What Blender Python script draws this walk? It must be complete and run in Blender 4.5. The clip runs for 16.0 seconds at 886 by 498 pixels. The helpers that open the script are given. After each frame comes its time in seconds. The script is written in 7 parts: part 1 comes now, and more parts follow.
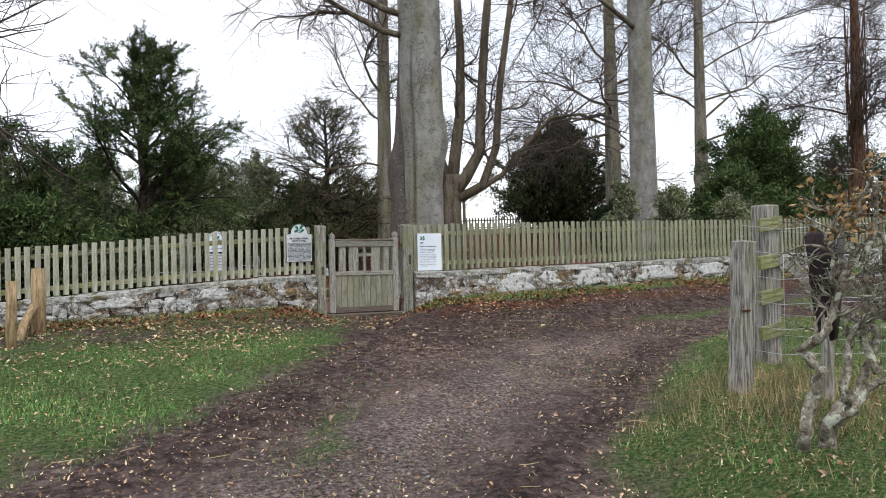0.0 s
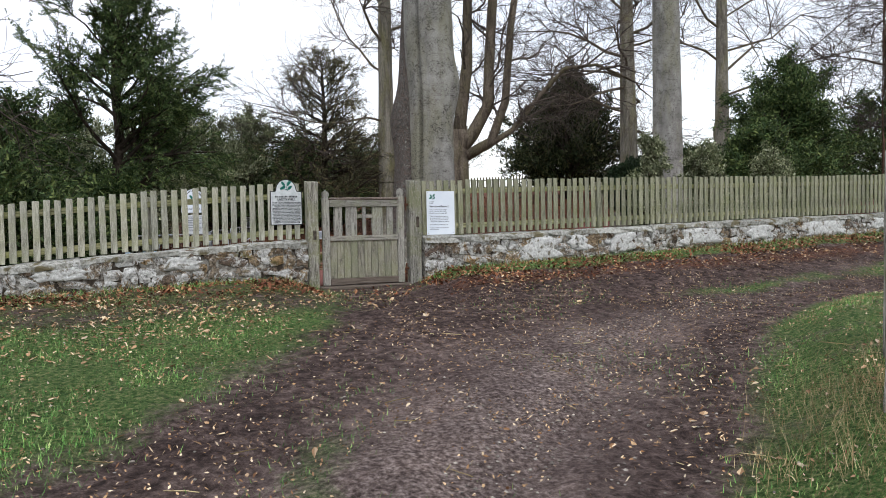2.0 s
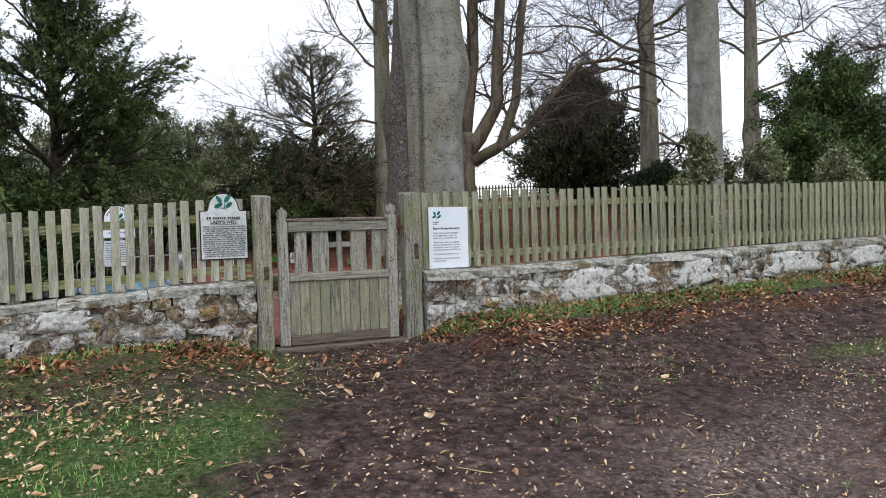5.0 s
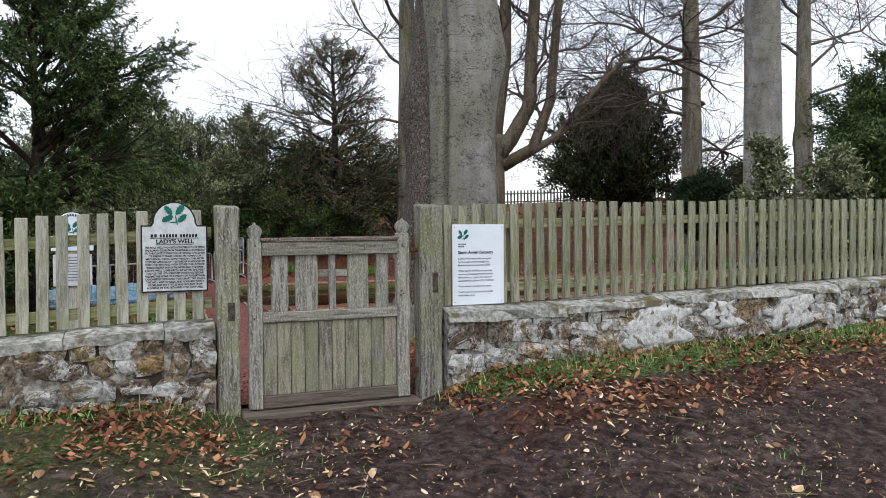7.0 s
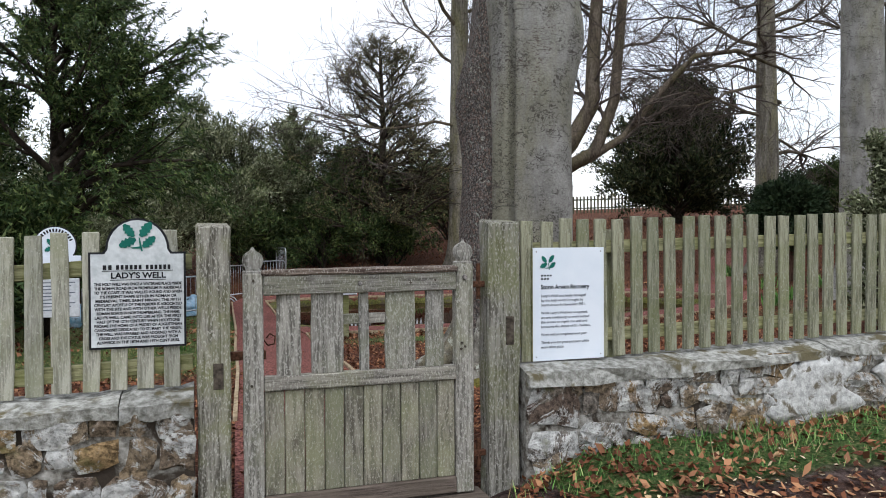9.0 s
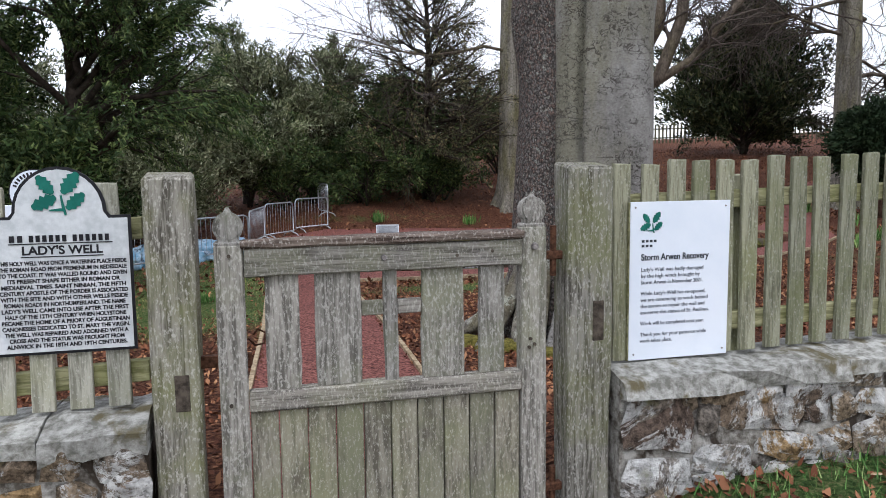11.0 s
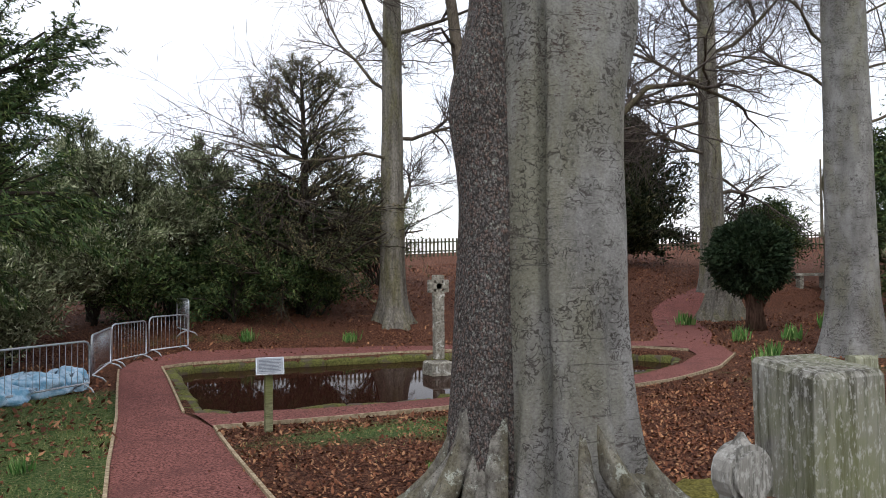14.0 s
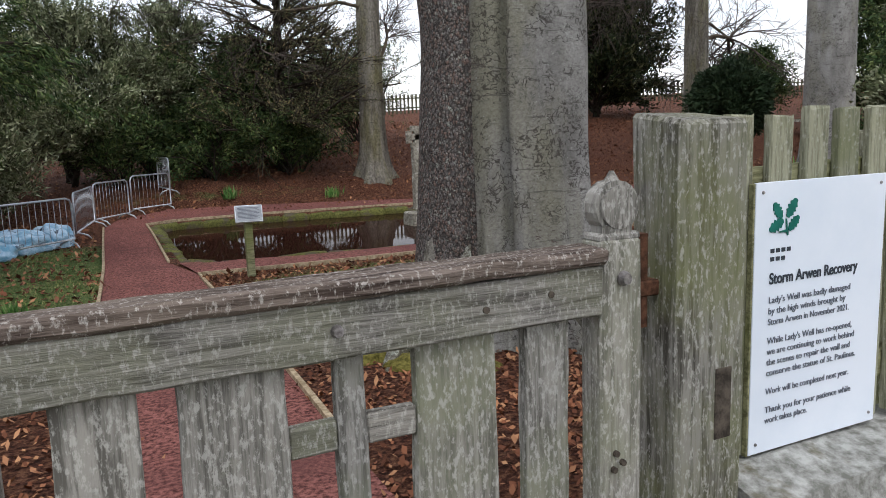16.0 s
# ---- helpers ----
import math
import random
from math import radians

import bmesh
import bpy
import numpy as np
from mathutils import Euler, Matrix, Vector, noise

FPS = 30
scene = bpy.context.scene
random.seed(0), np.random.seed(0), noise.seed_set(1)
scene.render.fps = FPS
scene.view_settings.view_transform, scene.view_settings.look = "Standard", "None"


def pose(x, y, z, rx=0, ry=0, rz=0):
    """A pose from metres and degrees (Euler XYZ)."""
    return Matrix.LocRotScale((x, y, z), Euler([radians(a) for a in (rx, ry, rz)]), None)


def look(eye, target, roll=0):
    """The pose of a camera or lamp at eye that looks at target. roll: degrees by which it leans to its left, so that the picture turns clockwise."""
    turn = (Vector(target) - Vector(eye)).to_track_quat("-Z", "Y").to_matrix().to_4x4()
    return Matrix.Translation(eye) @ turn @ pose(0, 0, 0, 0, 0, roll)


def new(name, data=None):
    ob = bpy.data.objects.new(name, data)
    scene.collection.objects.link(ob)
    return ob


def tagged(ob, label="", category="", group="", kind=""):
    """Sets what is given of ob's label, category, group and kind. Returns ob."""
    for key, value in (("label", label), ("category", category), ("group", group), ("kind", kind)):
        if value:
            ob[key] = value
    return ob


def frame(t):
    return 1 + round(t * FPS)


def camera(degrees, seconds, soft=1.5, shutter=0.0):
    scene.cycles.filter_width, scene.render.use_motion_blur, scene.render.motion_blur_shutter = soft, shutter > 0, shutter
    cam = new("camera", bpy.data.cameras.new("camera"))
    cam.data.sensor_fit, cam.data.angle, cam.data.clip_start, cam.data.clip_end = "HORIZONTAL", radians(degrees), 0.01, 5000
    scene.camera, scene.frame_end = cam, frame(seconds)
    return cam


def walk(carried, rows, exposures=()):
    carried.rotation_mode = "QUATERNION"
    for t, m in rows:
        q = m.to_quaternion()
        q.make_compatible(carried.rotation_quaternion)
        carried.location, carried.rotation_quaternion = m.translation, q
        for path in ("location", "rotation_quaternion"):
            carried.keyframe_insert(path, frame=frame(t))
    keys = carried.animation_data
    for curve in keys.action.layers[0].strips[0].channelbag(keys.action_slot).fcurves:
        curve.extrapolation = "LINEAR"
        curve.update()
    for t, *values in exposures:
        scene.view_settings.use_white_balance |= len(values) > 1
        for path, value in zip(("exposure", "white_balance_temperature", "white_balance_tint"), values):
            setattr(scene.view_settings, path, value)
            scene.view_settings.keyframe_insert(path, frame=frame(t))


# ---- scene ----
cam = camera(61.7, 16.0, soft=0.9)
ROWS = [
    (0.0, 0.000, 0.000, 1.500, -24.27, 0.77, 0.99),
    (0.5, 0.095, 0.395, 1.505, -23.97, 0.86, 1.38),
    (1.0, 0.250, 0.792, 1.498, -24.09, 0.70, 1.45),
    (1.5, 0.394, 1.233, 1.494, -24.10, -2.06, 1.29),
    (2.0, 0.575, 1.687, 1.520, -24.18, -2.24, 0.98),
    (2.5, 0.806, 2.164, 1.562, -24.27, -2.07, 0.68),
    (3.0, 0.997, 2.672, 1.591, -24.47, -2.18, 0.96),
    (3.5, 1.215, 3.155, 1.617, -24.57, -1.90, 0.92),
    (4.0, 1.368, 3.592, 1.640, -24.33, -1.92, 1.18),
    (6.5, 2.295, 5.600, 1.833, -23.33, -0.94, 1.22),
    (7.0, 2.424, 6.010, 1.864, -22.02, -1.35, 0.37),
    (7.5, 2.566, 6.429, 1.907, -19.81, -1.04, 0.45),
    (8.0, 2.633, 6.786, 1.933, -19.27, -0.73, 0.80),
    (8.5, 2.738, 7.130, 1.935, -19.13, -0.86, 0.74),
    (9.0, 2.870, 7.488, 1.970, -18.18, -0.85, 0.29),
    (9.5, 2.971, 7.860, 1.994, -16.84, -1.91, -0.13),
    (12.0, 3.221, 9.019, 2.097, -13.30, -7.08, 0.47),
    (12.5, 3.205, 9.338, 2.139, -12.44, -0.46, 0.13),
    (13.0, 3.247, 9.606, 2.169, -12.32, 3.60, -0.12),
    (13.5, 3.246, 9.890, 2.185, -18.00, 4.11, -0.08),
    (14.0, 3.202, 10.118, 2.214, -24.97, 2.03, 0.53),
    (14.5, 3.227, 10.181, 2.211, -25.17, -0.07, 0.86),
    (15.0, 3.236, 10.170, 2.162, -25.80, -2.00, 1.27),
    (15.5, 3.243, 10.125, 2.100, -26.31, -6.66, 1.92),
    (16.0, 3.275, 9.930, 2.036, -26.04, -8.76, 1.89),
]
walk(cam, [(t, pose(x, y, z, 90 + pitch, roll, yaw)) for t, x, y, z, yaw, pitch, roll in ROWS],
     exposures=[(0.0, 0.53, 6500, 9), (4.0, 0.50, 6450, 9), (9.5, 0.48, 6350, 9), (12.5, 0.74, 6200, 15), (14.0, 0.50, 6400, 10), (16.0, 0.48, 6400, 10)])

# ---- light ----
world = bpy.data.worlds.new("overcast")
scene.world = world
world.use_nodes = True
wn, wl = world.node_tree.nodes, world.node_tree.links
wn.clear()
w_out = wn.new("ShaderNodeOutputWorld")
w_add = wn.new("ShaderNodeAddShader")
w_sky = wn.new("ShaderNodeTexSky")
w_sky.sky_type = "NISHITA"
w_sky.sun_disc = False
w_sky.sun_elevation = radians(32)
w_sky.sun_rotation = radians(150)
w_bg = wn.new("ShaderNodeBackground")
w_bg.inputs["Strength"].default_value = 0.05
w_cloud = wn.new("ShaderNodeBackground")
w_cloud.inputs["Strength"].default_value = 0.80
w_tc = wn.new("ShaderNodeTexCoord")
w_map = wn.new("ShaderNodeMapping")
w_map.inputs["Scale"].default_value = (1, 1, 2.5)
w_noise = wn.new("ShaderNodeTexNoise")
w_noise.inputs["Scale"].default_value = 2.2
w_noise.inputs["Detail"].default_value = 4
w_ramp = wn.new("ShaderNodeValToRGB")
w_ramp.color_ramp.elements[0].position, w_ramp.color_ramp.elements[0].color = 0.3, (0.80, 0.83, 0.92, 1)
w_ramp.color_ramp.elements[1].position, w_ramp.color_ramp.elements[1].color = 0.6, (1.0, 0.97, 0.99, 1)
wl.new(w_tc.outputs["Generated"], w_map.inputs["Vector"])
wl.new(w_map.outputs["Vector"], w_noise.inputs["Vector"])
wl.new(w_noise.outputs["Fac"], w_ramp.inputs["Fac"])
wl.new(w_ramp.outputs["Color"], w_cloud.inputs["Color"])
wl.new(w_sky.outputs["Color"], w_bg.inputs["Color"])
wl.new(w_bg.outputs["Background"], w_add.inputs[0])
wl.new(w_cloud.outputs["Background"], w_add.inputs[1])
wl.new(w_add.outputs["Shader"], w_out.inputs["Surface"])
sun = new("sun", bpy.data.lights.new("sun", "SUN"))
sun.data.energy, sun.data.angle, sun.data.color = 1.2, radians(20), (1.0, 0.985, 0.965)
sun.matrix_world = look((0, 0, 30), (10, 17, 0))


# ---- materials ----
def ramp_node(nt, stops):
    n = nt.nodes.new("ShaderNodeValToRGB")
    cr = n.color_ramp
    while len(cr.elements) < len(stops):
        cr.elements.new(0.5)
    for e, (p, c) in zip(cr.elements, stops):
        e.position, e.color = p, (*c, 1)
    return n


def start(name):
    m = bpy.data.materials.new(name)
    m.use_nodes = True
    nt = m.node_tree
    nt.nodes["Principled BSDF"].inputs["Specular IOR Level"].default_value = 0.12
    return m, nt, nt.nodes["Principled BSDF"]


def coords(nt, scale=(1, 1, 1), kind="Object"):
    tc = nt.nodes.new("ShaderNodeTexCoord")
    mp = nt.nodes.new("ShaderNodeMapping")
    mp.inputs["Scale"].default_value = scale
    nt.links.new(tc.outputs[kind], mp.inputs["Vector"])
    return mp.outputs["Vector"]


def world_coords(nt, scale=(1, 1, 1)):
    g = nt.nodes.new("ShaderNodeNewGeometry")
    mp = nt.nodes.new("ShaderNodeMapping")
    mp.inputs["Scale"].default_value = scale
    nt.links.new(g.outputs["Position"], mp.inputs["Vector"])
    return mp.outputs["Vector"]


def noise_node(nt, vec, scale, detail=5, rough=0.55, warp=0.0):
    n = nt.nodes.new("ShaderNodeTexNoise")
    n.inputs["Scale"].default_value, n.inputs["Detail"].default_value = scale, detail
    n.inputs["Roughness"].default_value, n.inputs["Distortion"].default_value = rough, warp
    nt.links.new(vec, n.inputs["Vector"])
    return n


def mix(nt, fac, a, b, mode="MIX"):
    n = nt.nodes.new("ShaderNodeMix")
    n.data_type, n.blend_type = "RGBA", mode
    for sock, v in ((n.inputs[0], fac), (n.inputs[6], a), (n.inputs[7], b)):
        if isinstance(v, (int, float)):
            sock.default_value = v
        elif isinstance(v, tuple):
            sock.default_value = (*v, 1)
        else:
            nt.links.new(v, sock)
    return n.outputs[2]


def bump(nt, bsdf, height, strength=0.4, dist=0.02):
    b = nt.nodes.new("ShaderNodeBump")
    b.inputs["Strength"].default_value, b.inputs["Distance"].default_value = strength, dist
    nt.links.new(height, b.inputs["Height"])
    nt.links.new(b.outputs["Normal"], bsdf.inputs["Normal"])


def simple(name, dark, light, rough=0.8, scale=20, stretch=(1, 1, 1), metal=0.0, strength=0.3, dist=0.01, patch=None, patch_scale=3, patch_lo=0.5, spread=True, wide=False, random_tone=0.0):
    """Two-scale noise between two colours, with an optional third colour in patches."""
    m, nt, b = start(name)
    vec = world_coords(nt, stretch) if spread else coords(nt, stretch)
    fine = noise_node(nt, vec, scale, 6, 0.65)
    r = ramp_node(nt, [(0.38, dark), (0.62, light)])
    nt.links.new(fine.outputs["Fac"], r.inputs["Fac"])
    col = r.outputs["Color"]
    if patch:
        big = noise_node(nt, vec, patch_scale, 5, 0.6, 0.4)
        pr = ramp_node(nt, [(patch_lo, (0, 0, 0)), (patch_lo + (0.25 if wide else 0.08), (1, 1, 1))])
        nt.links.new(big.outputs["Fac"], pr.inputs["Fac"])
        col = mix(nt, pr.outputs["Color"], col, patch)
    if random_tone:
        oi = nt.nodes.new("ShaderNodeObjectInfo")
        rr = ramp_node(nt, [(0.0, (1 - random_tone,) * 3), (1.0, (1 + random_tone * 0.4,) * 3)])
        nt.links.new(oi.outputs["Random"], rr.inputs["Fac"])
        col = mix(nt, 1.0, col, rr.outputs["Color"], "MULTIPLY")
    nt.links.new(col, b.inputs["Base Color"])
    b.inputs["Roughness"].default_value, b.inputs["Metallic"].default_value = rough, metal
    if strength:
        bump(nt, b, fine.outputs["Fac"], strength, dist)
    return m


def weathered_wood(name, dark, light, green, lichen, stretch=(60, 60, 4), green_lo=0.45, lichen_lo=0.6):
    """Grey grain along z with algae in patches and pale lichen flecks."""
    m, nt, b = start(name)
    vec = coords(nt, stretch)
    flat = coords(nt, (1, 1, 1))
    oi = nt.nodes.new("ShaderNodeObjectInfo")
    off = nt.nodes.new("ShaderNodeVectorMath")
    off.operation = "ADD"
    sc = nt.nodes.new("ShaderNodeVectorMath")
    sc.operation = "SCALE"
    sc.inputs[0].default_value = (7, 13, 5)
    nt.links.new(oi.outputs["Random"], sc.inputs["Scale"])
    nt.links.new(flat, off.inputs[0])
    nt.links.new(sc.outputs[0], off.inputs[1])
    grain = noise_node(nt, vec, 1.0, 6, 0.7, 0.3)
    r = ramp_node(nt, [(0.41, dark), (0.57, light)])
    nt.links.new(grain.outputs["Fac"], r.inputs["Fac"])
    alg = noise_node(nt, off.outputs[0], 3.5, 5, 0.65)
    ar = ramp_node(nt, [(green_lo, (0, 0, 0)), (green_lo + 0.25, (0.85, 0.85, 0.85))])
    nt.links.new(alg.outputs["Fac"], ar.inputs["Fac"])
    col = mix(nt, ar.outputs["Color"], r.outputs["Color"], green)
    st = coords(nt, (1, 1, 0.45))
    fl = noise_node(nt, st, 120, 4, 0.7)
    fr = ramp_node(nt, [(lichen_lo - 0.02, (0, 0, 0)), (lichen_lo + 0.08, (0.6, 0.6, 0.6))])
    nt.links.new(fl.outputs["Fac"], fr.inputs["Fac"])
    col = mix(nt, fr.outputs["Color"], col, lichen)
    tone = ramp_node(nt, [(0.0, (0.78, 0.78, 0.78)), (1.0, (1.08, 1.06, 1.02))])
    nt.links.new(oi.outputs["Random"], tone.inputs["Fac"])
    col = mix(nt, 1.0, col, tone.outputs["Color"], "MULTIPLY")
    nt.links.new(col, b.inputs["Base Color"])
    b.inputs["Roughness"].default_value = 0.9
    bump(nt, b, grain.outputs["Fac"], 0.9, 0.008)
    return m


M_FENCE = weathered_wood("fence_wood", (0.125, 0.127, 0.09), (0.29, 0.295, 0.22), (0.175, 0.19, 0.10), (0.40, 0.41, 0.36), lichen_lo=0.58)
M_FENCE_GREY = weathered_wood("grey_fence_wood", (0.19, 0.19, 0.155), (0.40, 0.40, 0.345), (0.27, 0.28, 0.19), (0.50, 0.50, 0.45), lichen_lo=0.58)
M_POST = weathered_wood("post_wood", (0.07, 0.066, 0.056), (0.25, 0.245, 0.22), (0.17, 0.18, 0.09), (0.46, 0.46, 0.43), lichen_lo=0.55, green_lo=0.42)
M_GATE = weathered_wood("gate_wood", (0.10, 0.097, 0.088), (0.275, 0.268, 0.25), (0.20, 0.21, 0.15), (0.44, 0.44, 0.42), lichen_lo=0.53)
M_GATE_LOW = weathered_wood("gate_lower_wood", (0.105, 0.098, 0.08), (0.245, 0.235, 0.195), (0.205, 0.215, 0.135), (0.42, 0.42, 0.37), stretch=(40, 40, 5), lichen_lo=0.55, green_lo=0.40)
M_GATE_RAIL = weathered_wood("gate_rail_wood", (0.085, 0.08, 0.072), (0.255, 0.245, 0.225), (0.19, 0.195, 0.135), (0.42, 0.42, 0.39), stretch=(4, 60, 60), lichen_lo=0.54)
M_GATE_CAP = weathered_wood("gate_cap_wood", (0.045, 0.032, 0.027), (0.19, 0.155, 0.135), (0.17, 0.14, 0.115), (0.52, 0.50, 0.47), stretch=(6, 70, 70), lichen_lo=0.56)
M_GATE_DARK = weathered_wood("gate_muddy_wood", (0.075, 0.06, 0.052), (0.17, 0.14, 0.12), (0.13, 0.11, 0.09), (0.26, 0.23, 0.21), stretch=(4, 60, 60), lichen_lo=0.66)
M_STAKE = simple("stake_wood", (0.16, 0.11, 0.06), (0.36, 0.27, 0.16), 0.85, 30, (1, 1, 0.2), spread=False)
M_FIELDPOST = weathered_wood("field_post_wood", (0.09, 0.085, 0.075), (0.33, 0.32, 0.30), (0.20, 0.20, 0.11), (0.46, 0.46, 0.43), green_lo=0.52, lichen_lo=0.62)
M_FIELDRAIL = weathered_wood("field_rail_wood", (0.13, 0.13, 0.07), (0.29, 0.29, 0.17), (0.17, 0.19, 0.06), (0.38, 0.38, 0.28), stretch=(5, 50, 50), lichen_lo=0.66)
# dark colour standing in for the shade inside holes that are not cut
M_HOLE_SHADE = simple("hole_shade", (0.03, 0.025, 0.02), (0.09, 0.075, 0.06), 0.95, 40)
M_FARFENCE = simple("far_fence_wood", (0.045, 0.044, 0.03), (0.12, 0.118, 0.075), 0.9, 12)
M_STEEL = simple("galvanised_steel", (0.35, 0.37, 0.40), (0.55, 0.58, 0.62), 0.45, 40, metal=0.8, strength=0.05)
M_IRON = simple("rusty_iron", (0.06, 0.03, 0.02), (0.16, 0.08, 0.05), 0.75, 60, metal=0.5)
M_BOLT = simple("bolt_steel", (0.15, 0.14, 0.14), (0.35, 0.33, 0.33), 0.45, 60, metal=0.8)


def wall_stone(name):
    m, nt, b = start(name)
    vec = world_coords(nt)
    oi = nt.nodes.new("ShaderNodeObjectInfo")
    tone = ramp_node(nt, [(0.0, (0.10, 0.075, 0.06)), (0.3, (0.21, 0.165, 0.115)), (0.55, (0.15, 0.14, 0.13)), (0.8, (0.24, 0.165, 0.085)), (1.0, (0.17, 0.155, 0.135))])
    nt.links.new(oi.outputs["Random"], tone.inputs["Fac"])
    fine = noise_node(nt, vec, 35, 6, 0.7)
    fr = ramp_node(nt, [(0.38, (0.35, 0.35, 0.35)), (0.62, (1.4, 1.4, 1.4))])
    nt.links.new(fine.outputs["Fac"], fr.inputs["Fac"])
    col = mix(nt, 1.0, tone.outputs["Color"], fr.outputs["Color"], "MULTIPLY")
    lime = noise_node(nt, vec, 3.6, 11, 0.82, 0.7)
    lr = ramp_node(nt, [(0.49, (0, 0, 0)), (0.512, (0.9, 0.9, 0.9))])
    nt.links.new(lime.outputs["Fac"], lr.inputs["Fac"])
    limecol = noise_node(nt, vec, 17, 7, 0.72)
    lc = ramp_node(nt, [(0.34, (0.22, 0.225, 0.22)), (0.62, (0.60, 0.61, 0.60))])
    nt.links.new(limecol.outputs["Fac"], lc.inputs["Fac"])
    col = mix(nt, lr.outputs["Color"], col, lc.outputs["Color"])
    mo = noise_node(nt, vec, 6, 5, 0.65)
    mr = ramp_node(nt, [(0.6, (0, 0, 0)), (0.72, (0.7, 0.7, 0.7))])
    nt.links.new(mo.outputs["Fac"], mr.inputs["Fac"])
    col = mix(nt, mr.outputs["Color"], col, (0.12, 0.12, 0.05))
    pit = noise_node(nt, vec, 48, 5, 0.7)
    pr = ramp_node(nt, [(0.36, (0.4, 0.39, 0.37)), (0.46, (1, 1, 1))])
    nt.links.new(pit.outputs["Fac"], pr.inputs["Fac"])
    col = mix(nt, 0.85, col, pr.outputs["Color"], "MULTIPLY")
    nt.links.new(col, b.inputs["Base Color"])
    b.inputs["Roughness"].default_value = 0.95
    bump(nt, b, fine.outputs["Fac"], 0.9, 0.02)
    return m


M_STONE = wall_stone("rubble_stone")
M_MORTAR = simple("lime_mortar", (0.10, 0.09, 0.075), (0.36, 0.355, 0.33), 0.95, 22, patch=(0.04, 0.032, 0.025), patch_scale=4.5, patch_lo=0.47, strength=0.8, dist=0.02)
M_COPING = simple("limewashed_coping", (0.17, 0.17, 0.15), (0.45, 0.455, 0.43), 0.95, 24, patch=(0.13, 0.115, 0.07), patch_scale=5, patch_lo=0.53, strength=0.8, dist=0.02, random_tone=0.25)
M_LIMEWASH = simple("old_lime_render", (0.34, 0.345, 0.34), (0.58, 0.59, 0.58), 0.95, 30, patch=(0.14, 0.125, 0.095), patch_scale=9, patch_lo=0.55, strength=0.9, dist=0.015)
M_WHITE = simple("white_board", (0.60, 0.66, 0.74), (0.66, 0.71, 0.78), 0.45, 3, strength=0)
M_PLAQUE = simple("plaque_paint", (0.42, 0.45, 0.47), (0.55, 0.58, 0.60), 0.6, 25, strength=0.1)
M_SHEET = simple("weathered_sheet", (0.24, 0.26, 0.28), (0.34, 0.36, 0.38), 0.5, 12, strength=0)
M_BLACK = simple("sign_black", (0.012, 0.013, 0.016), (0.022, 0.022, 0.026), 0.5, 20, strength=0)
M_GREEN = simple("emblem_green", (0.008, 0.10, 0.08), (0.014, 0.14, 0.11), 0.5, 20, strength=0)
M_INK = simple("printed_ink", (0.10, 0.115, 0.14), (0.13, 0.14, 0.17), 0.6, 20, strength=0)
M_HEAD = simple("printed_heading", (0.03, 0.04, 0.05), (0.05, 0.055, 0.07), 0.6, 20, strength=0)


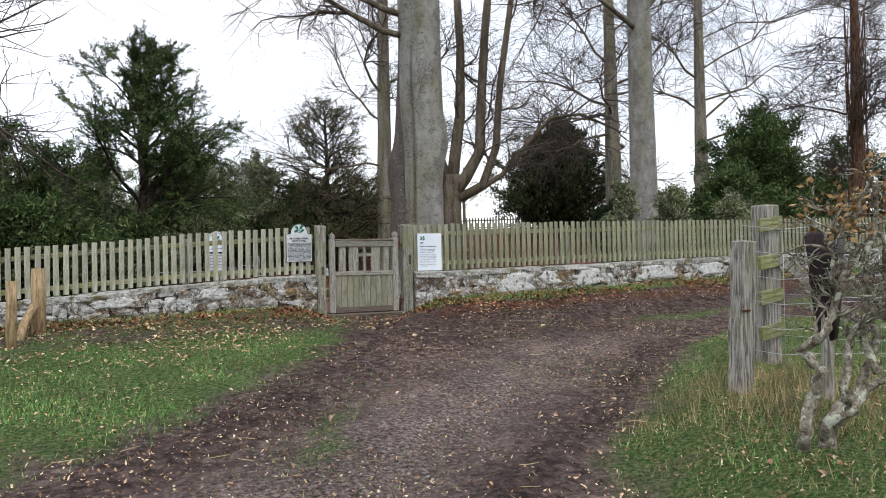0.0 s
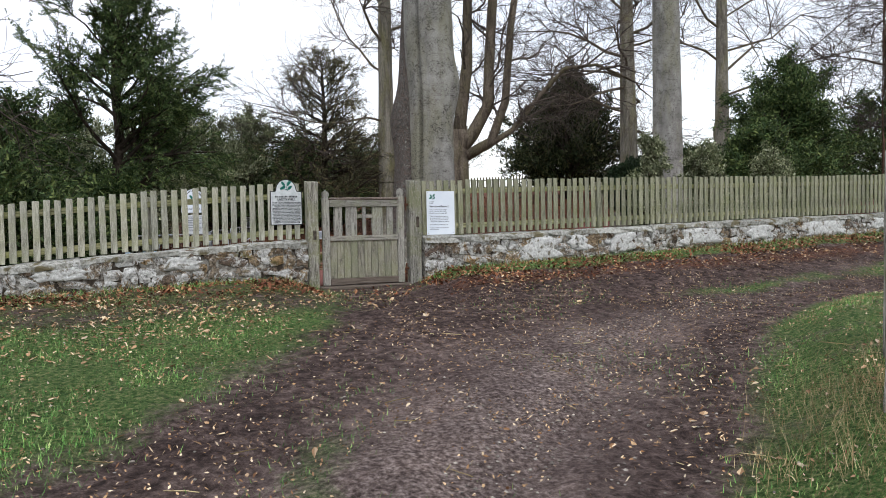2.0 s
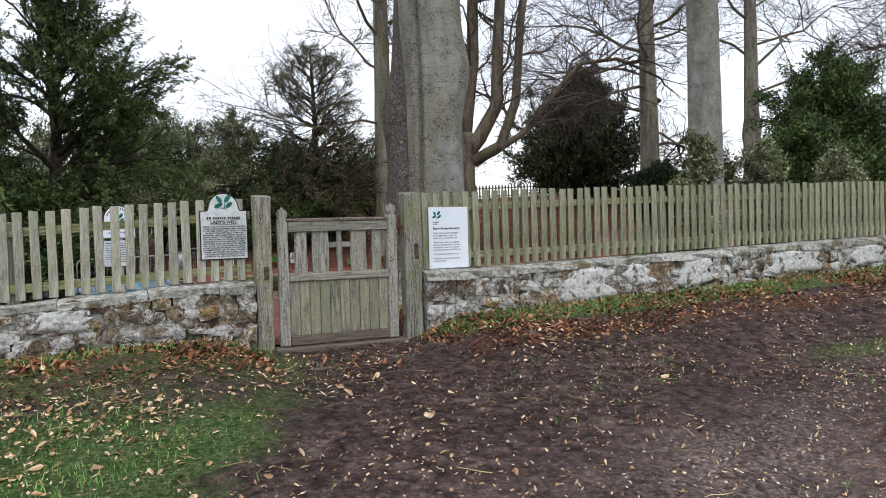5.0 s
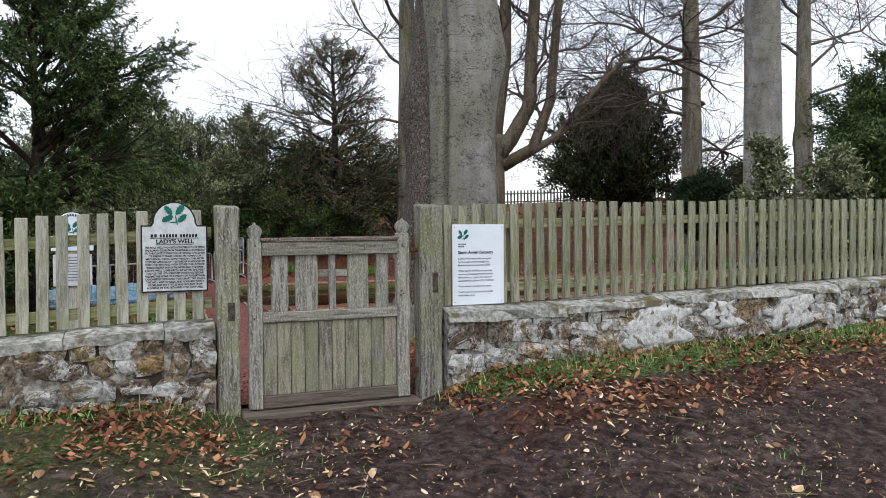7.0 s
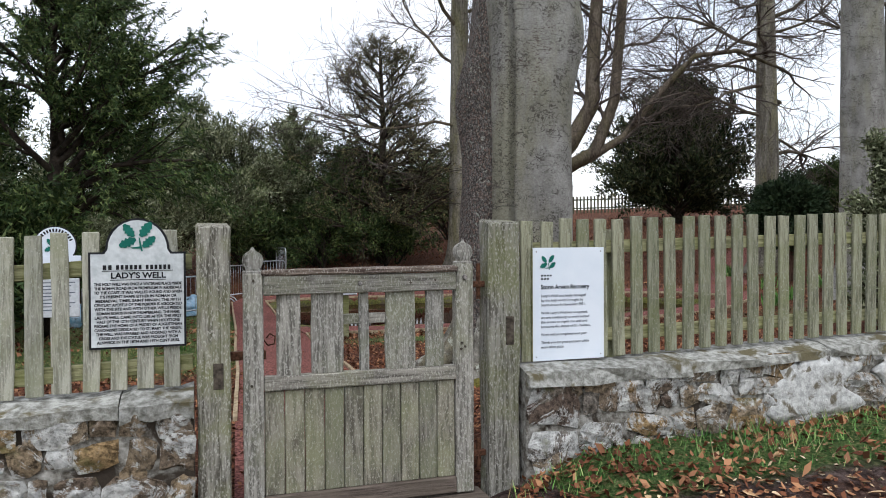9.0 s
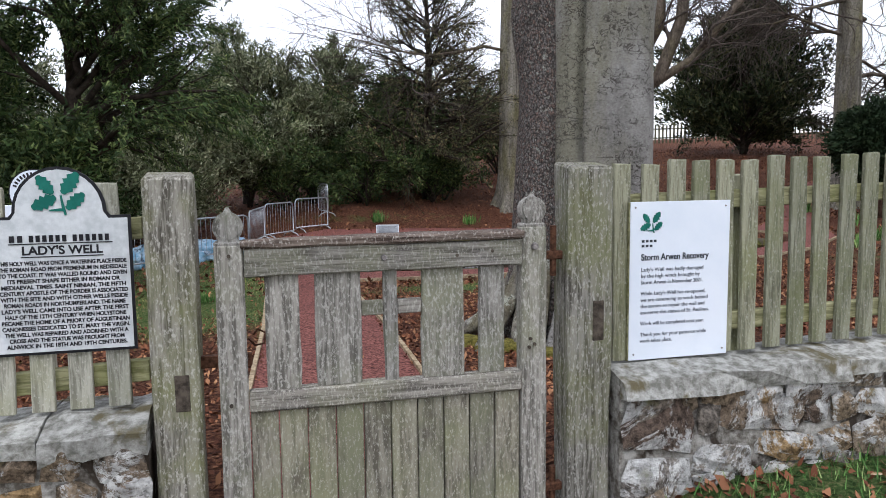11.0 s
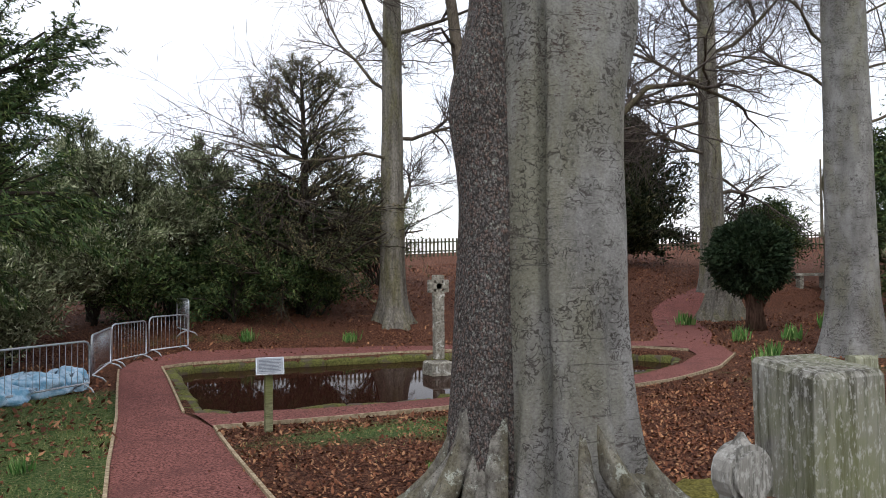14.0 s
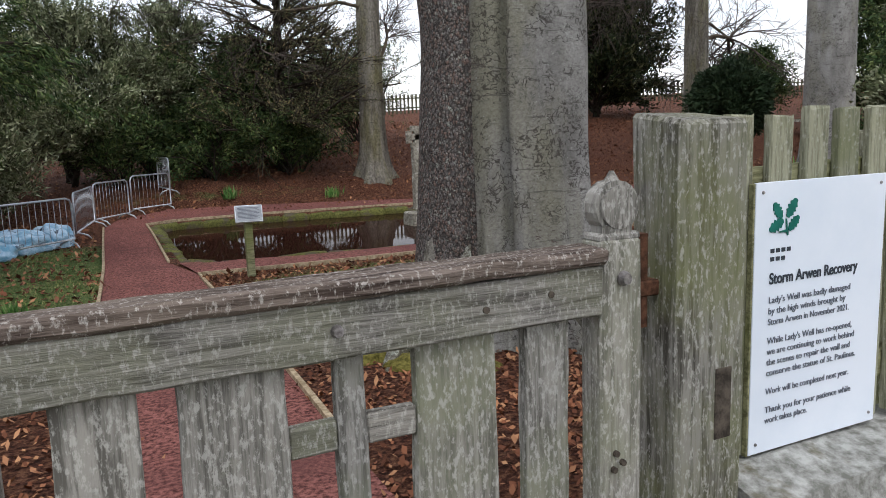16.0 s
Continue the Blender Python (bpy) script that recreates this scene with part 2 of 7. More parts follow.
def bark(name, dark, light, moss, flake, streak=(5, 5, 1.1), flake_lo=0.62, scar=0.5, pale=(0.42, 0.42, 0.39), pale_lo=0.66, scar_lo=0.37):
    """Bark with soft streaks, green-brown blotches, level scars, mottling, dark flakes and pale lichen."""
    m, nt, b = start(name)
    flat = world_coords(nt)
    a = noise_node(nt, world_coords(nt, streak), 1.2, 9, 0.72, 0.5)
    r = ramp_node(nt, [(0.40, dark), (0.60, light)])
    nt.links.new(a.outputs["Fac"], r.inputs["Fac"])
    g = noise_node(nt, world_coords(nt, (1.6, 1.6, 0.6)), 1.5, 6, 0.65, 0.3)
    gr = ramp_node(nt, [(0.46, (0, 0, 0)), (0.66, (0.85, 0.85, 0.85))])
    nt.links.new(g.outputs["Fac"], gr.inputs["Fac"])
    col = mix(nt, gr.outputs["Color"], r.outputs["Color"], moss)
    mot = noise_node(nt, world_coords(nt, (1, 1, 0.75)), 20, 9, 0.78, 0.2)
    mr = ramp_node(nt, [(0.38, (0.55, 0.53, 0.51)), (0.50, (1, 1, 1)), (0.62, (1.45, 1.45, 1.43))])
    nt.links.new(mot.outputs["Fac"], mr.inputs["Fac"])
    col = mix(nt, 0.9, col, mr.outputs["Color"], "MULTIPLY")
    ring = noise_node(nt, world_coords(nt, (3.5, 3.5, 26)), 1.0, 4, 0.6, 1.0)
    rr = ramp_node(nt, [(scar_lo - 0.04, (1 - scar,) * 3), (scar_lo, (1, 1, 1))])
    nt.links.new(ring.outputs["Fac"], rr.inputs["Fac"])
    col = mix(nt, 0.9, col, rr.outputs["Color"], "MULTIPLY")
    p = noise_node(nt, flat, 9, 9, 0.8)
    pr = ramp_node(nt, [(pale_lo, (0, 0, 0)), (pale_lo + 0.06, (0.75, 0.75, 0.75))])
    nt.links.new(p.outputs["Fac"], pr.inputs["Fac"])
    col = mix(nt, pr.outputs["Color"], col, pale)
    f = noise_node(nt, world_coords(nt, (1, 1, 0.9)), 34, 7, 0.75)
    fr = ramp_node(nt, [(flake_lo, (0, 0, 0)), (flake_lo + 0.05, (0.85, 0.85, 0.85))])
    nt.links.new(f.outputs["Fac"], fr.inputs["Fac"])
    col = mix(nt, fr.outputs["Color"], col, flake)
    nt.links.new(col, b.inputs["Base Color"])
    b.inputs["Roughness"].default_value = 0.92
    hs = nt.nodes.new("ShaderNodeMath")
    hs.operation = "ADD"
    nt.links.new(mot.outputs["Fac"], hs.inputs[0])
    h2 = nt.nodes.new("ShaderNodeMath")
    h2.operation = "SUBTRACT"
    nt.links.new(rr.outputs["Color"], h2.inputs[0])
    nt.links.new(f.outputs["Fac"], h2.inputs[1])
    nt.links.new(h2.outputs[0], hs.inputs[1])
    bump(nt, b, hs.outputs[0], 0.7, 0.02)
    return m


def noise_mask(nt, vec, scale, lo, hi, top=1.0, detail=6, rough=0.65, warp=0.0):
    n = noise_node(nt, vec, scale, detail, rough, warp)
    r = ramp_node(nt, [(lo, (0, 0, 0)), (hi, (top,) * 3)])
    nt.links.new(n.outputs["Fac"], r.inputs["Fac"])
    return n.outputs["Fac"], r.outputs["Color"]


def smooth_bark(name, dark, light, green, brown, lichen, carve=0.75):
    """Old beech bark: grey skin with green film, level scars, healed scratch marks, brown flakes and pale lichen."""
    m, nt, b = start(name)
    flat = world_coords(nt)
    base = noise_node(nt, world_coords(nt, (1, 1, 0.5)), 3.0, 5, 0.6)
    r = ramp_node(nt, [(0.36, dark), (0.62, light)])
    nt.links.new(base.outputs["Fac"], r.inputs["Fac"])
    _, film = noise_mask(nt, world_coords(nt, (1.3, 1.3, 0.45)), 1.7, 0.45, 0.65, 0.8)
    col = mix(nt, film, r.outputs["Color"], green)
    fine = noise_node(nt, world_coords(nt, (1, 1, 1.3)), 48, 8, 0.8)
    fr = ramp_node(nt, [(0.36, (0.68, 0.67, 0.66)), (0.5, (1, 1, 1)), (0.64, (1.28, 1.28, 1.27))])
    nt.links.new(fine.outputs["Fac"], fr.inputs["Fac"])
    col = mix(nt, 1.0, col, fr.outputs["Color"], "MULTIPLY")
    level, scar = noise_mask(nt, world_coords(nt, (3.2, 3.2, 44)), 1.0, 0.62, 0.66, 0.7, 5, 0.6, 0.8)
    col = mix(nt, scar, col, (0.075, 0.068, 0.06))
    # healed scratches: thin level lines of a warped field, where an uneven mask lets them through
    field = noise_node(nt, world_coords(nt, (1, 1, 1.25)), 15, 3, 0.5, 0.9)
    line = ramp_node(nt, [(0.462, (0, 0, 0)), (0.482, (1, 1, 1)), (0.518, (1, 1, 1)), (0.538, (0, 0, 0))])
    nt.links.new(field.outputs["Fac"], line.inputs["Fac"])
    _, where = noise_mask(nt, flat, 4.0, 0.44, 0.54, carve, 4)
    marks = mix(nt, 1.0, line.outputs["Color"], where, "MULTIPLY")
    col = mix(nt, marks, col, (0.045, 0.038, 0.033))
    _, fl = noise_mask(nt, world_coords(nt, (1, 1, 2.2)), 30, 0.55, 0.59, 0.9, 5, 0.7)
    _, fw = noise_mask(nt, world_coords(nt, (1, 1, 0.6)), 2.6, 0.54, 0.62, 1.0, 4)
    col = mix(nt, mix(nt, 1.0, fl, fw, "MULTIPLY"), col, brown)
    _, li = noise_mask(nt, flat, 26, 0.62, 0.66, 0.7, 8, 0.75)
    col = mix(nt, li, col, lichen)
    nt.links.new(col, b.inputs["Base Color"])
    b.inputs["Roughness"].default_value = 0.9
    hs = nt.nodes.new("ShaderNodeMath")
    hs.operation = "MULTIPLY_ADD"
    nt.links.new(marks, hs.inputs[0])
    hs.inputs[1].default_value = -0.8
    nt.links.new(fine.outputs["Fac"], hs.inputs[2])
    bump(nt, b, hs.outputs[0], 1.0, 0.02)
    return m


def scaly_bark(name, tones, gap, lichen, size=(40, 40, 27)):
    """Bark broken into small curling plates with dark gaps and lichen flecks."""
    m, nt, b = start(name)
    warp = noise_node(nt, world_coords(nt), 9, 3)
    add = nt.nodes.new("ShaderNodeVectorMath")
    add.operation = "MULTIPLY_ADD"
    nt.links.new(warp.outputs["Color"], add.inputs[0])
    add.inputs[1].default_value = (1.6, 1.6, 1.6)
    nt.links.new(world_coords(nt, size), add.inputs[2])
    vo = nt.nodes.new("ShaderNodeTexVoronoi")
    vo.inputs["Scale"].default_value = 1.6
    nt.links.new(add.outputs[0], vo.inputs["Vector"])
    sep = nt.nodes.new("ShaderNodeSeparateColor")
    nt.links.new(vo.outputs["Color"], sep.inputs["Color"])
    r = ramp_node(nt, [(k / (len(tones) - 1), c) for k, c in enumerate(tones)])
    nt.links.new(sep.outputs["Red"], r.inputs["Fac"])
    edge = ramp_node(nt, [(0.40, (0, 0, 0)), (0.66, (0.85, 0.85, 0.85))])
    nt.links.new(vo.outputs["Distance"], edge.inputs["Fac"])
    col = mix(nt, edge.outputs["Color"], r.outputs["Color"], gap)
    fine = noise_node(nt, world_coords(nt), 90, 5, 0.7)
    fr = ramp_node(nt, [(0.36, (0.5, 0.5, 0.5)), (0.64, (1.5, 1.5, 1.5))])
    nt.links.new(fine.outputs["Fac"], fr.inputs["Fac"])
    col = mix(nt, 1.0, col, fr.outputs["Color"], "MULTIPLY")
    _, li = noise_mask(nt, world_coords(nt), 30, 0.57, 0.62, 0.8, 8, 0.75)
    col = mix(nt, li, col, lichen)
    nt.links.new(col, b.inputs["Base Color"])
    b.inputs["Roughness"].default_value = 0.95
    inv = nt.nodes.new("ShaderNodeMath")
    inv.operation = "SUBTRACT"
    nt.links.new(fine.outputs["Fac"], inv.inputs[0])
    nt.links.new(vo.outputs["Distance"], inv.inputs[1])
    bump(nt, b, inv.outputs[0], 0.9, 0.02)
    return m


M_GREAT = smooth_bark("old_beech_bark", (0.18, 0.176, 0.165), (0.31, 0.306, 0.292), (0.215, 0.21, 0.155), (0.085, 0.062, 0.055), (0.42, 0.43, 0.40))
M_SCALY = scaly_bark("flaking_beech_bark", ((0.085, 0.08, 0.076), (0.16, 0.15, 0.142), (0.15, 0.105, 0.088), (0.11, 0.105, 0.10)), (0.045, 0.04, 0.037), (0.30, 0.32, 0.28))
M_ROOT = bark("root_bark", (0.10, 0.093, 0.08), (0.22, 0.21, 0.185), (0.13, 0.115, 0.06), (0.05, 0.045, 0.035), streak=(4, 4, 4), flake_lo=0.57, scar=0.2, pale=(0.42, 0.45, 0.39), pale_lo=0.55)
M_BEECH_FAR = bark("far_beech_bark", (0.10, 0.09, 0.075), (0.23, 0.215, 0.185), (0.15, 0.14, 0.075), (0.06, 0.05, 0.04), streak=(4, 4, 0.6))
M_LIMB = bark("brown_limb_bark", (0.06, 0.048, 0.038), (0.15, 0.125, 0.10), (0.10, 0.09, 0.05), (0.04, 0.032, 0.025), streak=(4, 4, 0.8))
M_TWIG = simple("twig_bark", (0.045, 0.037, 0.032), (0.115, 0.095, 0.082), 0.9, 9, strength=0)
M_DARKTWIG = simple("dark_twig_bark", (0.018, 0.014, 0.011), (0.05, 0.04, 0.032), 0.95, 9, strength=0)
M_IVYBARK = simple("ivy_stem_bark", (0.05, 0.03, 0.02), (0.15, 0.09, 0.065), 0.95, 18, (1, 1, 0.2), strength=0.8, dist=0.03)
M_HAW = simple("hawthorn_bark", (0.075, 0.06, 0.045), (0.27, 0.25, 0.20), 0.95, 30, patch=(0.40, 0.42, 0.34), patch_scale=14, patch_lo=0.54, strength=0.9, dist=0.015)
M_HAWLEAF = simple("hawthorn_dead_leaf", (0.16, 0.08, 0.03), (0.36, 0.24, 0.11), 0.85, 20, strength=0)


def leaf_mat(name, dark, mid, light, rough=0.6, var_scale=2.0):
    m, nt, b = start(name)
    g = nt.nodes.new("ShaderNodeNewGeometry")
    r = ramp_node(nt, [(0.0, dark), (0.6, mid), (1.0, light)])
    nt.links.new(g.outputs["Random Per Island"], r.inputs["Fac"])
    n = noise_node(nt, world_coords(nt), var_scale, 3)
    nr = ramp_node(nt, [(0.35, (0.6, 0.6, 0.6)), (0.65, (1.25, 1.25, 1.15))])
    nt.links.new(n.outputs["Fac"], nr.inputs["Fac"])
    col = mix(nt, 1.0, r.outputs["Color"], nr.outputs["Color"], "MULTIPLY")
    nt.links.new(col, b.inputs["Base Color"])
    b.inputs["Roughness"].default_value = rough
    return m


M_YEW = leaf_mat("yew_needles", (0.018, 0.036, 0.014), (0.052, 0.088, 0.030), (0.15, 0.185, 0.07))
M_CONIFER = leaf_mat("sparse_conifer_needles", (0.05, 0.06, 0.03), (0.11, 0.115, 0.058), (0.24, 0.18, 0.10))
M_LAUREL = leaf_mat("olive_shrub_leaves", (0.06, 0.078, 0.038), (0.14, 0.158, 0.088), (0.36, 0.38, 0.27))
M_DARKBUSH = leaf_mat("dark_holly_leaves", (0.010, 0.018, 0.008), (0.030, 0.044, 0.018), (0.12, 0.12, 0.06))
M_TOPIARY = leaf_mat("clipped_yew_leaves", (0.014, 0.028, 0.014), (0.026, 0.045, 0.022), (0.05, 0.07, 0.035))
M_GRASS = leaf_mat("grass_blades", (0.06, 0.165, 0.04), (0.13, 0.285, 0.075), (0.33, 0.42, 0.17), 0.6, 1.0)
M_LAWN = leaf_mat("lawn_blades", (0.09, 0.125, 0.04), (0.21, 0.24, 0.08), (0.40, 0.38, 0.17), 0.7, 1.2)
M_STRAW = leaf_mat("dead_grass_blades", (0.16, 0.12, 0.06), (0.33, 0.26, 0.14), (0.48, 0.40, 0.25), 0.8, 3.0)
M_LEAF = leaf_mat("fallen_leaves", (0.17, 0.085, 0.045), (0.41, 0.27, 0.16), (0.62, 0.51, 0.38), 0.75, 2.0)
M_LITTER = leaf_mat("beech_litter_leaves", (0.075, 0.028, 0.017), (0.19, 0.075, 0.042), (0.38, 0.20, 0.11), 0.8, 1.5)
M_PEBBLE = leaf_mat("track_pebbles", (0.10, 0.085, 0.08), (0.20, 0.18, 0.165), (0.38, 0.35, 0.32), 0.9, 3.0)


def ground_mat():
    """Mud, turf, leaf litter and gravel track, laid out by the coverage attribute (r turf, g litter, b stony track)."""
    m, nt, b = start("ground_soil")
    vec = world_coords(nt)
    at = nt.nodes.new("ShaderNodeAttribute")
    at.attribute_name = "cover"
    sep = nt.nodes.new("ShaderNodeSeparateColor")
    nt.links.new(at.outputs["Color"], sep.inputs["Color"])
    edge = noise_node(nt, vec, 3.2, 9, 0.78, 0.3)
    big = noise_node(nt, vec, 1.3, 6, 0.68)
    fine = noise_node(nt, vec, 30, 6, 0.7)

    def cover(ch, amount=1.3, soft=0.2):
        a = nt.nodes.new("ShaderNodeMath")
        a.operation = "MULTIPLY_ADD"
        nt.links.new(edge.outputs["Fac"], a.inputs[0])
        a.inputs[1].default_value = amount
        nt.links.new(sep.outputs[ch], a.inputs[2])
        sub = nt.nodes.new("ShaderNodeMath")
        sub.operation = "MULTIPLY_ADD"
        nt.links.new(a.outputs[0], sub.inputs[0])
        sub.inputs[1].default_value = 0.5
        sub.inputs[2].default_value = 0.0
        mid = (0.5 + amount * 0.5) * 0.5
        r = ramp_node(nt, [(mid - soft * 0.5, (0, 0, 0)), (mid + soft * 0.5, (1, 1, 1))])
        nt.links.new(sub.outputs[0], r.inputs["Fac"])
        return r.outputs["Color"]

    clod = noise_node(nt, vec, 11, 8, 0.78, 0.4)
    mud = ramp_node(nt, [(0.38, (0.044, 0.031, 0.028)), (0.50, (0.140, 0.103, 0.094)), (0.64, (0.33, 0.262, 0.240))])
    nt.links.new(clod.outputs["Fac"], mud.inputs["Fac"])
    mudtone = ramp_node(nt, [(0.32, (0.66, 0.60, 0.60)), (0.5, (1.02, 0.98, 0.97)), (0.68, (1.42, 1.36, 1.32))])
    nt.links.new(big.outputs["Fac"], mudtone.inputs["Fac"])
    stony = ramp_node(nt, [(0.38, (0.068, 0.050, 0.046)), (0.51, (0.215, 0.172, 0.160)), (0.64, (0.47, 0.40, 0.375))])
    nt.links.new(fine.outputs["Fac"], stony.inputs["Fac"])
    col = mix(nt, cover("Blue", 1.3, 0.5), mud.outputs["Color"], stony.outputs["Color"])
    col = mix(nt, 1.0, col, mudtone.outputs["Color"], "MULTIPLY")
    loam = ramp_node(nt, [(0.38, (0.018, 0.0115, 0.0105)), (0.50, (0.064, 0.042, 0.038)), (0.64, (0.16, 0.112, 0.102))])
    nt.links.new(clod.outputs["Fac"], loam.inputs["Fac"])
    lf = nt.nodes.new("ShaderNodeMath")
    lf.operation = "MULTIPLY"
    nt.links.new(at.outputs["Alpha"], lf.inputs[0])
    edge_r = ramp_node(nt, [(0.36, (0.35, 0.35, 0.35)), (0.56, (1, 1, 1))])
    nt.links.new(edge.outputs["Fac"], edge_r.inputs["Fac"])
    nt.links.new(edge_r.outputs["Color"], lf.inputs[1])
    col = mix(nt, lf.outputs[0], col, loam.outputs["Color"])
    lit = ramp_node(nt, [(0.38, (0.035, 0.014, 0.009)), (0.5, (0.125, 0.050, 0.031)), (0.64, (0.30, 0.15, 0.085))])
    nt.links.new(fine.outputs["Fac"], lit.inputs["Fac"])
    col = mix(nt, cover("Green"), col, lit.outputs["Color"])
    turf = ramp_node(nt, [(0.38, (0.032, 0.07, 0.018)), (0.51, (0.095, 0.165, 0.048)), (0.66, (0.29, 0.28, 0.13))])
    nt.links.new(fine.outputs["Fac"], turf.inputs["Fac"])
    col = mix(nt, cover("Red"), col, turf.outputs["Color"])
    nt.links.new(col, b.inputs["Base Color"])
    b.inputs["Roughness"].default_value = 0.9
    hs = nt.nodes.new("ShaderNodeMath")
    hs.operation = "MULTIPLY_ADD"
    nt.links.new(clod.outputs["Fac"], hs.inputs[0])
    hs.inputs[1].default_value = 2.0
    nt.links.new(fine.outputs["Fac"], hs.inputs[2])
    bump(nt, b, hs.outputs[0], 1.0, 0.06)
    return m


M_GROUND = ground_mat()
M_GRAVEL = simple("red_gravel", (0.055, 0.019, 0.017), (0.30, 0.125, 0.105), 0.95, 42, patch=(0.12, 0.05, 0.045), patch_scale=1.2, patch_lo=0.5, wide=True, strength=0.9, dist=0.02)
M_EDGING = simple("path_edging_timber", (0.20, 0.15, 0.09), (0.42, 0.34, 0.23), 0.85, 20)
M_MOSS = simple("mossy_rim_stone", (0.05, 0.055, 0.015), (0.15, 0.15, 0.045), 0.95, 30, patch=(0.09, 0.075, 0.055), patch_scale=4, patch_lo=0.5, strength=0.9, dist=0.02, random_tone=0.3)
M_MOSSROOT = simple("moss_clump", (0.06, 0.055, 0.012), (0.17, 0.15, 0.04), 0.95, 35, strength=0.9, dist=0.02)
M_STATUE = simple("statue_stone", (0.13, 0.12, 0.095), (0.32, 0.30, 0.25), 0.95, 25, patch=(0.48, 0.47, 0.42), patch_scale=8, patch_lo=0.56, strength=0.7, dist=0.02)
M_BAG = simple("pale_blue_plastic_sheet", (0.16, 0.36, 0.52), (0.55, 0.70, 0.82), 0.35, 6, patch=(0.05, 0.08, 0.12), patch_scale=6, patch_lo=0.58, strength=0.6, dist=0.05)
M_SACK = simple("dark_plastic_sack", (0.012, 0.009, 0.010), (0.035, 0.022, 0.024), 0.4, 8, (1, 1, 0.3), strength=0.8, dist=0.05)


def water_mat():
    m, nt, b = start("dark_pond_water")
    b.inputs["Base Color"].default_value = (0.022, 0.009, 0.006, 1)
    b.inputs["Roughness"].default_value = 0.03
    b.inputs["IOR"].default_value = 1.33
    b.inputs["Specular IOR Level"].default_value = 0.02
    n = noise_node(nt, world_coords(nt), 3, 2)
    bump(nt, b, n.outputs["Fac"], 0.03, 0.02)
    return m


M_WATER = water_mat()


# ---- building helpers ----
def mesh_from(name, verts, faces, material, smooth=False):
    me = bpy.data.meshes.new(name)
    me.from_pydata([tuple(v) for v in verts], [], [tuple(f) for f in faces])
    me.materials.append(material)
    if smooth:
        me.polygons.foreach_set("use_smooth", [True] * len(me.polygons))
    me.update()
    return me


def from_bm(name, bm, material, smooth=False):
    me = bpy.data.meshes.new(name)
    bmesh.ops.recalc_face_normals(bm, faces=bm.faces)
    bm.to_mesh(me)
    bm.free()
    me.materials.append(material)
    if smooth:
        me.polygons.foreach_set("use_smooth", [True] * len(me.polygons))
    return me


def part(name, bm, material, parent, label="", smooth=False):
    ob = new(name, from_bm(name, bm, material, smooth))
    ob.parent = parent
    return tagged(ob, label)


def thing(name, x, y, z, label, category, group="", kind="", rz=0):
    ob = new(name)
    ob.empty_display_size = 0.1
    ob.matrix_world = pose(x, y, z, 0, 0, rz)
    return tagged(ob, label, category, group, kind)


def box(x0, x1, y0, y1, z0, z1, bevel=0.004, rough=0.0, seed=0, cuts=0):
    """A bevelled board; rough jitters its vertices, cuts divides it along its longest side."""
    bm = bmesh.new()
    bmesh.ops.create_cube(bm, size=1)
    sx, sy, sz = x1 - x0, y1 - y0, z1 - z0
    for v in bm.verts:
        v.co = Vector(((x0 + x1) / 2 + v.co.x * sx, (y0 + y1) / 2 + v.co.y * sy, (z0 + z1) / 2 + v.co.z * sz))
    if cuts:
        ax = max(range(3), key=lambda k: (sx, sy, sz)[k])
        long_edges = [e for e in bm.edges if abs((e.verts[0].co - e.verts[1].co)[ax]) > (sx, sy, sz)[ax] * 0.9]
        bmesh.ops.subdivide_edges(bm, edges=long_edges, cuts=cuts, use_grid_fill=True)
    if bevel:
        edges = [e for e in bm.edges if len(e.link_faces) == 2 and e.calc_face_angle(0) > 0.5]
        bmesh.ops.bevel(bm, geom=edges, offset=bevel, segments=1, affect="EDGES")
    if rough:
        rnd = random.Random(seed)
        o = Vector((rnd.uniform(0, 99), rnd.uniform(0, 99), rnd.uniform(0, 99)))
        for v in bm.verts:
            n = noise.noise_vector(v.co * 9 + o)
            v.co += n * rough
    return bm


def cyl(x, y, z0, z1, r0, r1=None, seg=10, axis="z"):
    bm = bmesh.new()
    bmesh.ops.create_cone(bm, cap_ends=True, segments=seg, radius1=r0, radius2=r0 if r1 is None else r1, depth=z1 - z0)
    turn = {"z": Matrix(), "y": pose(0, 0, 0, 90), "x": pose(0, 0, 0, 0, 90)}[axis]
    mid = (z0 + z1) / 2
    place = {"z": (x, y, mid), "y": (x, mid, y), "x": (mid, x, y)}[axis]
    bmesh.ops.transform(bm, matrix=Matrix.Translation(place) @ turn, verts=bm.verts)
    return bm


def join(*bms):
    out = bmesh.new()
    for b in bms:
        me = bpy.data.meshes.new("tmp")
        b.to_mesh(me)
        b.free()
        out.from_mesh(me)
        bpy.data.meshes.remove(me)
    return out


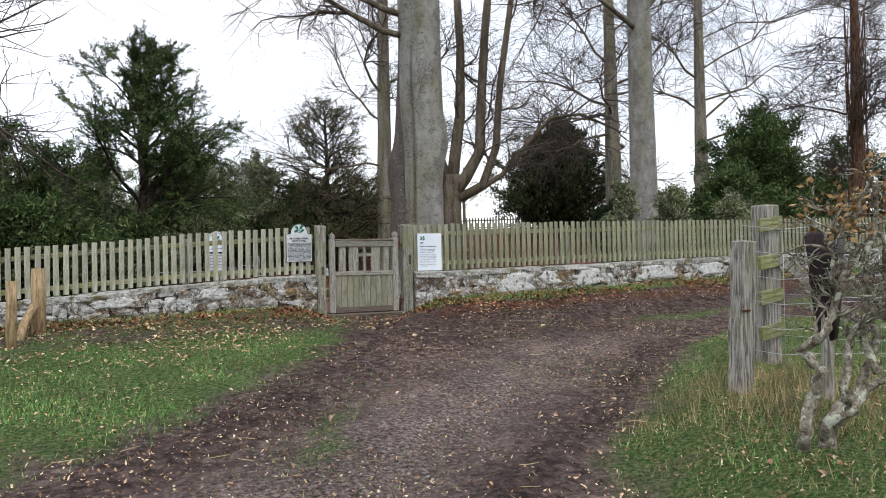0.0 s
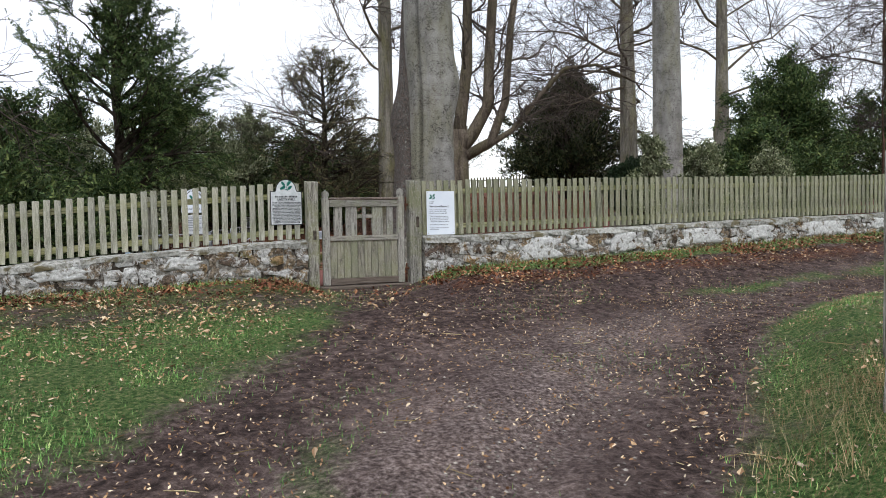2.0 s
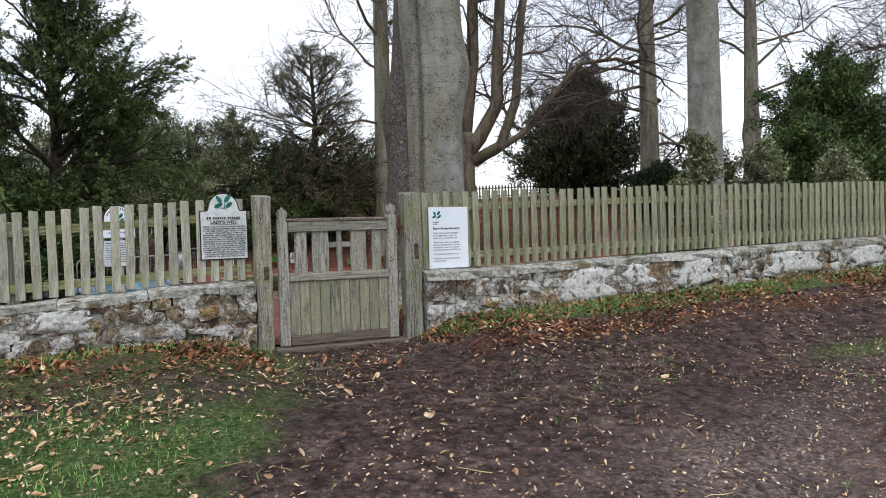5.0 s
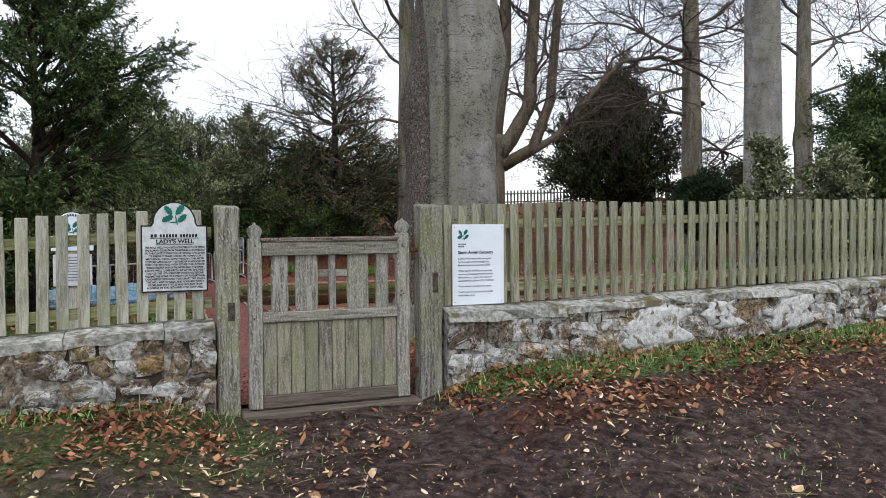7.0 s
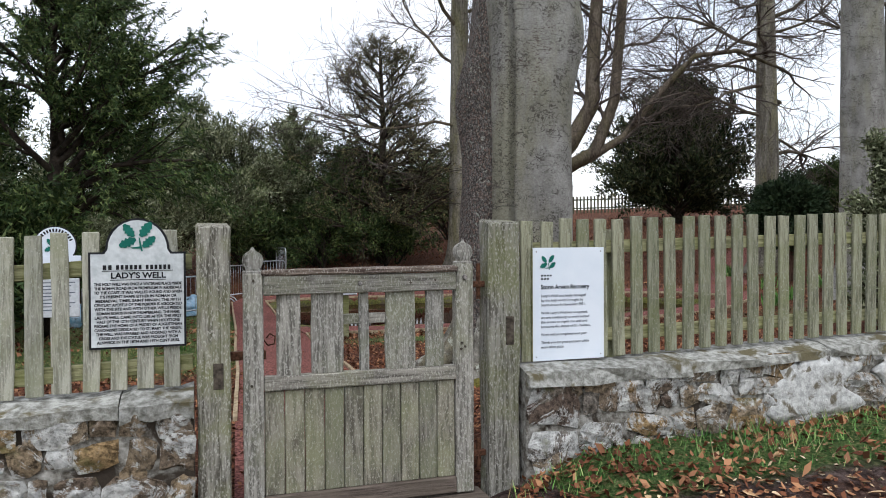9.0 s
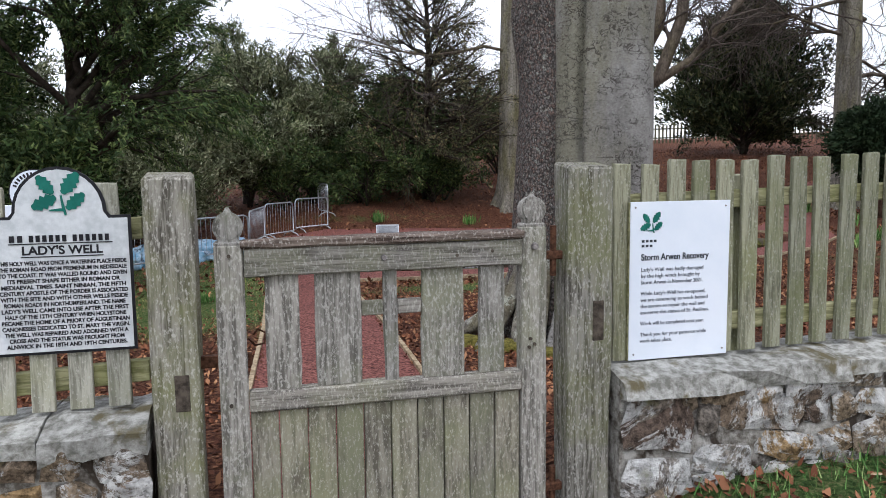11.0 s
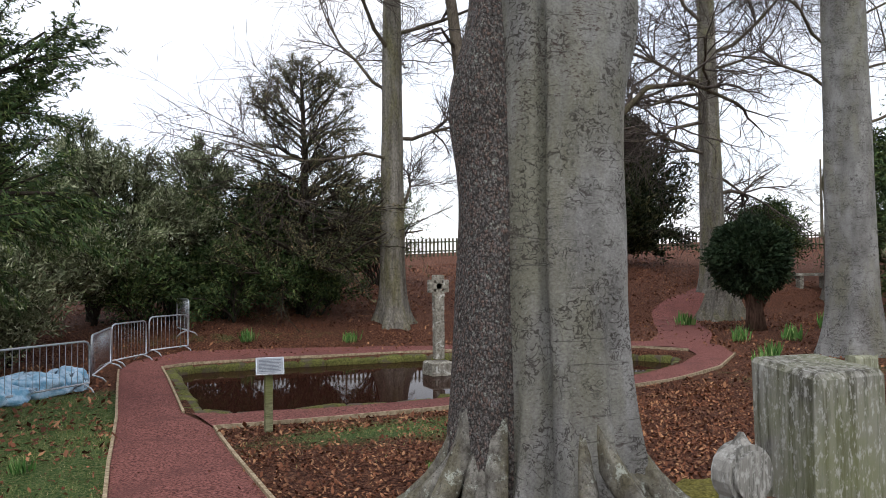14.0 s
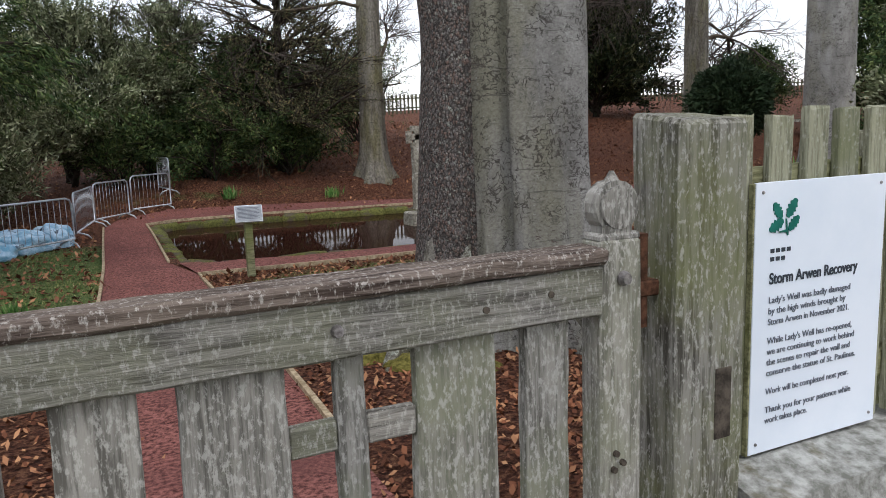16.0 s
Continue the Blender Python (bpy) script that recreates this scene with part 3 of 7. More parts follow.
class Tubes:
    """Collects tapered tubes along point lists into one mesh."""

    def __init__(self):
        self.v, self.f, self.n = [], [], 0

    def add(self, pts, radii, seg=6, wob=0.0, rnd=None, cap=True):
        pts = [Vector(p) for p in pts]
        prev = None
        rings = []
        for i, p in enumerate(pts):
            d = (pts[min(i + 1, len(pts) - 1)] - pts[max(i - 1, 0)])
            d = d.normalized() if d.length > 1e-9 else Vector((0, 0, 1))
            if prev is None:
                u = d.cross(Vector((0.3, 1, 0.2))).normalized()
            else:
                u = (prev - d * prev.dot(d))
                u = u.normalized() if u.length > 1e-6 else d.orthogonal().normalized()
            prev = u
            w = d.cross(u)
            for k in range(seg):
                a = 2 * math.pi * k / seg
                r = radii[i]
                if wob:
                    r *= 1 + wob * noise.noise(Vector((math.cos(a) * 1.3, math.sin(a) * 1.3, p.z * 0.5 + p.x * 3)))
                self.v.append(p + (u * math.cos(a) + w * math.sin(a)) * r)
            rings.append(self.n)
            self.n += seg
        for a, b in zip(rings, rings[1:]):
            for k in range(seg):
                k2 = (k + 1) % seg
                self.f.append((a + k, a + k2, b + k2, b + k))
        if cap:
            self.f.append(tuple(rings[-1] + k for k in range(seg)))
            self.f.append(tuple(rings[0] + k for k in reversed(range(seg))))

    def mesh(self, name, material, smooth=True):
        return mesh_from(name, self.v, self.f, material, smooth)


def slivers(name, centres, along, side, material):
    """Many small pointed needles or blades in one mesh, one triangle each."""
    n = len(centres)
    v = np.empty((n, 3, 3))
    v[:, 0], v[:, 1], v[:, 2] = centres - along + side, centres - along * 0.85 - side, centres + along
    return loose_faces(name, v, material)


def curled_leaves(name, centres, along, side, lift, material):
    """Fallen leaves, each of two blades folded along the midrib, with shoulders and a curled tip."""
    n = len(centres)
    v = np.empty((n, 2, 4, 3))
    root, tip = centres - along, centres + along + lift * 0.5
    for k, sg in enumerate((1, -1)):
        v[:, k, 0], v[:, k, 3] = root, tip
        wide = np.random.RandomState(n + k).uniform(0.45, 1.25, (2, n, 1))
        v[:, k, 1] = centres - along * 0.35 + side * sg * 0.8 * wide[0] + lift * 0.7
        v[:, k, 2] = centres + along * 0.45 + side * sg * wide[1] + lift
    v[:, 1] = v[:, 1, ::-1]
    return loose_faces(name, v.reshape(n * 2, 4, 3), material)


def loose_faces(name, v, material):
    n, k = v.shape[:2]
    me = bpy.data.meshes.new(name)
    me.vertices.add(n * k)
    me.vertices.foreach_set("co", v.ravel())
    me.loops.add(n * k)
    me.loops.foreach_set("vertex_index", np.arange(n * k))
    me.polygons.add(n)
    me.polygons.foreach_set("loop_start", np.arange(0, n * k, k))
    me.polygons.foreach_set("loop_total", np.full(n, k))
    me.materials.append(material)
    me.update()
    return me


def quads(name, centres, along, side, material):
    """Many small diamond leaves in one mesh: arrays of centres, half-length and half-width vectors."""
    n = len(centres)
    v = np.empty((n, 4, 3))
    v[:, 0], v[:, 1], v[:, 2], v[:, 3] = centres - along, centres + side - along * 0.1, centres + along, centres - side - along * 0.1
    return loose_faces(name, v, material)


# ---- lie of the land ----
def smooth01(t):
    t = np.clip(t, 0, 1)
    return t * t * (3 - 2 * t)


def seg_dist(x, y, pts):
    d = np.full(np.shape(x), 1e9)
    for (ax, ay), (bx, by) in zip(pts, pts[1:]):
        ux, uy = bx - ax, by - ay
        t = np.clip(((x - ax) * ux + (y - ay) * uy) / (ux * ux + uy * uy), 0, 1)
        d = np.minimum(d, np.hypot(x - ax - t * ux, y - ay - t * uy))
    return d


FENCE_Y = 11.05
POND = [(4.35, 20.15), (4.75, 19.85), (6.2, 19.75), (7.6, 19.75), (9.6, 20.0), (11.5, 20.4), (12.7, 20.8), (13.7, 21.4), (14.1, 22.1), (13.8, 22.9), (12.6, 24.0), (11.2, 24.8), (9.8, 25.15), (7.0, 25.4), (4.9, 25.45), (4.45, 25.1)]
RIGHT_EDGE_X = ([-6, 0, 3.2, 4.1, 5.2, 7.2, 7.8, 9.0, 11], [0.6, 1.5, 2.5, 2.95, 4.25, 6.7, 8.2, 14, 30])
LEFT_EDGE_X = ([-6, 3.5, 5.16, 5.8, 6.6, 7.65, 8.6, 9.7, 10.3, 11.0], [-9, -2.5, -0.3, 0.4, 1.15, 1.9, 2.6, 2.95, 3.0, 3.0])


def poly_sd(x, y, pts):
    """Signed distance to a closed outline, inside negative."""
    d = seg_dist(x, y, pts + [pts[0]])
    inside = np.zeros(np.shape(x), bool)
    for (ax, ay), (bx, by) in zip(pts, pts[1:] + [pts[0]]):
        if ay != by:
            inside ^= ((ay > y) != (by > y)) & (x < (bx - ax) * (y - ay) / (by - ay) + ax)
    return np.where(inside, -d, d)


def base_z(x):
    return np.interp(x, [-30, -6, -1, 2.5, 2.95, 4.3, 4.75, 7, 11, 24, 60], [-0.6, 0.40, 0.74, 0.83, 0.665, 0.665, 0.86, 0.92, 1.07, 1.45, 2.2])


def land(x, y):
    x, y = np.asarray(x, float), np.asarray(y, float)
    out = np.interp(y, [-60, -20, 0, 3.6, 6.8, 9.0, 10.5, 11.2], [-2.5, -0.7, -0.03, 0.11, 0.40, 0.57, 0.655, 0.675])
    out = out + smooth01((y - 8.6) / 2.3) * (base_z(x) - 0.67)
    out = out + 0.26 * smooth01((x - np.interp(y, *RIGHT_EDGE_X) - 0.15) / 1.1) * smooth01((8.4 - y) / 2)
    out = out + np.clip(-(x + 1.5) * 0.04, -0.0, 1.0) * -1
    out = out + 0.03 * np.clip(x - 9, 0, 60) * smooth01((9 - y) / 3)
    inn = np.interp(y, [11.0, 12.0, 14.0, 17.5, 18.5, 26.8, 27.6, 28.8, 32, 40, 50, 70, 200, 900], [0.675, 0.66, 0.62, 0.51, 0.48, 0.48, 0.58, 1.0, 1.45, 2.3, 3.15, 3.3, 4.0, 6.0])
    inn = inn + 0.042 * np.clip(x - 12, 0, 60) + smooth01((13.5 - y) / 2.5) * (base_z(x) - 0.67)
    inn = inn + 0.02 * np.clip(-x - 2, 0, 40)
    z = np.where(y < FENCE_Y, out, inn)
    sd = poly_sd(x, y, POND)
    z = np.where((sd < 0) & (y > 15), z - 0.75 * smooth01(-sd / 0.12), z)
    return z


def land_at(x, y):
    return float(land(x, y))


def lawn(x, y):
    """Where thin grass grows inside the fence."""
    west = 1.3 * np.exp(-(((x - 1.0) / 2.7) ** 6 + ((y - 19.2) / 3.6) ** 6))
    east = 0.85 * np.exp(-(((x - 6.4) / 1.8) ** 2 + ((y - 17.9) / 0.75) ** 2))
    return west + east


def build_ground():
    def axis(lo, hi, step, far):
        mid = np.arange(lo, hi, step)
        out = [hi]
        while out[-1] < far:
            out.append(out[-1] + max(step, (out[-1] - hi) * 0.12 + step))
        low = [lo]
        while low[-1] > -far:
            low.append(low[-1] - max(step, (lo - low[-1]) * 0.12 + step))
        return np.array(sorted(set(np.round(np.concatenate([mid, out, low]), 4))))
    xs, ys = axis(-5, 15, 0.12, 900), axis(-1, 28, 0.12, 900)
    X, Y = np.meshgrid(xs, ys)
    Z = land(X, Y)
    rng = np.random.RandomState(4)
    le, re_ = np.interp(Y, *LEFT_EDGE_X), np.interp(Y, *RIGHT_EDGE_X)
    dirt = smooth01((X - le + 0.7) / 1.4) * smooth01((re_ - X + 0.5) / 1.0)
    lump = np.zeros_like(Z)
    for k in range(7):
        a, f, p = rng.uniform(0, 6.28), 2.2 * 1.5 ** k, rng.uniform(0, 6.28, 2)
        lump += np.sin((X * math.cos(a) + Y * math.sin(a)) * f + p[0]) * np.cos((Y * math.cos(a) - X * math.sin(a)) * f * 0.8 + p[1]) * 0.018 / 1.22 ** k
    near = (np.abs(X - 4) < 20) & (Y > -3) & (Y < 40)
    sd = poly_sd(X, Y, POND)
    Z = Z + np.where(near & (sd > 0.3), lump * np.where(Y < FENCE_Y, 0.8, 0.35), 0)
    # wheel ruts along the track
    rut = np.exp(-((X - (le * 0.75 + re_ * 0.25)) / 0.35) ** 2) + np.exp(-((X - (le * 0.3 + re_ * 0.7)) / 0.3) ** 2)
    Z = Z - np.where(near & (Y < 9.2), 0.035 * rut * dirt, 0)
    outside = Y < FENCE_Y
    turf = np.where(outside, 1 - dirt, 0.0)
    turf = np.where(outside & (X > 4.5), np.maximum(turf, smooth01((Y - 10.15) / 0.35)), turf)
    turf = np.where(outside & (X < 2.95), np.minimum(turf, 1 - 0.5 * smooth01((Y - 8.6) / 1.2)), turf)
    median = np.exp(-(((X - 1.35 - (Y - 5) * 0.42) / 0.32) ** 2 + ((Y - 5.2) / 1.2) ** 2))
    median2 = np.exp(-(((Y - 8.75 - (X - 7) * 0.12) / 0.25) ** 2)) * smooth01((X - 6.2) / 1.5)
    turf = np.where(outside, np.clip(turf + 0.62 * median + 0.75 * median2, 0, 1), turf)
    inside_turf = lawn(X, Y) + 0.45 * np.exp(-(((X - 14) / 3) ** 2 + ((Y - 18.6) / 1.5) ** 2))
    inside_turf = inside_turf + 0.4 * np.exp(-(((X - 6) / 4) ** 2 + ((Y - 28.2) / 0.5) ** 2))
    turf = np.where(~outside, np.clip(inside_turf, 0, 1), turf)
    turf = np.where(~outside & (Y > 52), 1, turf)
    turf = np.where(np.abs(X - 4) > 60, 1, turf)
    litter = np.where(outside, 0.0, 1.0)
    litter = np.where(outside & (X < 2.9) & (Y > 9.0), 0.5 * smooth01((Y - 9.2) / 1.0), litter)
    litter = np.where(outside & (X > 4.4) & (Y > 9.5), 0.52 * np.exp(-((Y - 10.0) / 0.35) ** 2), litter)
    stony = np.where(outside, 0.95 * np.exp(-((X - (le * 0.45 + re_ * 0.55)) / 1.1) ** 2), 0)
    # wet dark soil churned up along the wall side of the track, at its edges and before the gate
    dark_y = 9.55 + 0.02 * (X - 5)
    loam = np.exp(-((Y - dark_y) / 0.55) ** 2) * smooth01((X - 3.6) / 1.2)
    loam = np.maximum(loam, 0.75 * np.exp(-(((X - 3.4) / 1.3) ** 2 + ((Y - 9.2) / 1.3) ** 2)))
    loam = np.maximum(loam, 0.8 * np.exp(-((X - le - 0.55 - 0.2 * np.sin(Y * 1.7)) / 0.45) ** 2) * smooth01((9 - Y) / 2))
    loam = np.maximum(loam, 0.75 * np.exp(-((X - re_ + 0.45 + 0.15 * np.sin(Y * 2.1)) / 0.38) ** 2))
    loam = np.maximum(loam, 0.85 * smooth01((Y - 6.9) / 1.6))
    loam = np.where(outside, np.clip(loam, 0, 1), 0)
    turf = np.where(outside & (Y < 10), turf * (0.80 + 0.20 * np.sin(X * 3.1 + 1.7 * np.sin(Y * 2.3)) * np.cos(Y * 3.7 + np.sin(X * 1.9))), turf)
    ny, nx = X.shape
    idx = np.arange(nx * ny).reshape(ny, nx)
    faces = np.stack([idx[:-1, :-1], idx[:-1, 1:], idx[1:, 1:], idx[1:, :-1]], -1).reshape(-1, 4)
    me = bpy.data.meshes.new("ground")
    me.vertices.add(nx * ny)
    me.vertices.foreach_set("co", np.stack([X, Y, Z], -1).ravel())
    me.loops.add(len(faces) * 4)
    me.loops.foreach_set("vertex_index", faces.ravel())
    me.polygons.add(len(faces))
    me.polygons.foreach_set("loop_start", np.arange(0, len(faces) * 4, 4))
    me.polygons.foreach_set("loop_total", np.full(len(faces), 4))
    me.polygons.foreach_set("use_smooth", np.ones(len(faces), bool))
    me.materials.append(M_GROUND)
    me.update()
    at = me.color_attributes.new("cover", "FLOAT_COLOR", "POINT")
    at.data.foreach_set("color", np.stack([turf, litter, stony, loam], -1).astype(np.float32).ravel())
    return tagged(new("ground", me), "muddy track, turf and brown leaf litter", "ground", kind="structure")


ground = build_ground()


# ---- path, pond ----
def ribbon(left, right, lift, name, material, label):
    """A sheet between two border lines of the same length, draped on the ground."""
    n = len(left)
    cols = 6
    verts, faces = [], []
    for (ax, ay), (bx, by) in zip(left, right):
        for k in range(cols + 1):
            t = k / cols
            x, y = ax + (bx - ax) * t, ay + (by - ay) * t
            verts.append((x, y, land_at(x, y) + lift + 0.012 * math.sin(math.pi * t)))
    for i in range(n - 1):
        for k in range(cols):
            a = i * (cols + 1) + k
            faces.append((a, a + 1, a + cols + 2, a + cols + 1))
    ob = new(name, mesh_from(name, verts, faces, material, True))
    return tagged(ob, label, "path", kind="structure")


def dense(pts, step=0.25):
    out = []
    for (ax, ay), (bx, by) in zip(pts, pts[1:]):
        n = max(1, int(math.hypot(bx - ax, by - ay) / step))
        out += [(ax + (bx - ax) * k / n, ay + (by - ay) * k / n) for k in range(n)]
    return out + [pts[-1]]


def resample(pts, n):
    p = np.array(pts)
    s = np.concatenate([[0], np.cumsum(np.hypot(*np.diff(p, axis=0).T))])
    u = np.linspace(0, s[-1], n)
    return list(zip(np.interp(u, s, p[:, 0]), np.interp(u, s, p[:, 1])))


def border(pts, name="path_edging"):
    """Thin timber edging standing 3 cm out of the ground."""
    t = Tubes()
    pts = dense(pts, 0.3)
    verts, faces = [], []
    for i, (x, y) in enumerate(pts):
        ax, ay = pts[max(i - 1, 0)]
        bx, by = pts[min(i + 1, len(pts) - 1)]
        d = Vector((bx - ax, by - ay)).normalized()
        nx_, ny_ = -d.y * 0.016, d.x * 0.016
        z = land_at(x, y)
        verts += [(x - nx_, y - ny_, z - 0.05), (x - nx_, y - ny_, z + 0.05), (x + nx_, y + ny_, z + 0.05), (x + nx_, y + ny_, z - 0.05)]
    for i in range(len(pts) - 1):
        a = i * 4
        faces += [(a + k, a + 4 + k, a + 4 + (k + 1) % 4, a + (k + 1) % 4) for k in range(4)]
    faces += [(0, 1, 2, 3), tuple(len(verts) - 4 + k for k in (3, 2, 1, 0))]
    return tagged(new(name, mesh_from(name, verts, faces, M_EDGING)), "thin pale timber edging along the gravel path", "edging", kind="structure")


path_west = [(3.02, 11.2), (3.1, 13.0), (3.24, 15.5), (3.3, 17.5), (3.42, 20), (3.5, 23), (3.57, 25.2), (3.9, 26.8), (5.0, 27.5)]
path_east = [(4.22, 11.2), (4.25, 13.0), (4.36, 15.3), (4.38, 17.3), (4.42, 18.95), (4.2, 20.1), (4.3, 23.5), (4.33, 25.3), (5.0, 25.9)]
ribbon(resample(path_west, 60), resample(path_east, 60), 0.02, "gravel_path", M_GRAVEL, "red gravel path leading from the gate to the pond")
south_lo = [(4.42, 18.95), (5.8, 18.85), (7.25, 18.85), (9.5, 19.0), (11.5, 19.4), (13.2, 20.0), (14.6, 21.0)]
south_hi = [(4.3, 20.0), (5.8, 19.6), (7.25, 19.55), (9.5, 19.8), (11.5, 20.2), (13.0, 20.75), (14.1, 21.5)]
ribbon(resample(south_lo, 40), resample(south_hi, 40), 0.024, "gravel_path", M_GRAVEL, "red gravel path along the near side of the pond")
north_lo = [(4.9, 25.8), (7.0, 25.8), (9.8, 25.55), (11.4, 25.2), (12.9, 24.35), (14.1, 23.2), (14.45, 22.1), (14.1, 21.5)]
north_hi = [(4.9, 27.5), (7.0, 27.3), (10.0, 26.9), (12.0, 26.3), (13.8, 25.2), (15.0, 23.9), (15.5, 22.3), (14.6, 21.0)]
ribbon(resample(north_lo, 50), resample(north_hi, 50), 0.022, "gravel_path", M_GRAVEL, "red gravel path round the far side of the pond")
hill_lo = [(14.9, 22.0), (17.0, 24.0), (19.5, 27.2), (22.5, 29.0), (26, 31)]
hill_hi = [(14.2, 23.2), (16.2, 25.0), (18.7, 28.2), (22.0, 30.0), (25.5, 32.2)]
ribbon(resample(hill_lo, 30), resample(hill_hi, 30), 0.03, "gravel_path", M_GRAVEL, "red gravel path climbing past the clipped bush")
border(path_west[1:7])
border(path_east[1:5] + south_lo[1:])
border(path_east[5:8] + [(4.9, 25.72)] + north_lo[1:7])

water_verts = [(x, y, 0.35) for x, y in POND]
water = new("pond_water", mesh_from("pond_water", water_verts, [tuple(range(len(POND)))], M_WATER))
tagged(water, "still dark brown pond water mirroring the trees", "water", kind="structure")


def rim_stone_mesh(seed):
    rnd = random.Random(seed)
    bm = bmesh.new()
    bmesh.ops.create_cube(bm, size=1)
    bmesh.ops.bevel(bm, geom=list(bm.edges), offset=0.16, segments=1, affect="EDGES")
    for v in bm.verts:
        v.co += Vector((rnd.uniform(-0.05, 0.05), rnd.uniform(-0.05, 0.05), rnd.uniform(-0.06, 0.06)))
    return from_bm("rim_stone", bm, M_MOSS, True)


RIM = [rim_stone_mesh(k) for k in range(5)]
pond_rim = thing("pond_rim", 4.35, 20.15, 0.3, "low mossy stone rim around the pond", "kerb", kind="structure")
pond_rim_inv = pond_rim.matrix_world.inverted()
outline = dense(POND + [POND[0]], 0.5)
for i, ((ax, ay), (bx, by)) in enumerate(zip(outline, outline[1:])):
    rnd = random.Random(i)
    ob = new("rim_stone", RIM[i % 5])
    ob.parent = pond_rim
    L = math.hypot(bx - ax, by - ay)
    ang = math.degrees(math.atan2(by - ay, bx - ax))
    m = pose((ax + bx) / 2, (ay + by) / 2, 0.355 + rnd.uniform(-0.015, 0.02), rnd.uniform(-3, 3), rnd.uniform(-3, 3), ang) @ Matrix.Diagonal((L * 1.02, 0.26, 0.26, 1))
    ob.matrix_basis = pond_rim_inv @ m


# ---- boundary wall and picket fence ----
def top_z(x):
    return float(np.interp(x, [-20, -6, -1.15, 0.06, 1.24, 2.33, 5.14, 7.2, 11.5, 24], [0.5, 1.38, 1.73, 1.82, 1.93, 2.0, 2.075, 2.12, 2.18, 2.45]))


def cap_z(x):
    return float(np.interp(x, [-20, -6, -0.63, 0.77, 1.4, 2.3, 5.1, 7.2, 11.3, 24], [-0.1, 0.75, 1.09, 1.20, 1.235, 1.29, 1.31, 1.365, 1.46, 1.75]))


def wall(name, x0, x1):
    """Mortar core with rubble stones on the front face and rough coping pieces on top."""
    n = int((x1 - x0) / 0.25)
    verts, faces = [], []
    for i in range(n + 1):
        x = x0 + (x1 - x0) * i / n
        zb, zt = float(base_z(x)) - 0.35, cap_z(x) - 0.035
        verts += [(x, FENCE_Y - 0.125, zb), (x, FENCE_Y - 0.125, zt), (x, FENCE_Y + 0.20, zt), (x, FENCE_Y + 0.20, zb)]
    for i in range(n):
        a = i * 4
        faces += [(a + k, a + 4 + k, a + 4 + (k + 1) % 4, a + (k + 1) % 4) for k in range(4)]
    faces += [(3, 2, 1, 0), tuple(n * 4 + k for k in range(4))]
    ob = new(name, mesh_from(name, verts, faces, M_MORTAR))
    return tagged(ob, "low rubble stone wall with flaking limewash", "wall", kind="structure")


def stone_mesh(seed):
    rnd = random.Random(seed)
    bm = bmesh.new()
    bmesh.ops.create_cube(bm, size=1)
    bmesh.ops.subdivide_edges(bm, edges=bm.edges, cuts=1, use_grid_fill=True)
    for v in bm.verts:
        k = max(abs(v.co.x), abs(v.co.z)) * 2
        r = 1 - rnd.uniform(0.0, 0.22) * (abs(v.co.x) > 0.4 and abs(v.co.z) > 0.4) - 0.04 * rnd.random()
        v.co.x, v.co.z = v.co.x * r + rnd.uniform(-0.08, 0.08), v.co.z * r + rnd.uniform(-0.12, 0.12)
        if v.co.y < -0.2:
            v.co.y += (0.30 if k > 0.9 else 0) + rnd.uniform(-0.1, 0.1)
    return from_bm("stone", bm, M_STONE, False)


STONES = [stone_mesh(k + 30) for k in range(14)]


def coping_mesh(seed):
    rnd = random.Random(seed)
    bm = box(-0.5, 0.5, -0.5, 0.5, -0.5, 0.5, 0.0, cuts=4)
    bmesh.ops.subdivide_edges(bm, edges=[e for e in bm.edges if abs((e.verts[0].co - e.verts[1].co).y) > 0.5], cuts=2, use_grid_fill=True)
    for v in bm.verts:
        v.co += Vector((0, rnd.uniform(-0.05, 0.05), rnd.uniform(-0.12, 0.12)))
        if abs(v.co.y) > 0.4 and v.co.z > 0.2:
            v.co.z -= 0.25
    return from_bm("coping_piece", bm, M_COPING, False)


COPINGS = [coping_mesh(k) for k in range(6)]


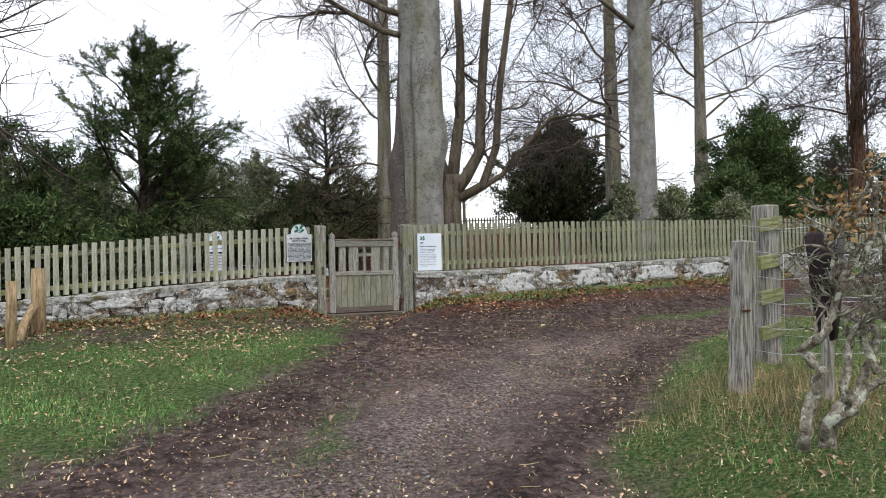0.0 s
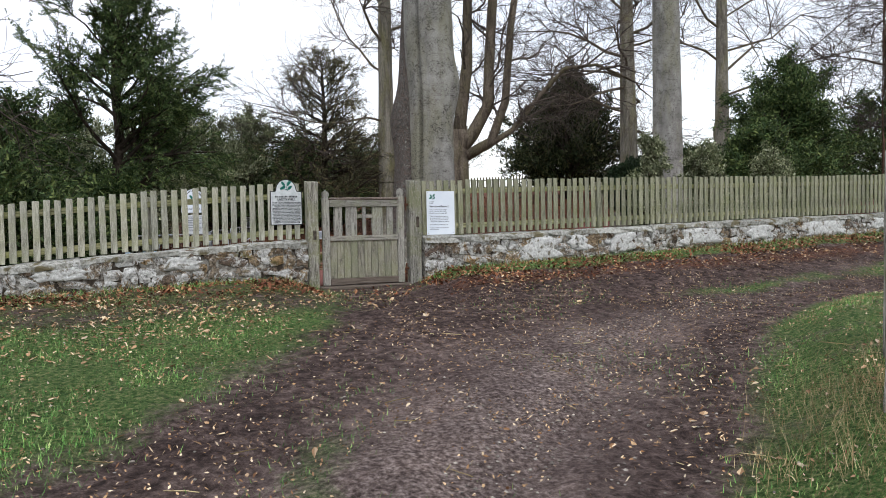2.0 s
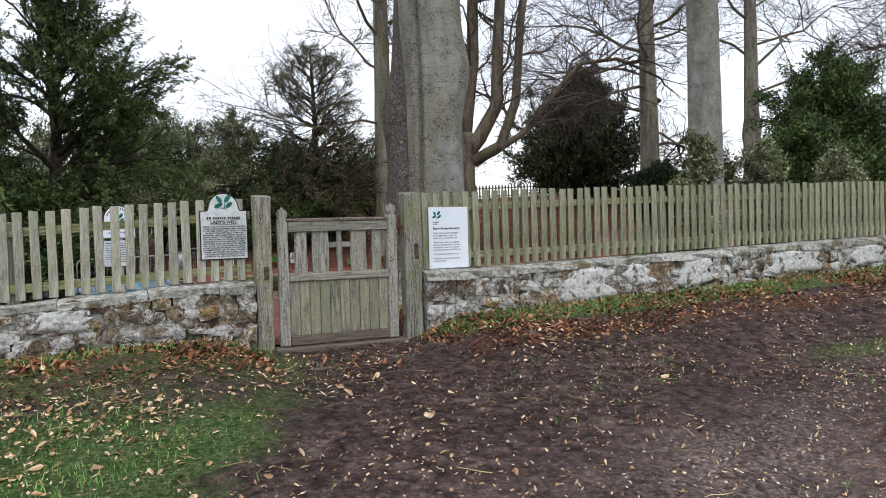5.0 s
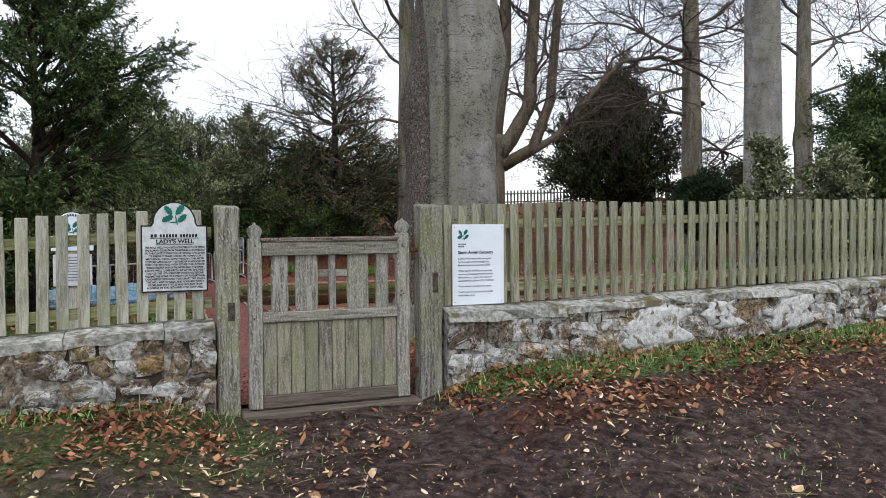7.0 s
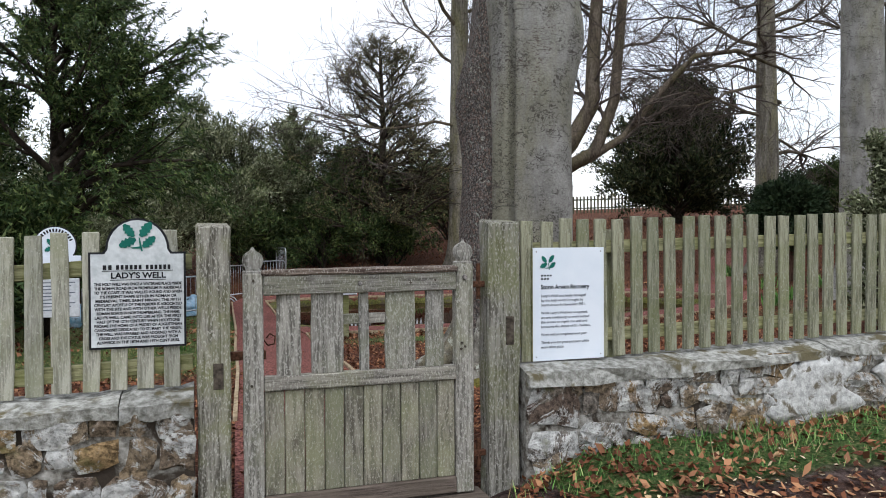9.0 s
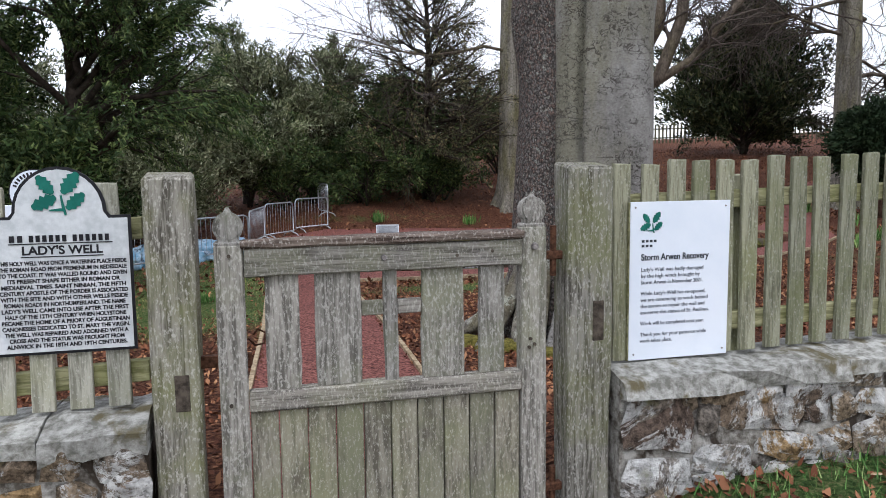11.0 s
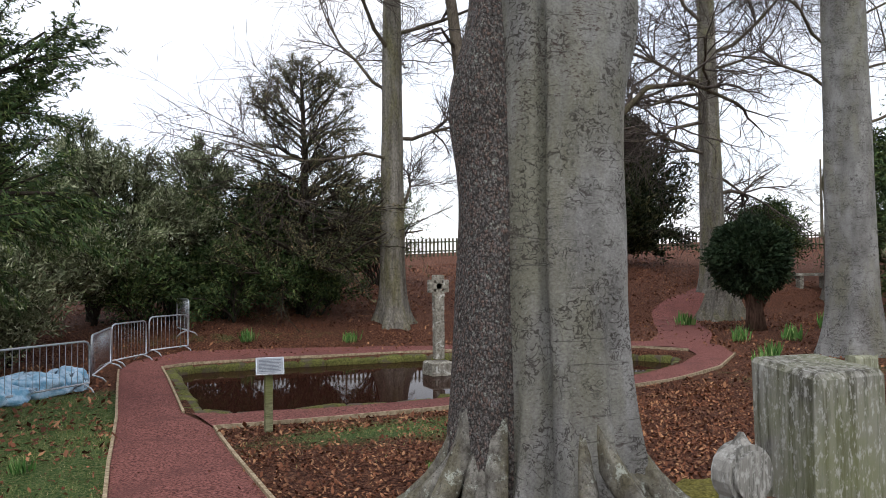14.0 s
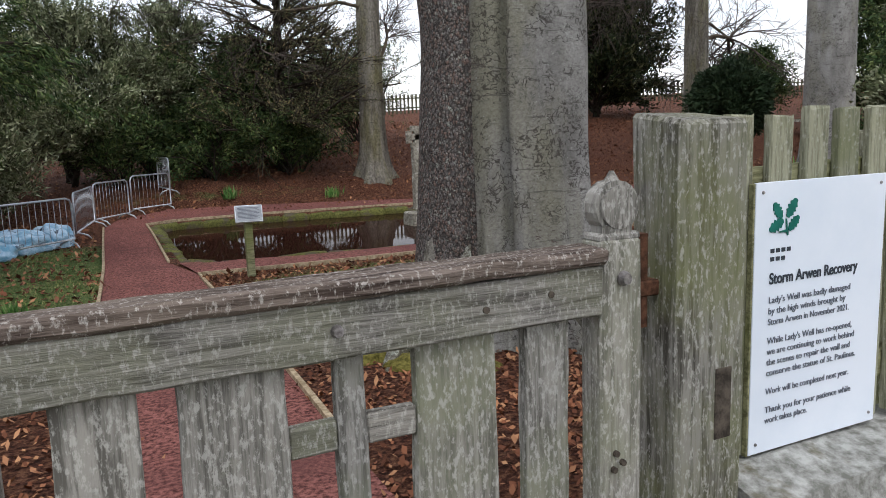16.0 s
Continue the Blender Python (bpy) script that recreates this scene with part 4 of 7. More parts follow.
def lay_wall(wall_ob, x0, x1, seed):
    rnd = random.Random(seed)
    for course in range(4):
        x = x0 + rnd.uniform(0.0, 0.05)
        while x < x1 - 0.06:
            w = min(rnd.choice((rnd.uniform(0.07, 0.16), rnd.uniform(0.14, 0.38))) * (1.0 if x < 13 else 1.6), x1 - x)
            xc = x + w / 2
            zb, zt = float(base_z(xc)) - 0.08, cap_z(xc) - 0.05
            h = (zt - zb) / 4
            two = rnd.random() < 0.25 and course in (0, 2)
            zc = zb + h * (course + (1.0 if two else 0.5)) + rnd.uniform(-0.025, 0.025)
            ob = new("stone", STONES[rnd.randrange(14)])
            ob.parent = wall_ob
            ob.matrix_basis = pose(xc, FENCE_Y - 0.125, zc, 0, rnd.uniform(-12, 12), 0) @ Matrix.Diagonal((w * 1.0 * rnd.choice((1, -1)), 0.066, h * (1.9 if two else 1.0) * rnd.uniform(0.75, 1.15), 1))
            x += w + rnd.uniform(0.0, 0.03)
    x = x0
    while x < x1 - 0.05:
        w = min(rnd.uniform(0.5, 1.1), x1 - x)
        xc = x + w / 2
        ob = new("coping_piece", COPINGS[rnd.randrange(6)])
        ob.parent = wall_ob
        slope = math.degrees(math.atan2(cap_z(x + w) - cap_z(x), w))
        ob.matrix_basis = pose(xc, FENCE_Y + 0.03, cap_z(xc) - 0.048, rnd.uniform(-3, 3), -slope, 0) @ Matrix.Diagonal((w * 1.0, 0.39, rnd.uniform(0.065, 0.10), 1))
        x += w + 0.004


def plaster_patch(wall_ob, x0, x1, low, seed):
    """A ragged sheet of old lime render still clinging to the front of the rubble."""
    rnd = random.Random(seed)
    nx, nz = 14, 8
    o = Vector((seed * 3.7, 0, 0))
    verts, faces = [], []
    for front in (1, 0):
        for j in range(nz + 1):
            for i in range(nx + 1):
                u, v = i / nx, j / nz
                x = x0 + (x1 - x0) * u
                zt = cap_z(x) - 0.085
                zb = float(base_z(x)) + low + 0.05 * noise.noise(Vector((x * 6, seed, 1)))
                x += 0.09 * noise.noise(Vector((seed, v * 3.1, 2 * u))) * (1 if 0.2 < u < 0.8 else 2.2)
                rim = min(u, 1 - u) < 0.01 or min(v, 1 - v) < 0.01
                y = FENCE_Y - 0.128 - (0.034 if not rim else 0.018) * front + 0.010 * noise.noise(Vector((x * 5, v * 4, seed))) * front
                verts.append((x, y, zb + (zt - zb) * v + 0.02 * noise.noise(Vector((x * 9, v * 5, seed)))))
    n = (nx + 1) * (nz + 1)
    at = lambda i, j, k: k * n + j * (nx + 1) + i
    for j in range(nz):
        for i in range(nx):
            faces.append((at(i, j, 0), at(i + 1, j, 0), at(i + 1, j + 1, 0), at(i, j + 1, 0)))
            faces.append((at(i, j, 1), at(i, j + 1, 1), at(i + 1, j + 1, 1), at(i + 1, j, 1)))
    for i in range(nx):
        faces += [(at(i, 0, 0), at(i, 0, 1), at(i + 1, 0, 1), at(i + 1, 0, 0)), (at(i, nz, 0), at(i + 1, nz, 0), at(i + 1, nz, 1), at(i, nz, 1))]
    for j in range(nz):
        faces += [(at(0, j, 0), at(0, j + 1, 0), at(0, j + 1, 1), at(0, j, 1)), (at(nx, j, 0), at(nx, j, 1), at(nx, j + 1, 1), at(nx, j + 1, 0))]
    ob = new("render_patch", mesh_from("render_patch", verts, faces, M_LIMEWASH, True))
    ob.parent = wall_ob
    return ob


wall_left = wall("wall_left", -20, 2.84)
wall_right = wall("wall_right", 4.44, 24)


def picket_mesh(seed, wood):
    rnd = random.Random(seed)
    bm = box(-0.034, 0.034, -0.011, 0.011, 0, 1, 0.003, cuts=4)
    for v in bm.verts:
        v.co.x += rnd.uniform(-0.0025, 0.0025)
        if v.co.z > 0.9:
            v.co.z += rnd.uniform(-0.006, 0.006)
    return from_bm("picket", bm, wood)


PICKETS = [picket_mesh(k, M_FENCE) for k in range(8)]
GREY_PICKETS = [picket_mesh(k, M_FENCE_GREY) for k in range(8)]


def fence(name, x0, x1, label, meshes, wood):
    f = thing(name, (x0 + x1) / 2, FENCE_Y, cap_z((x0 + x1) / 2), label, "fence", kind="structure")
    inv = f.matrix_world.inverted()
    rnd = random.Random(int(x0 * 10))
    for lo in (0.16, 0.80):
        pts_n = max(2, int((x1 - x0) / 2))
        for i in range(pts_n):
            a, b = x0 + (x1 - x0) * i / pts_n, x0 + (x1 - x0) * (i + 1) / pts_n
            za, zb = (cap_z(a) * (1 - lo) + top_z(a) * lo), (cap_z(b) * (1 - lo) + top_z(b) * lo)
            bm = box(a, b - 0.003, FENCE_Y + 0.013, FENCE_Y + 0.053, -0.035, 0.035, 0.003)
            for v in bm.verts:
                v.co.z += za + (zb - za) * (v.co.x - a) / (b - a)
            ob = part("rail", bm, M_FIELDRAIL, f)
            ob.matrix_basis = inv.copy()
    x = x0 + 0.045
    while x < x1:
        zb, zt = cap_z(x) + 0.012, top_z(x) + rnd.uniform(-0.008, 0.008)
        ob = new("picket", meshes[rnd.randrange(8)])
        ob.parent = f
        ob.matrix_basis = inv @ pose(x, FENCE_Y, zb, 0, rnd.uniform(-0.9, 0.9), 0) @ Matrix.Diagonal((1, 1, zt - zb, 1))
        x += 0.112 + rnd.uniform(-0.004, 0.004)
    # posts behind the rails
    x = x0 + 0.6
    while x < x1:
        bm = box(x - 0.045, x + 0.045, FENCE_Y + 0.056, FENCE_Y + 0.146, float(base_z(x)), top_z(x) - 0.06, 0.006)
        ob = part("post", bm, wood, f)
        ob.matrix_basis = inv.copy()
        x += 2.4
    return f


fence_left = fence("picket_fence", -14, 2.84, "weathered grey-green picket fence on the low wall", GREY_PICKETS, M_FENCE_GREY)
fence_right = fence("picket_fence", 4.46, 24, "long weathered green picket fence on the low wall", PICKETS, M_FENCE)


# ---- gate posts and gate ----
def gate_post(x0, x1, top, slot_x, slot_z, tall, label, seed):
    y0, y1 = 10.945, 11.085
    xc = (x0 + x1) / 2
    g = thing("gate_post", xc, (y0 + y1) / 2, 0.62, label, "post", "gate posts")
    bm = box(x0, x1, y0, y1, 0.45, top, 0.009, cuts=8)
    rnd = random.Random(seed)
    for v in bm.verts:
        n = noise.noise_vector(Vector((v.co.x * 8, v.co.y * 8, v.co.z * 4 + seed)))
        v.co += Vector((n.x * 0.007, n.y * 0.007, 0))
        if v.co.z > top - 0.02:
            v.co.z += (v.co.y - y0) * 0.12 - 0.006 + n.z * 0.006
    inv = g.matrix_world.inverted()
    ob = part("shaft", bm, M_POST, g)
    ob.matrix_basis = inv.copy()
    # no slot is cut: a nearly flush dark block paints the shade inside it
    bm = box(slot_x - 0.024, slot_x + 0.024, y0 - 0.002, y0 + 0.02, slot_z - tall / 2, slot_z + tall / 2, 0.004)
    ob = part("mortise", bm, M_HOLE_SHADE, g, "dark block painted as the shade inside an old latch slot")
    ob.matrix_basis = inv.copy()
    return g


gate_post(2.855, 3.0, 2.035, 2.945, 1.355, 0.12, "thick lichen-covered oak gate post beside the plaque", 3)
gate_post(4.245, 4.415, 2.055, 4.36, 1.50, 0.15, "thick lichen-covered oak gate post beside the white notice", 8)


def build_gate():
    g = thing("wooden_gate", 3.61, 10.98, 0.70, "weathered closed oak gate with small cross openings", "gate")
    inv = g.matrix_world.inverted()

    def add(name, bm, m, label=""):
        ob = part(name, bm, m, g, label)
        ob.matrix_basis = inv.copy()
        return ob
    y0, y1 = 10.955, 11.02
    for k, (a, b, top) in enumerate(((3.055, 3.145, 1.815), (4.075, 4.168, 1.845))):
        bm = box(a, b, y0, y1, 0.70, top, 0.006, 0.003, k, cuts=6)
        stile = add("stile", bm, M_GATE)
        xc = (a + b) / 2
        knob = cyl(xc, top + 0.055, y0 + 0.006, y1 - 0.006, 0.047, 0.047, 18, "y")
        bmesh.ops.bevel(knob, geom=[e for e in knob.edges if abs(e.calc_face_angle(0)) > 1], offset=0.008, segments=2, affect="EDGES")
        neck = join(box(xc - 0.033, xc + 0.033, y0 + 0.008, y1 - 0.008, top - 0.01, top + 0.03, 0.008), box(xc - 0.045, xc + 0.045, y0 + 0.004, y1 - 0.004, top - 0.006, top + 0.010, 0.005), cyl(xc, (y0 + y1) / 2, top + 0.092, top + 0.118, 0.020, 0.004, 8))
        fin = add("finial", join(knob, neck), M_GATE, "round carved finial with a small cross")
        cr = join(box(xc - 0.005, xc + 0.005, y0 + 0.002, y0 + 0.01, top + 0.03, top + 0.085, 0.001), box(xc - 0.018, xc + 0.018, y0 + 0.002, y0 + 0.01, top + 0.058, top + 0.068, 0.001))
        ob = part("carved_cross", cr, M_GATE_DARK, fin)
        ob.matrix_basis = inv.copy()
    bm = box(3.146, 4.074, y0 - 0.006, y1 - 0.015, 1.712, 1.80, 0.004, 0.004, 11, cuts=14)
    add("top_rail", bm, M_GATE_RAIL)
    bm = box(3.135, 4.085, y0 - 0.014, y1 + 0.002, 1.802, 1.832, 0.007, 0.005, 12, cuts=14)
    for v in bm.verts:
        v.co.z += 0.006 * (v.co.x - 3.6)
    add("cap_rail", bm, M_GATE_CAP, "frayed lichen-spotted capping strip")
    bm = box(3.146, 4.074, y0 - 0.004, y1 - 0.012, 1.27, 1.338, 0.005, 0.003, 13, cuts=12)
    add("middle_rail", bm, M_GATE_RAIL)
    bm = box(3.146, 4.074, y0 - 0.004, y1 - 0.012, 0.705, 0.785, 0.005, 0.003, 14, cuts=12)
    add("bottom_rail", bm, M_GATE_DARK, "mud-stained bottom rail")
    for k, (a, b) in enumerate(((3.205, 3.315), (3.365, 3.515), (3.592, 3.638), (3.722, 3.868), (3.925, 4.015))):
        bm = box(a, b, y0 + 0.014, y1 - 0.022, 1.336, 1.715, 0.003, 0.004, 20 + k, cuts=7)
        add("upper_board", bm, M_GATE)
    for a, b in ((3.516, 3.591), (3.639, 3.721)):
        add("cross_bar", box(a, b, y0 + 0.018, y1 - 0.026, 1.562, 1.612, 0.003, 0.002, 31), M_GATE_RAIL)
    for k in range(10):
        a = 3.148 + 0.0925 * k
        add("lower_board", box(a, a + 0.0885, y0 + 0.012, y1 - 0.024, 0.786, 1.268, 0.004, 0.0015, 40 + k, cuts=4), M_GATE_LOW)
    for x, z, r in ((3.59, 1.757, 0.011), (4.12, 1.775, 0.014)):
        add("bolt", cyl(x, z, y0 - 0.016, y0 - 0.004, r, r * 0.7, 10, "y"), M_BOLT, "rusty bolt head")
    # nail holes are solid pegs, coloured dark as the shade within a hole
    for x, z in ((3.84, 1.755), (3.965, 1.765), (4.105, 1.45), (4.12, 1.43), (4.10, 1.42), (3.09, 1.30), (3.10, 1.78)):
        add("nail_hole", cyl(x, z, y0 - 0.0085, y0 + 0.004, 0.006, 0.006, 8, "y"), M_HOLE_SHADE)
    add("hinge", join(box(4.17, 4.25, 11.0, 11.03, 1.72, 1.75, 0.003), cyl(4.215, 11.015, 1.66, 1.84, 0.012)), M_IRON, "rusted iron hinge")
    add("hinge", join(box(4.17, 4.25, 11.0, 11.03, 0.86, 0.89, 0.003), cyl(4.215, 11.015, 0.80, 0.95, 0.012)), M_IRON, "rusted iron hinge")
    t = Tubes()
    t.add([(3.15, 11.03, 1.50), (3.17, 11.05, 1.47), (3.20, 11.05, 1.475), (3.205, 11.05, 1.51), (3.18, 11.05, 1.525), (3.165, 11.05, 1.505)], [0.004] * 6, 6)
    ob = new("latch_hook", t.mesh("latch_hook", M_IRON))
    ob.parent = g
    ob.matrix_basis = inv.copy()
    latch = box(2.98, 3.16, 11.022, 11.05, 1.41, 1.45, 0.003)
    add("latch_bar", latch, M_IRON, "rusty iron latch bar")
    return g


build_gate()
bm = box(3.0, 4.23, 10.86, 11.06, 0.60, 0.692, 0.01, 0.005, 5, cuts=8)
threshold = part("gate_threshold", bm, M_GATE_DARK, None)
tagged(threshold, "worn muddy timber threshold under the gate", "threshold")


# ---- trees ----
def grow(rnd, tubes, p, d, length, r, depth, kids, up=0.05, bend=0.25, segs=None, ratio=0.55, spread=0.9, droop=0.0, thick=1.0):
    """A branch of wandering points with side branches; finer levels go into the later tube lists."""
    n = 6 if depth < 2 else 4 if depth == 2 else 3
    pts, rad = [p.copy()], [r]
    d = d.normalized()
    for i in range(n):
        d = (d + Vector((rnd.gauss(0, bend), rnd.gauss(0, bend), rnd.gauss(0, bend * 0.7) + up - droop * (i / n)))).normalized()
        p = p + d * (length / n)
        pts.append(p.copy())
        rad.append(r * (1 - 0.8 * (i + 1) / n) + 0.0022 * thick)
    level = min(depth, len(tubes) - 1)
    if tubes[level] is not None:
        tubes[level].add(pts, rad, 7 if depth == 0 else 5 if depth == 1 else 3, cap=False)
    if segs is not None and depth >= 1:
        segs.extend((pts[i], pts[i + 1], depth) for i in range(n))
    if depth < len(kids):
        for k in range(kids[depth]):
            i = rnd.randint(1, n - 1) if depth else rnd.randint(2, n - 1)
            axis = (pts[i + 1] - pts[i]).normalized()
            side = axis.orthogonal().normalized()
            side.rotate(Matrix.Rotation(rnd.uniform(0, 6.28), 3, axis))
            nd = axis + side * rnd.uniform(0.5, 1.2) * spread + Vector((0, 0, up * 2))
            grow(rnd, tubes, pts[i], nd, length * ratio * rnd.uniform(0.6, 1.15), rad[i] * rnd.uniform(0.45, 0.7), depth + 1, kids, up, bend, segs, ratio, spread, droop, thick)


def trunk_mesh(name, base, height, r, material, lean=(0, 0), flare=1.7, seed=0, seg=24, roots=6, top=0.45, bulges=(), flutes=0.06, ribs=0.012, creases=(), swell=0.0):
    """A fluted, flared trunk from below ground up. creases: bearing, twist, depth, width and the heights between which they run."""
    rows = 44 if seg < 90 else 150
    verts, faces = [], []
    x0, y0, z0 = base
    rnd = random.Random(seed)
    ph = rnd.uniform(0, 6.28)
    for i in range(rows + 1):
        t = i / rows
        h = height * (t ** 1.5)
        f = 1 + (flare - 1) * math.exp(-max(0, h - 0.12) / (0.50 * r / 0.45))
        rr = r * (1 - (1 - top) * (h / height))
        cx, cy = x0 + lean[0] * h, y0 + lean[1] * h
        for k in range(seg):
            a = 2 * math.pi * k / seg
            ridge = 0.5 + 0.5 * math.cos(roots * a + ph + 0.5 * math.sin(h))
            w = 1 + (f - 1) * (0.45 + 0.9 * ridge ** 2) + flutes * math.cos(4 * a + ph) + ribs * (math.cos(9 * a + 2 * ph + 0.35 * h) + 0.6 * math.cos(14 * a + ph - 0.2 * h)) + 0.035 * noise.noise(Vector((math.cos(a) * 2, math.sin(a) * 2, h * 1.1 + seed)))
            for ba, bh, bs, bw in bulges:
                da = (a - ba + math.pi) % (2 * math.pi) - math.pi
                w += bs * math.exp(-(da / bw) ** 2 - ((h - bh) / (bw * 1.1)) ** 2)
            w += swell * min(1, max(0, (h - 2.4) / 2.2))
            for ca, twist, deep, wide, lo, hi in creases:
                da = (a - ca - twist * h - 0.03 * math.sin(2.3 * h) + math.pi) % (2 * math.pi) - math.pi
                w -= deep * math.exp(-(da / wide) ** 2) * min(1, max(0, (h - lo) / 0.5)) * min(1, max(0, (hi - h) / 0.8))
            verts.append((cx + math.cos(a) * rr * w, cy + math.sin(a) * rr * w, z0 - 0.25 + h))
    for i in range(rows):
        for k in range(seg):
            k2 = (k + 1) % seg
            faces.append((i * seg + k, i * seg + k2, (i + 1) * seg + k2, (i + 1) * seg + k))
    faces.append(tuple(rows * seg + k for k in range(seg)))
    return mesh_from(name, verts, faces, material, True)


def child_mesh(parent, name, me, label=""):
    ob = new(name, me)
    ob.parent = parent
    ob.matrix_basis = parent.matrix_world.inverted()
    return tagged(ob, label)


def stuff(ob):
    return tagged(ob, kind="stuff")


def beech(x, y, height, r, label, seed, limbs, material=M_BEECH_FAR, lean=(0, 0), kids=(9, 8, 5), flare=1.6, droop=0.06, bulges=(), limb_mat=None, top=0.45, thick=1.5, limb_r=(0.15, 0.25)):
    """limbs: (height on the trunk, bearing in degrees, rise, length)."""
    z = land_at(x, y)
    tree = thing("beech_tree", x, y, z, label, "tree", "bare beech trees")
    child_mesh(tree, "trunk", trunk_mesh("trunk", (x, y, z), height, r, material, lean, flare, seed, top=top, bulges=bulges))
    rnd = random.Random(seed)
    tubes = [Tubes(), Tubes(), Tubes(), Tubes()]
    for h, bear, rise, ln in limbs:
        tubes[0] = Tubes()
        b = radians(bear)
        p = Vector((x + lean[0] * h, y + lean[1] * h, z + h - 0.25))
        d = Vector((math.sin(b), math.cos(b), rise))
        rr = r * (1 - (1 - top) * (h / height))
        grow(rnd, tubes, p, d, ln, rr * rnd.uniform(*limb_r), 0, kids, 0.04, 0.30, None, 0.60, 0.95, droop, thick)
        child_mesh(tree, "limb", tubes[0].mesh("limb", limb_mat or M_LIMB))
    stuff(child_mesh(tree, "branchwork", tubes[1].mesh("branchwork", M_TWIG)))
    both = Tubes()
    for t in tubes[2:]:
        both.f += [tuple(i + both.n for i in f) for f in t.f]
        both.v += t.v
        both.n += t.n
    stuff(child_mesh(tree, "twigwork", both.mesh("twigwork", M_TWIG), "fine bare twigs"))
    return tree


def ring_limbs(seed, lo, hi, n, rise=(0.2, 0.9), ln=(3.5, 6.0)):
    rnd = random.Random(seed)
    return [(rnd.uniform(lo, hi), 360 * k / n + rnd.uniform(-25, 25), rnd.uniform(*rise), rnd.uniform(*ln)) for k in range(n)]


# the great double-stemmed beech inside the gate
BX, BY = 6.05, 14.32
bz = land_at(BX, BY)
great = thing("great_beech_tree", BX, BY, bz, "huge old beech with carved grey bark and twin fused stems", "tree")
child_mesh(great, "trunk", trunk_mesh("trunk", (BX, BY, bz), 13, 0.435, M_GREAT, (-0.008, 0.004), 1.66, 5, 200, 11, 0.80, bulges=((-0.5, 3.6, 0.30, 0.42), (-2.0, 6.2, 0.14, 0.3), (-1.4, 5.0, 0.10, 0.25), (-2.6, 2.0, 0.07, 0.5), (-1.9, 4.9, 0.10, 0.2), (-1.2, 2.2, 0.06, 0.4)), flutes=0.04, ribs=0.012,
                                        creases=((-2.40, 0.0, 0.20, 0.060, 0.1, 6.0), (-2.03, 0.01, 0.07, 0.07, 0.0, 1.7), (-2.05, -0.01, 0.06, 0.06, 2.4, 5.0), (-1.45, 0.02, 0.07, 0.10, 0.0, 2.2), (-2.40, 0.0, 0.10, 0.22, 0.0, 7.0), (-1.72, 0.015, 0.05, 0.12, 0.0, 4.0)), swell=0.14))
child_mesh(great, "side_stem", trunk_mesh("side_stem", (5.55, 14.50, bz), 5.6, 0.295, M_SCALY, (0.05, 0.0), 1.62, 9, 72, 7, 0.7, bulges=((2.9, 3.0, 0.50, 0.42), (3.6, 3.2, 0.35, 0.4), (4.2, 1.2, 0.08, 0.3), (4.6, 2.1, 0.08, 0.25)), flutes=0.05), "scarred dark flaking side stem")
rnd = random.Random(77)
gt = [Tubes(), Tubes(), Tubes(), Tubes()]
for h, bear, rise, ln in ((5.5, -72, 0.06, 5.2), (5.9, -95, 0.10, 5.0), (6.4, -50, 0.25, 5.0), (9.0, 60, 0.5, 5), (9.5, 150, 0.4, 5), (10.5, -150, 0.3, 5), (11, 20, 0.8, 5), (6.9, 100, 0.3, 4.0)):
    b = radians(bear)
    gt[0] = Tubes()
    grow(rnd, gt, Vector((BX, BY, bz + h)), Vector((math.sin(b), math.cos(b), rise)), ln, 0.075, 0, (7, 6, 5), 0.02, 0.34, None, 0.55, 0.9, 0.16, 1.0)
    child_mesh(great, "limb", gt[0].mesh("limb", M_LIMB))
stuff(child_mesh(great, "branchwork", gt[1].mesh("branchwork", M_TWIG)))
stuff(child_mesh(great, "twigwork", gt[2].mesh("twigwork", M_TWIG)))
stuff(child_mesh(great, "twig_spray", gt[3].mesh("twig_spray", M_TWIG)))
# buttress roots
rnd = random.Random(12)
for k in range(25):
    bear = -190 + 14.4 * k + rnd.uniform(-4, 4)
    b = radians(bear)
    west = -150 < bear < -60
    cx, cy = (5.62, 14.48) if west else (BX, BY)
    ln, w, start_r = rnd.uniform(0.55, 0.92), rnd.uniform(0.065, 0.10), rnd.uniform(0.17, 0.22) if west else rnd.uniform(0.30, 0.35)
    tall = rnd.uniform(0.55, 0.80)
    bend = rnd.uniform(-0.5, 0.5)
    pts, rad = [], []
    for i in range(12):
        s = i / 11
        dx, dy = math.sin(b + bend * s * s), math.cos(b + bend * s * s)
        rr = start_r + ln * (0.25 * s + 0.75 * s ** 1.8)
        px, py = cx + dx * rr, cy + dy * rr
        pts.append((px, py, land_at(px, py) + tall * (1 - s) ** 1.5 - 0.06 * s + rnd.uniform(-0.01, 0.01)))
        rad.append(w * (0.9 + 0.35 * math.sin(math.pi * s) - 0.62 * s) + 0.006)
    t = Tubes()
    t.add(pts, rad, 14, 0.4)
    child_mesh(great, "root", t.mesh("root", M_ROOT))
